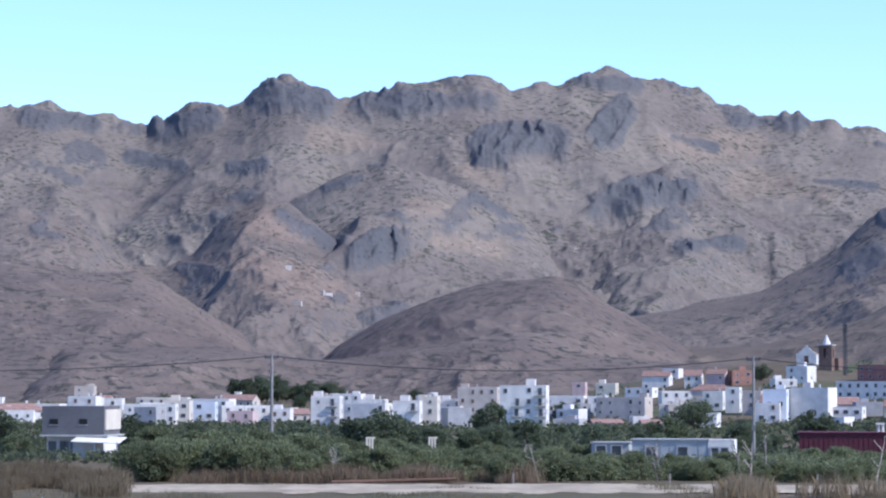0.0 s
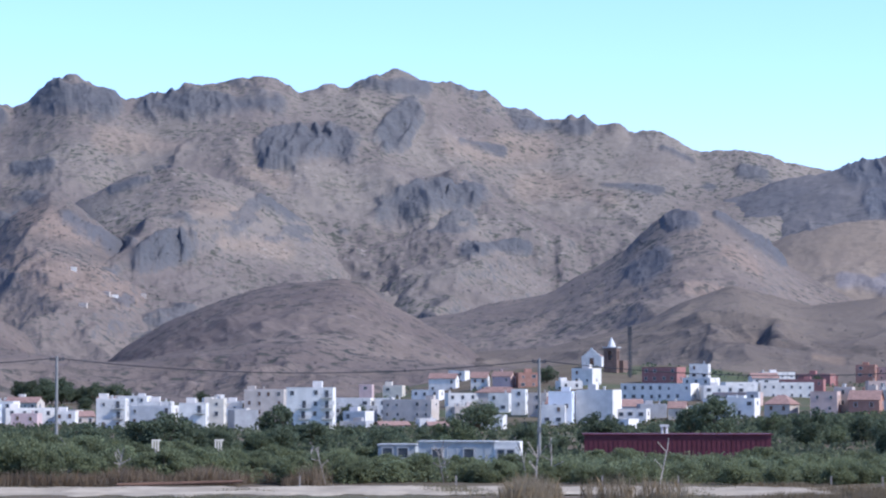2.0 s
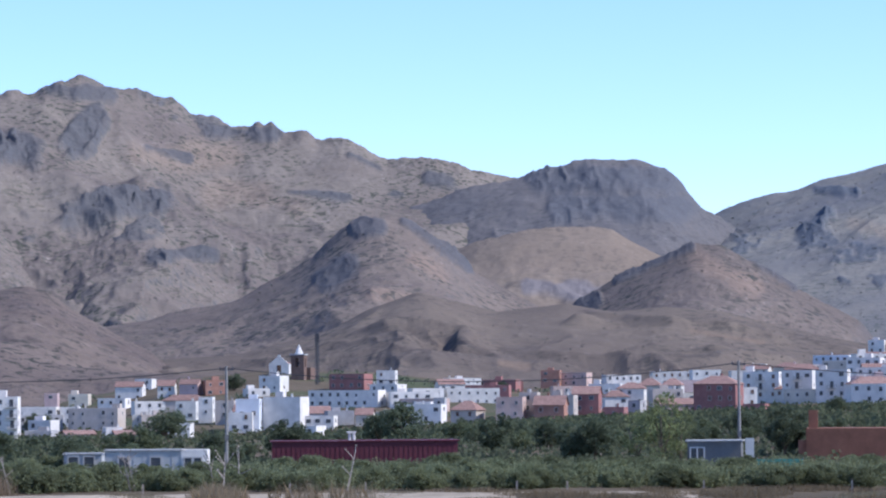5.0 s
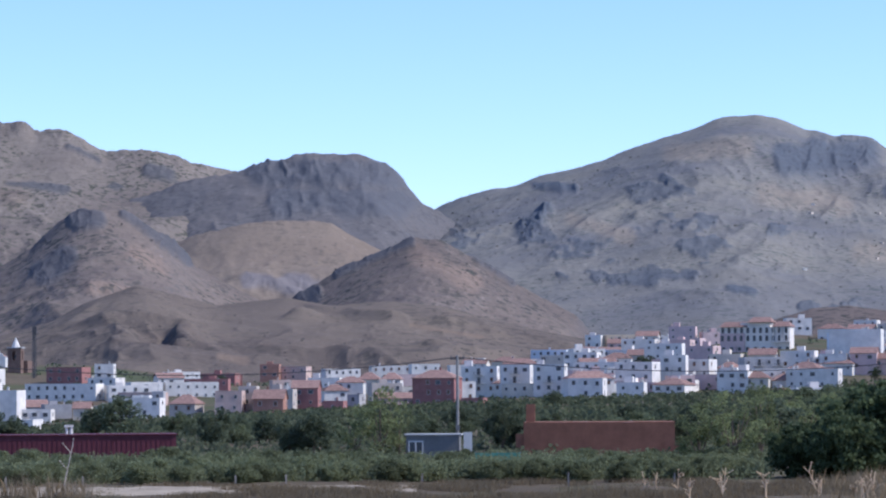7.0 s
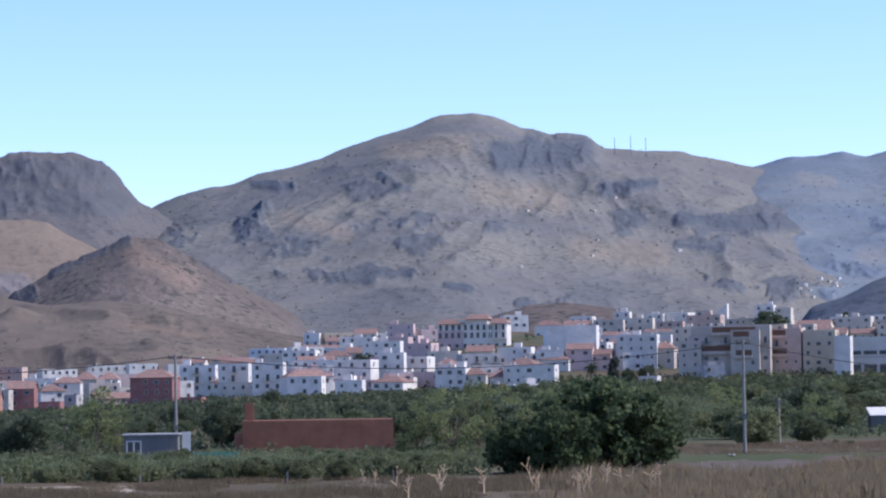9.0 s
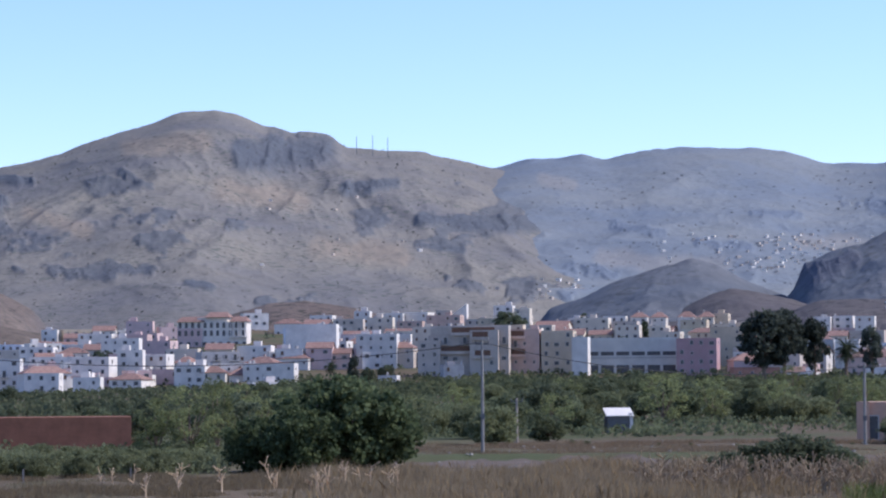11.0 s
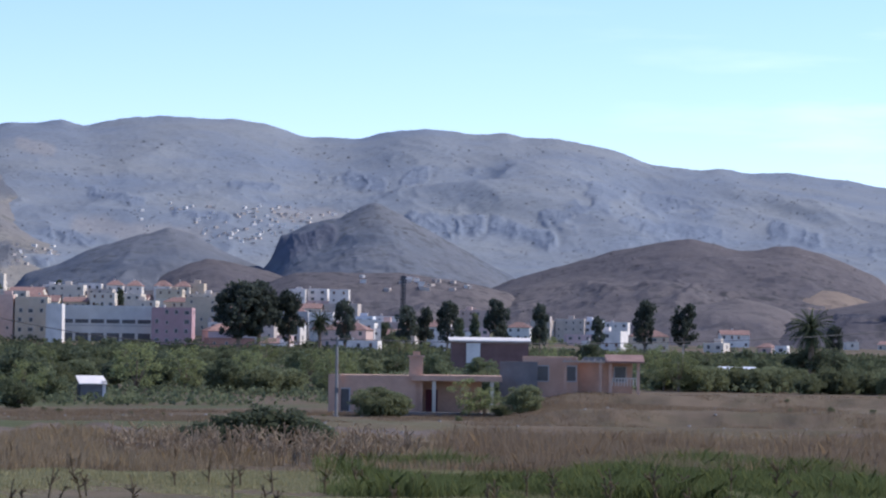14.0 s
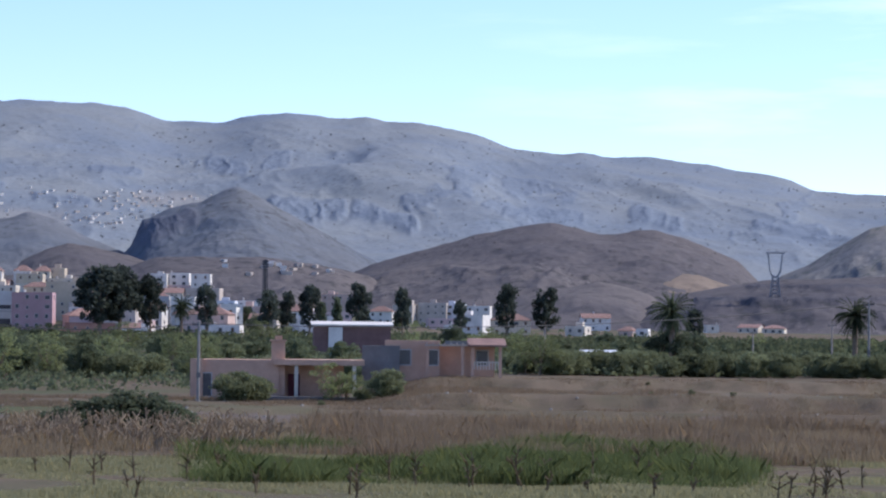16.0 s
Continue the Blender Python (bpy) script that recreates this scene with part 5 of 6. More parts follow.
def farmhouse():
    """Peach-coloured single-storey farmhouse with a chimney and a pergola porch."""
    r = 256.0
    root = thing("farmhouse", facing(37.2, r, 0), "peach-coloured farmhouse with a tall chimney and porch", "house")
    k = r * radians(1)
    x = lambda az: (az - 37.2) * k
    part("west_block", Shape().box(x(34.95), x(36.7), 0, 6, -0.1, 3.55), PEACH, root)
    part("west_return", Shape().box(x(34.95), x(35.2), -0.3, 0, -0.1, 3.6), PEACH, root)
    part("porch_block", Shape().box(x(36.7), x(38.0), 2.5, 6, -0.1, 3.5), PEACH, root)
    part("porch_roof", Shape().box(x(36.6), x(38.4), -0.6, 6.1, 3.1, 3.6), PEACH, root)
    ch = Shape().box(x(36.55), x(36.82), 0.2, 1.4, -0.1, 5.2).box(x(36.52), x(36.85), 0.1, 1.5, 5.2, 5.35).box(x(36.62), x(36.76), 0.5, 1.1, 5.35, 5.7)
    part("chimney", ch, PEACH, root)
    for a in (37.05, 38.2):
        part("column", Shape().box(x(a) - 0.16, x(a) + 0.16, -0.4, -0.1, -0.1, 3.1), WALLS["c"][1], root)
    part("door", Shape().box(x(36.88), x(37.12), 2.42, 2.52, 0, 2.3), RED_PAINT, root, "dark red door")
    glazed(root, 1.0, 2.0, Matrix.Translation((x(35.25), 0, 0.3)))
    part("step", Shape().box(x(35.4), x(38.6), -2.4, -0.6, -0.1, 0.35), BARE_GREY, root)
    annex = thing("annex", facing(39.8, r + 6, 0), "low peach annex with a timber pergola and grey wall", "house")
    y = lambda az: (az - 39.8) * (r + 6) * radians(1)
    part("grey_wall", Shape().box(y(38.35), y(39.1), 0.3, 3, -0.3, 2.9), BARE_GREY, annex)
    part("wall", Shape().box(y(38.8), y(39.9), 1.0, 6, -0.3, 3.4), PEACH, annex)
    part("porch_wall", Shape().box(y(39.9), y(41.0), 3.0, 6, -0.3, 3.0), PEACH, annex)
    for a in (39.65, 40.35, 40.55, 41.1):
        part("column", Shape().box(y(a) - 0.14, y(a) + 0.14, -0.3, 0.0, -0.3, 2.9), PEACH, annex)
    part("beam", Shape().box(y(39.6), y(40.5), -0.35, -0.15, 2.9, 3.08).box(y(39.6), y(40.5), 2.6, 2.8, 2.9, 3.08), WALLS["b"][1], annex)
    for i in range(8):
        a = 39.63 + i * 0.12
        part("rafter", Shape().box(y(a), y(a) + 0.09, -0.7, 3.1, 3.08, 3.22), WALLS["b"][1], annex)
    part("porch_roof", Shape().add(((y(40.45), -0.7, 2.9), (y(41.22), -0.7, 2.9), (y(41.22), 6, 3.5), (y(40.45), 6, 3.5), (y(40.45), -0.7, 3.05), (y(41.22), -0.7, 3.05), (y(41.22), 6, 3.65), (y(40.45), 6, 3.65)), CUBE_FACES), TILE, annex)
    rail = part("handrail", Shape().box(y(40.55), y(41.1), -0.28, -0.2, 1.45, 1.55), WALLS["c"][1], annex)
    for i in range(9):
        part("baluster", Shape().box(y(40.58) + i * 0.27, y(40.58) + i * 0.27 + 0.1, -0.28, -0.2, 0.8, 1.45), WALLS["c"][1], rail)
    for a in (39.2, 39.75, 40.75):
        glazed(annex, 1.0, 1.3, Matrix.Translation((y(a), 1.0 if a < 39.9 else 3.0, 1.2)))
    tower = thing("pump_house", facing(40.3, 330, 0), "tall narrow grey block pump house", "building")
    top = 6.2 + 330 * tan(radians(-0.15)) - tower.matrix_basis.translation.z
    part("wall", Shape().box(-1.7, 1.7, 0, 3, -0.2, top), BARE_GREY, tower)
    part("roof", Shape().box(-2.2, 2.8, -0.3, 3.2, 2.6, 2.75), WHITE, tower)


def white_hut():
    root = thing("white_hut", facing(30.3, 305, 8), "small white hut with a pale flat roof", "hut")
    # Grey puts the shade on the white hut's front into the colour.
    part("wall", Shape().box(-1.35, 1.3, 0, 2.5, -0.1, 1.8), BARE_GREY, root)
    part("roof", Shape().add(((-1.5, -0.3, 1.75), (1.45, -0.3, 1.75), (1.45, 2.7, 2.55), (-1.5, 2.7, 2.55), (-1.5, -0.3, 1.85), (1.45, -0.3, 1.85), (1.45, 2.7, 2.65), (-1.5, 2.7, 2.65)), CUBE_FACES), WHITE, root)
    part("end_wall", Shape().box(1.0, 1.34, -0.15, 2.5, -0.1, 2.1), WHITE, root)


def long_shed():
    root = thing("long_shed", facing(38.15, 560, 2), "long brown shed under a bright white sheet roof", "shed")
    top = 6.2 + 560 * tan(radians(0.2)) - root.matrix_basis.translation.z
    part("wall", Shape().box(-7.5, 7.5, 0, 8, -0.3, top - 0.6), plain_mat("brown_shed_wall", (0.20, 0.12, 0.11), 0.9, 0.2, 0.5), root)
    part("white_bay", Shape().box(-4.6, -1.9, -0.6, 0, -0.3, top - 0.9), WHITE, root)
    part("roof", Shape().add(((-8, -0.8, top - 0.7), (8, -0.8, top - 0.7), (8, 8.3, top), (-8, 8.3, top), (-8, -0.8, top - 0.45), (8, -0.8, top - 0.45), (8, 8.3, top + 0.2), (-8, 8.3, top + 0.2)), CUBE_FACES), WHITE, root)
    part("door", Shape().box(-3.4, -2.6, -0.65, -0.6, 0, 2.2), GLASS, root)


def greenhouse():
    root = thing("greenhouse", facing(43.05, 420, 0), "low greenhouse with a pale blue-white sheet roof", "greenhouse")
    z = 6.2 + 420 * tan(radians(-0.32)) - root.matrix_basis.translation.z
    part("wall", Shape().box(-2.6, 2.6, 0, 6, -0.3, z - 0.5), BARE_GREY, root)
    part("roof", Shape().add(((-2.8, -0.3, z - 0.6), (2.8, -0.3, z - 0.6), (2.8, 6.3, z), (-2.8, 6.3, z), (-2.8, -0.3, z - 0.45), (2.8, -0.3, z - 0.45), (2.8, 6.3, z + 0.12), (-2.8, 6.3, z + 0.12)), CUBE_FACES), WALLS["l"][1], root)


def utility_pole(az, r, top, name="utility_pole", concrete=True, box=True):
    m = facing(az, r)
    h = top - m.translation.z
    root = thing(name, m, "grey concrete utility pole with a small crossarm" if concrete else "weathered wooden utility pole", "utility pole", "utility poles")
    part("pole", Shape().tube((0, 0, -0.2), (0, 0, h), 0.14, 0.1, 10), POLE if concrete else WOOD, root)
    part("crossarm", Shape().box(-0.55, 0.55, -0.06, 0.06, h - 0.35, h - 0.25), DARK_STEEL, root)
    for x in (-0.5, 0.0, 0.5):
        part("insulator", Shape().tube((x, 0, h - 0.25), (x, 0, h - 0.02), 0.05, 0.035, 8), DARK_STEEL, root)
    if box:
        part("junction_box", Shape().box(-0.16, 0.16, -0.3, -0.14, h * 0.3, h * 0.3 + 0.45), BARE_GREY, root)
    return (m @ Vector((0, 0, h - 0.15)))


def cable(a, b, sag, name="power_cable"):
    pts = [a.lerp(b, k / 30) - Vector((0, 0, 4 * sag * (k / 30) * (1 - k / 30))) for k in range(31)]
    side = (b - a).cross(Vector((0, 0, 1))).normalized() * 0.035
    up = Vector((0, 0, 0.035))
    v = [p + d for p in pts for d in (side, up, -side, -up)]
    s = Shape().add(v, [(4 * k + i, 4 * k + (i + 1) % 4, 4 * k + 4 + (i + 1) % 4, 4 * k + 4 + i) for k in range(30) for i in range(4)])
    return tagged(new(name, s.mesh(name, CABLE)), "thin black power cable strung between poles", "cable", "power cables")


grey_house()
portable_cabin(4.5, 212, 5.6, 2.15, 1.9)
portable_cabin(3.32, 216, 2.8, 1.85, 0)
red_wall()
grey_shed()
brick_wall()
farmhouse()
white_hut()
long_shed()
greenhouse()
POLE_TOPS = [
    utility_pole(-15.5, 228, 8.4),
    utility_pole(-3.40, 230, 8.65, box=False),
    utility_pole(6.15, 232, 8.5),
    utility_pole(16.31, 230, 8.6),
    utility_pole(27.57, 232, 9.1),
    utility_pole(35.11, 246, 7.0),
    utility_pole(48.37, 300, 9.9),
    utility_pole(56.0, 330, 9.9),
]
for p, q, sag in zip(POLE_TOPS, POLE_TOPS[1:], (1.1, 1.1, 1.3, 1.5, 1.5, 1.2, 1.2)):
    cable(p, q, sag)
for az, r, top in ((28.25, 262, 4.2), (47.65, 380, 8.0), (41.98, 330, 7.0), (46.1, 420, 7.0)):
    utility_pole(az, r, top, "wooden_pole", False, False)


def pylon(az, r, top_el, foot_el):
    """High-voltage tower with an open ring-shaped head."""
    m = facing(az, r)
    z0 = 6.2 + r * tan(radians(foot_el))
    m.translation.z = z0 - 3
    h = r * (tan(radians(top_el)) - tan(radians(foot_el))) + 3
    root = thing("power_pylon", m, "grey steel high-voltage pylon with an open ring head", "pylon")
    body = Shape()
    w = h * 0.11
    for k in range(6):
        a0, a1 = h * 0.5 * k / 6, h * 0.5 * (k + 1) / 6
        w0, w1 = w * (1 - 0.5 * k / 6), w * (1 - 0.5 * (k + 1) / 6)
        c0 = [(-w0, -w0, a0), (w0, -w0, a0), (w0, w0, a0), (-w0, w0, a0)]
        c1 = [(-w1, -w1, a1), (w1, -w1, a1), (w1, w1, a1), (-w1, w1, a1)]
        for i in range(4):
            body.tube(c0[i], c1[i], 0.4, 0.4, 4)
            body.tube(c0[i], c1[(i + 1) % 4], 0.22, 0.22, 4)
            body.tube(c0[(i + 1) % 4], c1[i], 0.22, 0.22, 4)
    part("lattice_body", body, PALE_STEEL, root)
    head = Shape()
    ring = [(w * 0.35, 0.46), (w * 0.95, 0.58), (w * 1.15, 0.76), (w * 1.35, 0.96)]
    for side in (-1, 1):
        for (xa, ha), (xb, hb) in zip(ring, ring[1:]):
            for y in (-0.5, 0.5):
                head.tube((side * xa, y, h * ha), (side * xb, y, h * hb), 0.5, 0.5, 4)
            head.tube((side * xa, -0.5, h * ha), (side * xb, 0.5, h * hb), 0.3, 0.3, 4)
    part("ring_head", head, PALE_STEEL, root)
    arm = Shape().tube((-w * 1.75, 0, h * 0.96), (w * 1.75, 0, h * 0.96), 0.45, 0.45, 4)
    for x in (-1.65, -0.6, 0.6, 1.65):
        arm.tube((x * w, 0, h * 0.96), (x * w, 0, h), 0.12, 0.06, 4)
    part("crossarm", arm, PALE_STEEL, root)


pylon(46.53, 1500, 1.70, 0.85)
for az, el in ((25.1, 4.78), (25.42, 4.80), (25.72, 4.76)):
    z0 = 6.2 + 4380 * tan(radians(4.4))
    lattice_mast("summit_mast", facing(az, 4380, 0, z0), 4380 * (tan(radians(el)) - tan(radians(4.4))), 1.3, "faint thin antenna mast on the summit ridge", "mast", PALE_STEEL, 0.6, 8, False)


def fence_post(az, r, h):
    root = tagged(new("fence_post", Shape().box(-0.05, 0.05, -0.05, 0.05, -0.1, h).mesh("fence_post", WOOD)), "weathered wooden fence post in dry grass", "fence post", "fence posts")
    root.matrix_basis = facing(az, r)
    root.rotation_euler.rotate_axis("X", radians(3))


for az in (4.5, 8.9, 11.9, 12.9, 15.6, 18.5, 20.6, 7.4, 1.4):
    fence_post(az, 178, 0.75)


def marker(az):
    root = thing("gate_marker", facing(az, 205, 10), "pale slatted marker board above the olive bushes", "marker", "markers")
    part("post", Shape().box(-0.04, 0.04, 0, 0.08, -0.1, 2.1), WOOD, root)
    for k in range(3):
        part("slat", Shape().box(-0.28 + 0.2 * k, -0.16 + 0.2 * k, -0.03, 0.0, 1.9 - 0.12 * k, 2.5), WALLS["c"][1], root)
    part("rail", Shape().box(-0.3, 0.36, 0.0, 0.03, 2.38, 2.5), WALLS["c"][1], root)


marker(-1.45)
marker(-0.21)


def cart():
    """A low farm trailer standing on the track's edge."""
    root = thing("farm_trailer", facing(-3.25, 187, 15), "low old farm trailer with a pale canvas cover", "trailer")
    part("bed", Shape().box(-0.6, 0.6, -0.4, 0.5, 0.35, 0.55), WOOD, root)
    part("cover", Shape().add(((-0.6, -0.4, 0.55), (0.6, -0.4, 0.55), (0.6, 0.5, 0.55), (-0.6, 0.5, 0.55), (-0.4, -0.3, 0.95), (0.35, -0.3, 0.9), (0.35, 0.4, 0.9), (-0.4, 0.4, 0.95)), CUBE_FACES), WALLS["c"][1], root)
    for x in (-0.4, 0.4):
        part("wheel", Shape().tube((x, -0.5, 0.25), (x, -0.38, 0.25), 0.26, 0.26, 14), CABLE, root)
    part("drawbar", Shape().tube((0.6, 0, 0.42), (1.6, -0.1, 0.15), 0.05, 0.05, 6), DARK_STEEL, root)


cart()
log = tagged(new("fallen_pole", Shape().tube((-3.2, 0, 0.12), (0.2, 0.2, 0.16), 0.1, 0.13, 8).tube((0.2, 0.2, 0.16), (4.6, -0.3, 0.3), 0.13, 0.09, 8).mesh("fallen_pole", SHUTTER_SHADE)), "long dark pole lying beside the dirt track", "log")
log.matrix_basis = facing(-1.2, 181, 4)


def track(name, az0, az1, r0, r1, material, label, seed):
    a = np.arange(az0, az1, 0.06)
    u = np.linspace(0, 1, 14)
    A, U = np.meshgrid(a, u)
    inner = r0 + 2.2 * fractal(A * 1.5, 0 * A, seed, 4)
    outer = r1 + 1.2 * fractal(A * 1.5, 0 * A + 5, seed + 1, 4)
    R = inner + (outer - inner) * U
    X, Y = R * np.sin(np.radians(A)), R * np.cos(np.radians(A))
    rut = 0.05 * np.sin(U * pi * 4) + fractal(X / 3, Y / 3, seed + 2, 4) * 0.06 + 0.16
    return tagged(sheet(name, X, Y, ground_height(A, R) + rut * np.sin(np.clip(U, 0.02, 0.98) * pi) ** 0.4 - 0.03, material), label, "track", kind="structure")


PALE_DIRT = plain_mat("pale_dust_track", (0.40, 0.33, 0.245), 0.95, 0.3, 0.25, 0.05, 0.05)
GREY_DIRT = plain_mat("grey_gravel_track", (0.145, 0.118, 0.098), 0.95, 0.3, 0.3, 0.05, 0.06)
track("dirt_track_west", -6.9, 15.5, 166, 180, PALE_DIRT, "pale dusty dirt track", 4)
track("dirt_track_east", 22.8, 51, 200, 226, GREY_DIRT, "grey gravel track below the bank", 14)


# ---- plants ----
def leaf_mat(name, colour, light, rough=0.6):
    m, nt, b = graph(name, max(rough, 0.8), 0.04)
    g = nt.nodes.new("ShaderNodeNewGeometry")
    c = mix(nt, g.outputs["Random Per Island"], colour, light)
    info = nt.nodes.new("ShaderNodeObjectInfo")
    h = node(nt, "ShaderNodeHueSaturation")
    r = nt.nodes.new("ShaderNodeMapRange")
    r.inputs["To Min"].default_value, r.inputs["To Max"].default_value = 0.75, 1.25
    nt.links.new(info.outputs["Random"], r.inputs["Value"])
    nt.links.new(r.outputs[0], h.inputs["Value"])
    nt.links.new(c, h.inputs["Color"])
    nt.links.new(h.outputs[0], b.inputs["Base Color"])
    thin = nt.nodes.new("ShaderNodeBsdfTranslucent")
    nt.links.new(h.outputs[0], thin.inputs["Color"])
    both = nt.nodes.new("ShaderNodeMixShader")
    both.inputs[0].default_value = 0.5
    nt.links.new(b.outputs[0], both.inputs[1])
    nt.links.new(thin.outputs[0], both.inputs[2])
    nt.links.new(both.outputs[0], nt.nodes["Material Output"].inputs["Surface"])
    return m


OLIVE = leaf_mat("olive_leaves", (0.15, 0.166, 0.087), (0.225, 0.24, 0.132))
DARK_LEAF = leaf_mat("dark_green_leaves", (0.09, 0.112, 0.072), (0.16, 0.18, 0.11))
GREEN_LEAF = leaf_mat("fresh_green_leaves", (0.105, 0.128, 0.073), (0.185, 0.205, 0.115))
POPLAR_LEAF = leaf_mat("pale_yellow_green_leaves", (0.16, 0.185, 0.085), (0.26, 0.28, 0.13))
EUC_LEAF = leaf_mat("grey_green_gum_leaves", (0.06, 0.075, 0.06), (0.11, 0.125, 0.10))
BARK = plain_mat("grey_brown_bark", (0.20, 0.15, 0.11), 0.95, 0.3, 2.0)
PALM_LEAF = leaf_mat("palm_fronds", (0.045, 0.058, 0.035), (0.095, 0.11, 0.065))


def cards(name, centres, sizes, material, rng, stretch=1.6, up=0.0):
    """Small leaf sprays: one bent four-sided card for each centre."""
    n = len(centres)
    d = rng.normal(size=(n, 3))
    d[:, 2] += up
    d /= np.linalg.norm(d, axis=1)[:, None]
    o = rng.normal(size=(n, 3))
    o -= (o * d).sum(1)[:, None] * d
    o /= np.linalg.norm(o, axis=1)[:, None]
    s = sizes[:, None]
    fold = np.cross(d, o) * 0.25
    p = np.stack([centres - d * s * stretch / 2, centres + o * s * 0.5 + fold * s, centres + d * s * stretch / 2, centres - o * s * 0.5 + fold * s], 1)
    me = bpy.data.meshes.new(name)
    me.vertices.add(4 * n)
    me.vertices.foreach_set("co", p.astype(np.float32).ravel())
    me.loops.add(4 * n)
    me.loops.foreach_set("vertex_index", np.arange(4 * n, dtype=np.int32))
    me.polygons.add(n)
    me.polygons.foreach_set("loop_start", np.arange(0, 4 * n, 4, dtype=np.int32))
    me.materials.append(material)
    me.update(calc_edges=True)
    return me


def crown_points(rng, clumps, per, radius, height, base, spread=0.3, flat=1.0):
    """Leaf places in clumps over an uneven crown."""
    out = []
    for k in range(clumps):
        while True:
            q = rng.uniform(-1, 1, 3)
            if 0.25 < np.linalg.norm(q) < 1:
                break
        wob = 0.8 + 0.3 * rng.uniform()
        c = np.array([q[0] * radius * wob, q[1] * radius * wob, base + (q[2] * flat * 0.5 + 0.5) * height])
        rc = spread * radius * rng.uniform(0.6, 1.2)
        v = rng.normal(size=(per, 3))
        v *= (rng.uniform(0.3, 1, (per, 1)) ** 0.5) * rc / np.linalg.norm(v, axis=1)[:, None]
        v[:, 2] *= 0.8
        out.append(c + v)
    pts = np.concatenate(out)
    pts[:, 2] = np.maximum(pts[:, 2], 0.12)
    return pts


def trunk_shape(rng, height, radius, limbs, reach, fork):
    s = Shape().tube((0, 0, -0.2), (0.05, 0, fork), radius * 1.3, radius * 0.85, 8)
    s.tube((0.05, 0, fork), (0.0, 0.08, height * 0.75), radius * 0.85, radius * 0.3, 7)
    for k in range(limbs):
        a = 2 * pi * k / limbs + rng.uniform(-0.3, 0.3)
        z0 = fork * rng.uniform(0.75, 1.1)
        z1 = height * rng.uniform(0.55, 0.85)
        s.tube((0.03, 0, z0), (reach * cos(a), reach * sin(a), z1), radius * 0.5, radius * 0.12, 6)
    return s


def tree_kind(name, label, category, leaf, height, radius, base, clumps, per, size, seed, trunk=0.16, spread=0.3, fork=None, group="", limbs=5, up=0.0):
    rng = np.random.RandomState(seed)
    root = thing(name, pose(0, 0, -400), label, category, group)
    part("trunk", trunk_shape(rng, height, trunk, limbs, radius * 0.55, fork or base * 0.9 + 0.3), BARK, root)
    pts = crown_points(rng, clumps, per, radius, height - base, base, spread)
    part("crown", cards("crown", pts, size * rng.uniform(0.6, 1.3, len(pts)), leaf, rng, 2.6 if up > 1 else 1.6, up), None, root)
    return root


OLIVES = [tree_kind("olive_tree", "low grey-green olive tree in the orchard", "tree", OLIVE, 3.2, 1.7, 0.15, 90, 85, 0.10, 100 + k, 0.12, 0.34, group="olive orchard", up=2.2) for k in range(4)]
DARKS = [tree_kind("carob_tree", "dense dark green broadleaf tree", "tree", DARK_LEAF, 5.5, 2.8, 0.5, 64, 64, 0.22, 200 + k, 0.22, 0.3, group="dark trees") for k in range(4)]
GREENS = [tree_kind("orange_tree", "bushy green fruit tree", "tree", GREEN_LEAF, 4.0, 2.2, 0.3, 60, 70, 0.17, 300 + k, 0.16, 0.3, group="fruit trees") for k in range(4)]
POPLARS = [tree_kind("almond_tree", "light yellow-green airy tree", "tree", POPLAR_LEAF, 6.0, 2.3, 0.5, 46, 56, 0.13, 400 + k, 0.14, 0.27, group="pale trees", up=0.6) for k in range(3)]
GUMS = [tree_kind("eucalyptus_tree", "tall dark eucalyptus tree with bare trunk", "tree", EUC_LEAF, 16.0, 4.8, 2.6, 50, 64, 0.6, 500 + k, 0.4, 0.34, 5.5, "eucalyptus trees", 5) for k in range(3)]
FIG = tree_kind("fig_tree", "huge spreading dark green fig tree", "tree", leaf_mat("fig_leaves", (0.07, 0.1, 0.05), (0.165, 0.2, 0.1)), 5.6, 4.2, 0.1, 170, 60, 0.26, 601, 0.35, 0.2)
CYPRESS = tree_kind("cypress_tree", "slim dark cypress tree", "tree", DARK_LEAF, 11.0, 1.1, 0.4, 60, 40, 0.4, 701, 0.2, 0.5, group="cypresses", up=2.0)
SHRUBS = [tree_kind("shrub", "rounded dry grey-green shrub", "shrub", OLIVE, 1.3, 0.9, 0.05, 26, 36, 0.13, 800 + k, 0.05, 0.33, 0.3, "shrubs") for k in range(2)]


def palm_kind():
    rng = np.random.RandomState(77)
    root = thing("date_palm", pose(0, 0, -400), "date palm with drooping dark fronds and ragged trunk", "palm", "palms")
    s = Shape()
    for k in range(14):
        s.tube((0, 0, k * 0.45 - 0.2), (0, 0, k * 0.45 + 0.35), 0.36, 0.3, 9)
    part("trunk", s, BARK, root)
    s = Shape()
    for k in range(120):
        a, lift = rng.uniform(0, 2 * pi), rng.uniform(-1.1, 1.35)
        L = rng.uniform(2.4, 3.3)
        last = Vector((0, 0, 6.1))
        d = Vector((cos(a) * cos(lift), sin(a) * cos(lift), sin(lift)))
        for i in range(9):
            nxt = last + d * (L / 9)
            d = (d + Vector((0, 0, -0.14))).normalized()
            side = d.cross(Vector((0, 0, 1)))
            side = side.normalized() * 0.42 * (1 - i / 10)
            for sg in (-1, 1):
                tip = last + side * sg + d * 0.35 + Vector((0, 0, -0.14))
                s.add((last, nxt, tip), ((0, 1, 2),))
            last = nxt
    part("fronds", s, PALM_LEAF, root)
    return root


PALM = palm_kind()


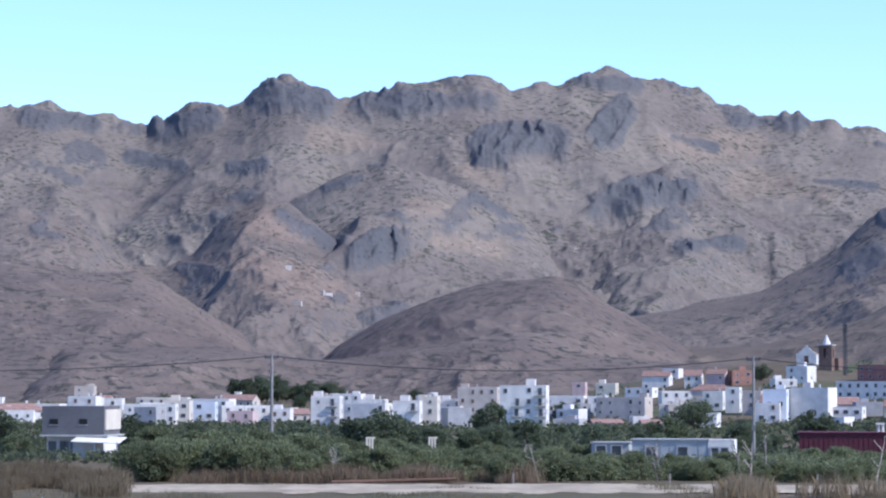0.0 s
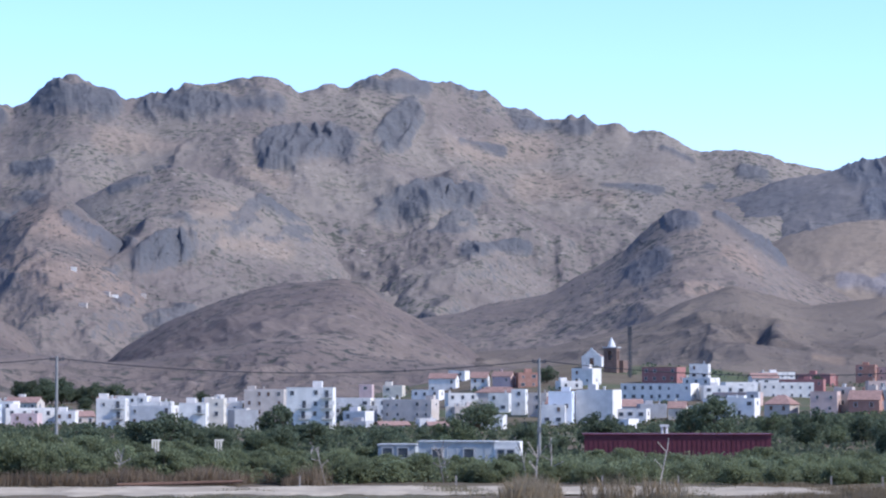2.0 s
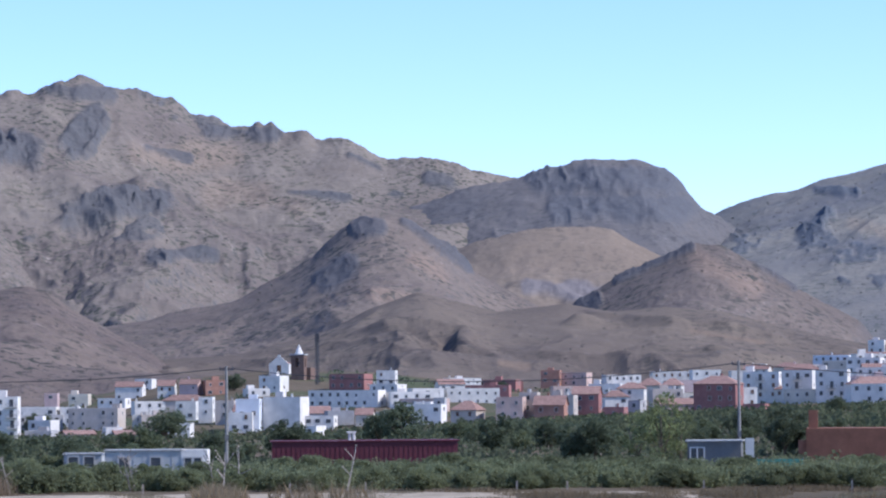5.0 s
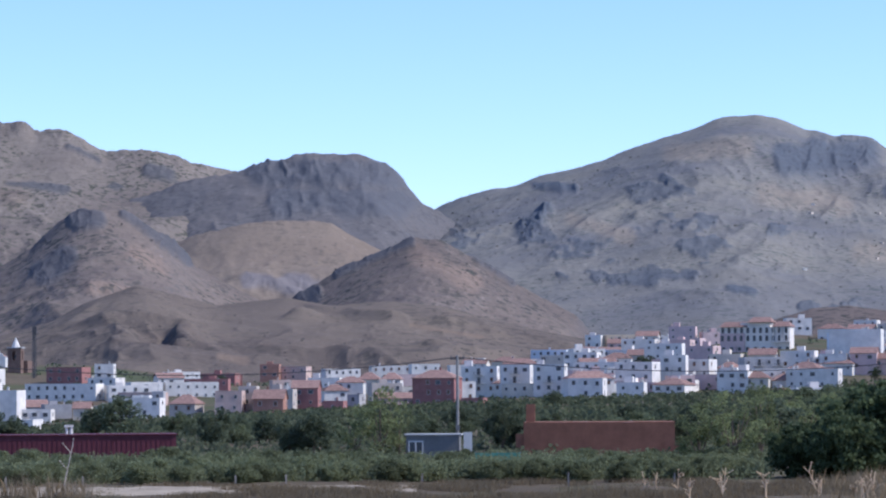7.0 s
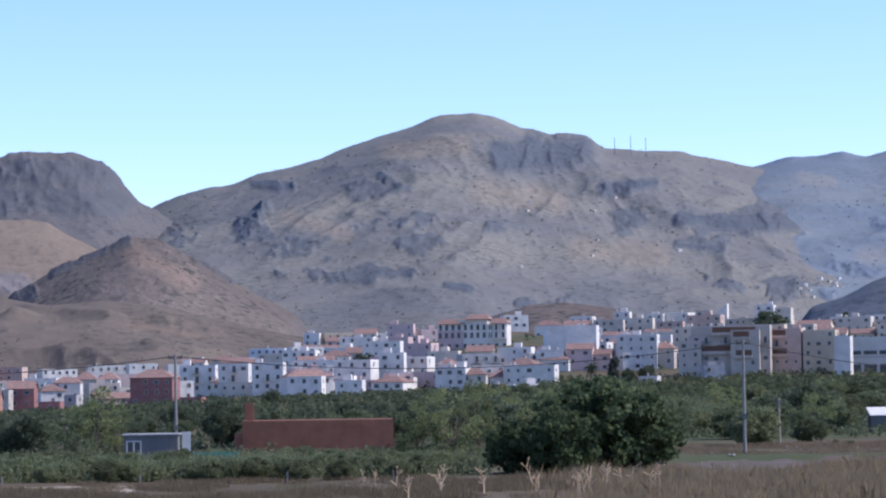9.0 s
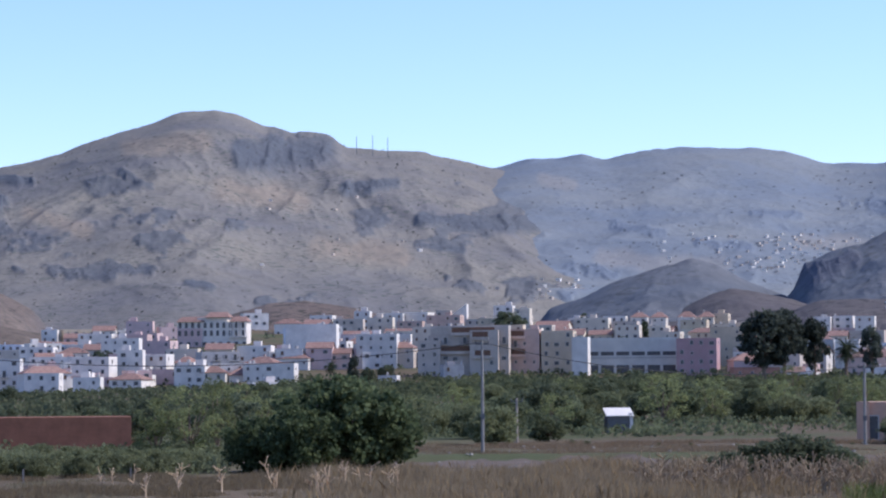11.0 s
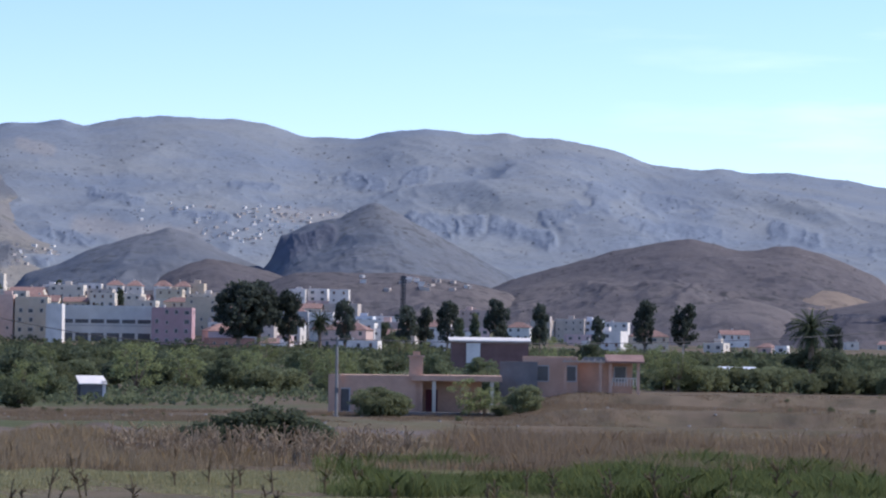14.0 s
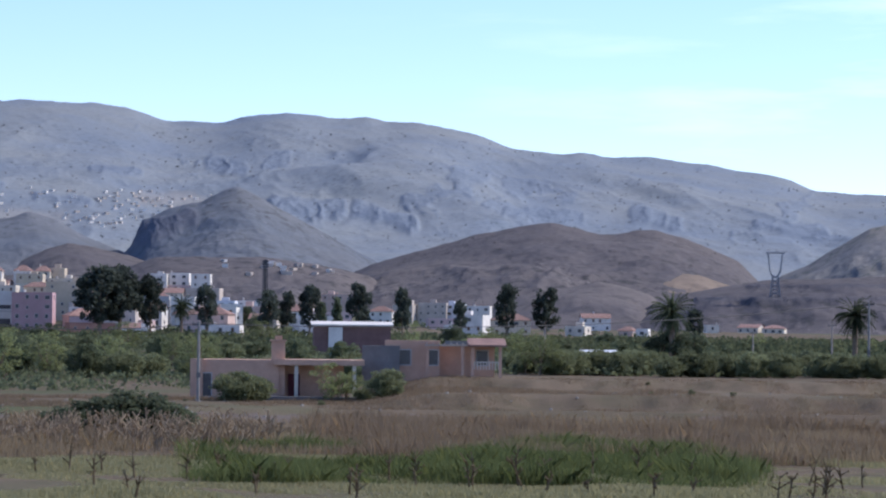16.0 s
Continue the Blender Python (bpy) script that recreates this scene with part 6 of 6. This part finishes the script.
def plant(kind, az, r, scale=1.0, turn=None, wide=1.0, rng=random.Random(9)):
    p = spot(az, r)
    t = rng.uniform(0, 6.28) if turn is None else turn
    m = Matrix.Translation((p.x, p.y, p.z - 0.05)) @ Euler((0, 0, t)).to_matrix().to_4x4() @ Matrix.Diagonal((scale * wide, scale * wide, scale, 1))
    return copy_thing(kind, m)


def tall(kind, natural, az, r, top_el, wide=1.0):
    """A tree whose top stands at an elevation angle."""
    h = 6.2 + r * tan(radians(top_el)) - spot(az, r).z
    return plant(kind, az, r, max(0.3, h / natural), None, wide)


grove = random.Random(21)
# olive rows behind the track
for k in range(210):
    az = -6.6 + 29.0 * (k + grove.uniform(-0.6, 0.6)) / 210
    r = grove.uniform(186, 226) if k % 3 else grove.uniform(184, 192)
    if az < -6.1:
        continue
    size = np.interp(az, (-6, -4, -2, 2, 7, 22), (0.9, 0.86, 0.66, 0.52, 0.44, 0.45)) * grove.uniform(0.8, 1.12)
    plant(OLIVES[k % 4], az, r, size, None, 1.3)
# darker trees between the orchard and the town
for k in range(170):
    az = grove.uniform(-10, 21)
    if -8.2 < az < -6.4:
        continue
    r = grove.uniform(470, 800)
    lowest = np.interp(az, (-10, 8, 12, 21), (-0.98, -0.92, -0.75, -0.55))
    tall(grove.choice(DARKS + GREENS[:2]), 5.2, az, r, lowest + grove.uniform(-0.15, 0.22), 1.25)
for k in range(60):
    az = grove.uniform(11, 23)
    tall(grove.choice(GREENS + DARKS[:2]), 4.6, az, grove.uniform(300, 460), grove.uniform(-0.85, -0.5) + 0.01 * (az - 11), 1.2)
# citrus groves below the eastern town
for k in range(150):
    az = grove.uniform(22.5, 35.2)
    r = grove.uniform(250, 620) if az < 29.5 else grove.uniform(330, 640)
    cap = np.interp(r, (250, 400, 640), (-0.5, -0.26, -0.02))
    if 29.6 < az < 30.9 and r < 330:
        continue
    tall(grove.choice(GREENS + GREENS + DARKS[:2] + POPLARS[:2] + OLIVES), 4.2, az, r, cap + grove.uniform(-0.2, 0.1), 1.3)
for k in range(120):
    az = grove.uniform(35, 50.5)
    r = grove.uniform(310, 760)
    if 37.2 < az < 39.2 and 480 < r < 600:
        continue
    cap = np.interp(r, (310, 480, 760), (-0.38, -0.12, 0.05)) - (0.12 if az > 43 else 0)
    tall(grove.choice(GREENS + DARKS[:1] + OLIVES + POPLARS[:1]), 4.2, az, r, cap + grove.uniform(-0.16, 0.08), 1.35)
for k in range(46):
    plant(grove.choice(OLIVES), 41.4 + 9.4 * k / 46, grove.uniform(283, 300), grove.uniform(0.6, 0.8), None, 1.3)
# single trees
for kind, nat, az, r, el, wide in (
    (DARKS[0], 5.5, -1.28, 480, -0.55, 1.25), (DARKS[1], 5.5, -0.9, 490, -0.62, 1.2), (DARKS[2], 5.5, -1.75, 485, -0.68, 1.2),
    (GREENS[0], 4.0, 4.44, 520, -0.58, 1.1), (DARKS[3], 5.5, 4.94, 780, -0.3, 1.5), (DARKS[1], 5.5, 7.33, 520, -0.5, 1.1),
    (DARKS[0], 5.5, 9.61, 500, -0.22, 1.0), (DARKS[2], 5.5, 9.2, 505, -0.4, 1.0), (GREENS[1], 4.0, 10.7, 420, -0.5, 1.0),
    (DARKS[3], 5.5, 13.43, 250, -0.5, 0.95), (DARKS[1], 5.5, 13.0, 252, -0.6, 0.9), (DARKS[0], 5.5, -6.1, 300, -0.62, 1.0),
    (DARKS[0], 5.5, -8.7, 300, -0.55, 1.1), (GREENS[2], 4.0, -8.4, 262, -0.95, 1.2), (DARKS[2], 5.5, 0.95, 600, -0.35, 0.8),
    (POPLARS[0], 6.0, 14.78, 228, 0.02, 0.85), (POPLARS[1], 6.0, 14.3, 230, -0.35, 0.8), (POPLARS[2], 6.0, 15.15, 229, -0.4, 0.7),
    (POPLARS[1], 6.0, 21.75, 215, -0.12, 1.2), (POPLARS[2], 6.0, 21.1, 216, -0.4, 1.2), (DARKS[1], 5.5, 20.9, 262, -0.4, 0.9),
    (POPLARS[0], 6.0, 22.3, 222, 0.05, 0.6), (DARKS[2], 5.5, 17.2, 262, -0.5, 0.7), (DARKS[3], 5.5, 18.2, 700, -0.12, 1.1),
    (DARKS[0], 5.5, 14.7, 720, -0.28, 1.2), (GUMS[0], 16.0, 25.0, 880, 0.42, 0.7), (GUMS[1], 16.0, 33.15, 760, 1.30, 1.05),
    (GUMS[2], 16.0, 33.55, 765, 1.36, 1.0), (GUMS[0], 16.0, 34.15, 770, 1.10, 0.75), (GUMS[1], 16.0, 35.25, 800, 0.95, 0.6),
    (GUMS[2], 16.0, 36.5, 840, 0.88, 0.7), (GUMS[0], 16.0, 36.85, 845, 0.8, 0.6), (GUMS[1], 16.0, 37.3, 850, 0.96, 0.65),
    (GUMS[2], 16.0, 38.28, 850, 1.05, 0.62), (GUMS[0], 16.0, 39.14, 850, 0.9, 0.55), (GUMS[1], 16.0, 41.22, 850, 1.02, 0.62),
    (GUMS[2], 16.0, 42.0, 850, 0.98, 0.75), (GUMS[0], 16.0, 40.3, 850, 0.66, 0.6), (GUMS[1], 16.0, 44.95, 700, 0.55, 0.7),
    (CYPRESS, 11.0, 37.55, 820, 0.62, 1.0), (CYPRESS, 11.0, 37.85, 880, 0.72, 1.0), (CYPRESS, 11.0, 29.59, 1285, 1.25, 1.5),
    (CYPRESS, 11.0, 29.83, 1285, 1.13, 1.5), (CYPRESS, 11.0, 30.8, 1240, 1.08, 1.7), (CYPRESS, 11.0, -3.6, 1290, 0.05, 2.0),
    (POPLARS[0], 6.0, 41.9, 284, 0.0, 1.5), (POPLARS[1], 6.0, 41.6, 286, 0.12, 0.9), (POPLARS[2], 6.0, 42.2, 285, -0.2, 1.3), (POPLARS[2], 6.0, 39.4, 340, 0.22, 0.6),
    (POPLARS[1], 6.0, 39.8, 338, -0.1, 0.9), (GREENS[3], 4.0, 37.0, 360, -0.15, 0.9), (GREENS[0], 4.0, 38.7, 300, -0.42, 0.7),
    (DARKS[2], 5.5, 28.1, 1240, 1.28, 1.2), (DARKS[0], 5.5, 20.0, 1120, 0.55, 1.6), (DARKS[1], 5.5, 19.6, 1120, 0.42, 1.5),
    (POPLARS[0], 6.0, 34.6, 420, -0.02, 0.9), (DARKS[3], 5.5, -2.2, 1290, 0.06, 1.4), (DARKS[1], 5.5, 6.3, 1150, 0.42, 1.2),
):
    tall(kind, nat, az, r, el, wide)
for az, r, s in ((24.75, 192, 1.08), (23.15, 190, 0.62), (25.3, 193, 0.86), (23.95, 189, 0.76)):
    plant(FIG, az, r, s)
for az, r, el in ((44.5, 400, 0.84), (48.1, 420, 0.78), (34.76, 840, 0.7), (24.55, 900, 0.34)):
    h = 6.2 + r * tan(radians(el)) - spot(az, r).z
    plant(PALM, az, r, h / 8.2, None, 1.0)
plant(DARKS[2], 44.35, 402, 0.85, None, 1.0)
plant(DARKS[1], 44.62, 401, 0.95, None, 0.85)
plant(DARKS[3], 44.95, 405, 0.8, None, 1.0)
plant(OLIVES[1], 35.9, 248, 0.8, None, 1.5)
plant(OLIVES[2], 36.2, 249, 0.72, None, 1.4)
plant(OLIVES[0], 38.85, 250, 0.75, None, 1.3)
plant(OLIVES[3], 38.4, 252, 0.35, None, 1.3)
for az, r, s in ((33.0, 172, 1.0), (33.6, 173, 1.25), (34.1, 174, 1.2), (34.6, 173, 0.9), (32.4, 170, 0.8)):
    plant(DARKS[int(az * 10) % 4], az, r, 0.37 * s, None, 1.7)
for k in range(20):
    az = grove.uniform(24, 50)
    plant(SHRUBS[k % 2], az, grove.uniform(230, 262), grove.uniform(0.2, 0.42))
# trees in the lanes of the town
for k in range(46):
    az = grove.uniform(-8, 40)
    plant(grove.choice(DARKS + GREENS[:1]), az, grove.uniform(890, 1200), grove.uniform(0.7, 1.3))
for k in range(16):
    tall(grove.choice(DARKS), 5.5, -4.1 + 1.6 * k / 16, grove.uniform(1262, 1300), grove.uniform(-0.12, 0.2), 0.9)
tall(POPLARS[2], 6.0, 37.75, 252.5, -0.62, 1.5)
tall(POPLARS[0], 6.0, 38.05, 253, -0.75, 1.5)


# ---- undergrowth, grasses, weeds and stones ----
def undergrowth(name, count, az, r, size, height, material, label, seed, cut=-0.4):
    """Scrub that covers the ground between the trees."""
    rng = np.random.RandomState(seed)
    a = rng.uniform(az[0], az[1], count)
    d = rng.uniform(r[0], r[1], count)
    x, y = d * np.sin(np.radians(a)), d * np.cos(np.radians(a))
    keep = fractal(x / 30, y / 30, seed, 4) > cut
    x, y = x[keep], y[keep]
    per = 7
    n = len(x) * per
    x, y = np.repeat(x, per) + rng.normal(size=n) * size * 0.8, np.repeat(y, per) + rng.normal(size=n) * size * 0.8
    z = ground_height(np.degrees(np.arctan2(x, y)), np.hypot(x, y)) + rng.uniform(0.05, 1, n) * np.repeat(rng.uniform(0.4, 1, len(keep[keep])), per) * height
    ob = new(name, cards(name, np.stack([x, y, z], 1), size * rng.uniform(0.5, 1.2, n), material, rng, 1.4, 0.4))
    return tagged(ob, label, "scrub", kind="stuff")


undergrowth("olive_thicket", 26000, (-6.2, 22.5), (185, 226), 0.13, 1.3, OLIVE, "feathery grey-green olive shoots between the orchard trees", 50, -1.2)
undergrowth("orchard_undergrowth", 9000, (-10.5, 23), (226, 470), 0.4, 0.9, leaf_mat("dusky_orchard_scrub", (0.07, 0.08, 0.05), (0.12, 0.13, 0.075)), "grey-green scrub between the orchard trees", 51)
undergrowth("town_edge_scrub", 9000, (-10.5, 24), (440, 900), 0.8, 2.0, leaf_mat("dull_green_scrub", (0.07, 0.085, 0.05), (0.13, 0.14, 0.08)), "dull green scrub below the town", 52)
undergrowth("grove_undergrowth", 18000, (24, 51), (284, 640), 0.36, 1.2, GREEN_LEAF, "green undergrowth in the groves", 53)
undergrowth("far_grove_scrub", 8000, (22, 51), (600, 930), 0.9, 2.4, leaf_mat("dull_grove_scrub", (0.065, 0.08, 0.045), (0.12, 0.13, 0.07)), "dull green scrub at the edge of town", 54)
undergrowth("town_garden_scrub", 2500, (-10, 45), (900, 1280), 1.0, 2.2, DARK_LEAF, "dark garden shrubs between the houses", 55, 0.25)


def on_slope(name, az, el):
    """The first place on a named slope seen at an elevation angle, or nothing."""
    azs, R, Z = SLOPES[name]
    i = int(np.argmin(np.abs(azs - az)))
    seen = np.degrees(np.arctan2(Z[:, i] - EYE.z, R[:, i]))
    hit = np.nonzero(seen >= el)[0]
    if len(hit) == 0 or hit[0] == 0 or abs(azs[i] - az) > 0.1:
        return None
    r = float(R[hit[0], i])
    return Vector((r * sin(radians(az)), r * cos(radians(az)), float(Z[hit[0], i])))


def mountain_scrub():
    rng = np.random.RandomState(66)
    pts, sizes = [], []
    for name, az0, az1, e0, e1, count in (
        ("mountain_range_west", -9, 12, 2.5, 5.6, 1300), ("spur_west", -9, -0.5, 1.4, 3.6, 1300), ("ridge_spur", -3, 3, 1.6, 4.0, 700), ("dome_crag", 2, 7, 1.8, 4.0, 500),
        ("crag_hill", 3, 13, 0.9, 3.3, 900), ("ledge_hill", 13, 18.5, 0.9, 2.6, 350), ("foothills", 1, 19, 0.1, 1.5, 500), ("hill_west", -9, -4, 0.2, 2.2, 500),
        ("dark_hill", -2, 4.6, 0.5, 2.0, 250), ("low_hill", -8, 6, -0.1, 0.8, 700), ("mountain_range_east", 16, 29, 1.0, 4.8, 1400), ("mountain_range_far", 28, 49, 1.6, 4.0, 1300), ("twin_hill", 38, 46, 0.5, 1.9, 150)):
        for k in range(count):
            p = on_slope(name, rng.uniform(az0, az1), rng.uniform(e0, e1))
            if p is None:
                continue
            s = p.length * 0.00030 * rng.uniform(0.5, 1.5)
            for i in range(4):
                pts.append((p.x + rng.normal() * s * 0.6, p.y + rng.normal() * s * 0.6, p.z + s * rng.uniform(0.1, 0.8)))
                sizes.append(s * rng.uniform(0.7, 1.3))
    ob = new("mountain_scrub", cards("mountain_scrub", np.array(pts), np.array(sizes), leaf_mat("grey_mountain_scrub", (0.085, 0.088, 0.085), (0.125, 0.125, 0.12)), rng, 1.2))
    tagged(ob, "sparse grey-green scrub dotted over the mountainsides", "scrub", kind="stuff")


mountain_scrub()


def hillside_village(name, slope, az, el, count, label, seed, size=(5, 9)):
    rng = random.Random(seed)
    s = Shape()
    for k in range(count):
        p = on_slope(slope, rng.gauss((az[0] + az[1]) / 2, (az[1] - az[0]) / 4), rng.uniform(*el))
        if p is None:
            continue
        w, d, h = rng.uniform(*size), rng.uniform(4, 6), rng.uniform(0.3, 0.5) * size[1]
        q = rng.uniform(-0.6, 0.6)
        n = len(s.v)
        s.box(-w / 2, w / 2, -d / 2, d / 2, -3, h, 0 if rng.random() < 0.45 else 1)
        turn = Euler((0, 0, q - radians(az[0]))).to_matrix()
        for i in range(n, len(s.v)):
            s.v[i] = tuple(p + turn @ Vector(s.v[i]))
    return tagged(new(name, s.mesh(name, WALLS["w"][1], WALLS["b"][1])), label, "village", kind="stuff")


hillside_village("hillside_village", "mountain_range_far", (31.6, 35.2), (2.0, 2.75), 110, "small white village scattered over the far slope", 1, (3, 6))
hillside_village("upper_hamlet", "mountain_range_east", (28.6, 31.0), (1.5, 1.9), 60, "distant white hamlet at the mountain foot", 2, (3, 6))
hillside_village("valley_hamlet", "front_ridge", (35.6, 38.2), (1.1, 1.4), 24, "distant pale hamlet on a low ridge", 3, (2, 4.5))
hillside_village("farm_buildings", "spur_west", (-3.2, 0.2), (1.5, 2.4), 14, "few white farm buildings in the valley", 4, (4, 8))
hillside_village("slope_farms", "mountain_range_east", (22.0, 28.5), (2.2, 3.6), 10, "few pale farm buildings on the slope", 5, (3, 5))


def blades(name, count, az, r, height, material, label, seed, clump=0.35, width=0.03, lean=0.22, cut=-0.2, thick=None):
    """Upright narrow leaves in tufts; az and r are ranges on the ground, cut thins them to patches."""
    rng = np.random.RandomState(seed)
    a = rng.uniform(az[0], az[1], count)
    d = np.sqrt(rng.uniform(r[0] ** 2, r[1] ** 2, count))
    x, y = d * np.sin(np.radians(a)), d * np.cos(np.radians(a))
    patch = fractal(x / 4, y / 9, seed, 4)
    edge = np.minimum((a - az[0]), (az[1] - a)) / max(0.1, 0.12 * (az[1] - az[0]))
    keep = (patch > cut) & (rng.uniform(size=count) < np.clip(edge, 0.03, 1))
    x, y, patch = x[keep], y[keep], patch[keep]
    per = 5
    x, y, patch = np.repeat(x, per), np.repeat(y, per), np.repeat(patch, per)
    n = len(x)
    x, y = x + rng.normal(size=n) * clump * 0.4, y + rng.normal(size=n) * clump * 0.4
    z = ground_height(np.degrees(np.arctan2(x, y)), np.hypot(x, y)) - 0.05
    h = rng.uniform(height[0], height[1], n) * (0.7 + 0.7 * np.clip(patch, -0.6, 1))
    w = width * rng.uniform(0.6, 1.5, n)
    t = rng.uniform(0, pi, n)
    lx, ly = rng.normal(size=n) * lean * h, rng.normal(size=n) * lean * h
    base = np.stack([x, y, z], 1)
    across = np.stack([np.cos(t) * w, np.sin(t) * w, 0 * t], 1)
    mid = base + np.stack([lx * 0.3, ly * 0.3, h * 0.6], 1)
    tip = base + np.stack([lx, ly, h], 1)
    p = np.stack([base - across, base + across, mid + across * 0.8, tip, mid - across * 0.8], 1)
    me = bpy.data.meshes.new(name)
    me.vertices.add(5 * n)
    me.vertices.foreach_set("co", p.astype(np.float32).ravel())
    me.loops.add(5 * n)
    me.loops.foreach_set("vertex_index", np.arange(5 * n, dtype=np.int32))
    me.polygons.add(n)
    me.polygons.foreach_set("loop_start", np.arange(0, 5 * n, 5, dtype=np.int32))
    me.materials.append(material)
    me.update(calc_edges=True)
    return tagged(new(name, me), label, "grass", kind="stuff")


BROWN_WEED = leaf_mat("brown_dry_weed", (0.205, 0.155, 0.095), (0.31, 0.245, 0.16), 0.9)
RUST_WEED = leaf_mat("rust_brown_weed", (0.165, 0.122, 0.082), (0.25, 0.19, 0.127), 0.9)
STRAW = leaf_mat("pale_straw_grass", (0.22, 0.19, 0.12), (0.33, 0.28, 0.18), 0.9)
GREEN_GRASS = leaf_mat("green_grass_blades", (0.105, 0.132, 0.048), (0.175, 0.2, 0.08), 0.8)
YELLOW_GRASS = leaf_mat("yellow_green_grass", (0.25, 0.235, 0.115), (0.37, 0.34, 0.19), 0.9)
THISTLE = leaf_mat("pale_thistle_stalk", (0.46, 0.36, 0.25), (0.62, 0.5, 0.36), 0.9)

blades("dry_weeds", 20400, (-10.5, -6.2), (160, 188), (0.4, 1.3), BROWN_WEED, "tall dry brown weeds beside the track", 1, 0.5, 0.012)
blades("rust_weeds", 6630, (-5.5, 2.0), (181.5, 189), (0.4, 1.3), RUST_WEED, "rust-brown dry thicket at the orchard edge", 2, 0.5, 0.012)
blades("straw_grass", 22950, (-9, 24), (150, 178), (0.1, 0.3), STRAW, "short pale straw grass on the verge", 3, 0.5, 0.012, cut=0.1)
blades("verge_weeds", 30600, (10, 26), (150, 185), (0.15, 0.5), BROWN_WEED, "brown dry grass along the bank", 4, 0.45, 0.012, cut=0.0)
blades("reed_tufts", 2295, (4.8, 9.2), (150, 162), (0.7, 1.5), BROWN_WEED, "tall dry brown reeds", 5, 0.3, 0.012, cut=0.15)
blades("field_weeds", 40800, (23, 51), (140, 196), (0.3, 0.95), BROWN_WEED, "brown dry weeds in the fallow field", 6, 0.5, 0.012, cut=-0.15)
blades("red_weeds", 40800, (37, 51), (138, 190), (0.3, 1.2), RUST_WEED, "reddish-brown dry dock weeds", 7, 0.45, 0.012, cut=0.0)
blades("green_grass", 22950, (34.7, 46.5), (118, 150), (0.4, 1.0), GREEN_GRASS, "patch of tall fresh green grass", 8, 0.5, 0.012, 0.4, cut=-0.8)
blades("yellow_grass", 90000, (20, 51), (98, 142), (0.12, 0.35), YELLOW_GRASS, "short yellow-green grass in the foreground", 9, 0.5, 0.018, cut=-0.9)
blades("bank_grass", 35700, (23, 51), (229, 262), (0.12, 0.4), RUST_WEED, "sparse dry grass on the bank", 10, 0.6, 0.012, cut=-0.3)


def stalks(name, count, az, r, height, material, label, seed):
    """Dry thistles: forked bare stems."""
    rng = random.Random(seed)
    s = Shape()
    for _ in range(count):
        p = spot(rng.uniform(*az), rng.uniform(*r))
        h = rng.uniform(*height)
        lean = Vector((rng.gauss(0, 0.18), rng.gauss(0, 0.18), 1)) * h
        s.tube(p, p + lean, 0.055, 0.026, 4)
        for k in range(rng.randint(4, 8)):
            q = p + lean * rng.uniform(0.3, 0.95)
            d = Vector((rng.gauss(0, 0.6), rng.gauss(0, 0.6), rng.uniform(0.4, 1))).normalized() * h * rng.uniform(0.2, 0.42)
            s.tube(q, q + d, 0.036, 0.02, 3)
            s.tube(q + d, q + d * 1.1, 0.05, 0.045, 4)
    return tagged(new(name, s.mesh(name, material)), label, "weeds", kind="stuff")


stalks("thistles", 260, (30.6, 36.6), (148, 166), (0.9, 1.7), THISTLE, "pale dry forked thistle stalks", 11)
stalks("dark_stalks", 60, (28, 51), (104, 128), (0.6, 1.3), BROWN_WEED, "dark dry weed stems in the foreground", 12)
stalks("verge_stalks", 26, (20, 26), (150, 165), (0.8, 1.5), THISTLE, "dry pale weed stalks near the fig tree", 13)
stalks("bare_saplings", 10, (-4.5, 9), (184, 190), (1.8, 2.9), WOOD, "bare pale saplings among the olives", 15)


def stones():
    rng = random.Random(31)
    s = Shape()
    for k in range(280):
        az = rng.uniform(23, 51)
        p = spot(az, rng.uniform(196, 250))
        a = rng.uniform(0.06, 0.2)
        ring = [Vector((a * rng.uniform(0.7, 1.2) * cos(i * pi / 3), a * rng.uniform(0.7, 1.2) * sin(i * pi / 3), 0)) for i in range(6)]
        s.add([p + v for v in ring] + [p + v * 0.6 + Vector((0, 0, a * 0.8)) for v in ring], [(i, (i + 1) % 6, 6 + (i + 1) % 6, 6 + i) for i in range(6)] + [(6, 7, 8, 9, 10, 11)])
    return tagged(new("stones", s.mesh("stones", plain_mat("pale_field_stone", (0.30, 0.275, 0.24), 0.95, 0.2, 2.0))), "loose pale stones on the gravel track", "stones", kind="stuff")


stones()
for kind in OLIVES + DARKS + GREENS + POPLARS + GUMS + [FIG, CYPRESS, PALM] + SHRUBS:
    for o in (*kind.children_recursive, kind):
        bpy.data.objects.remove(o)
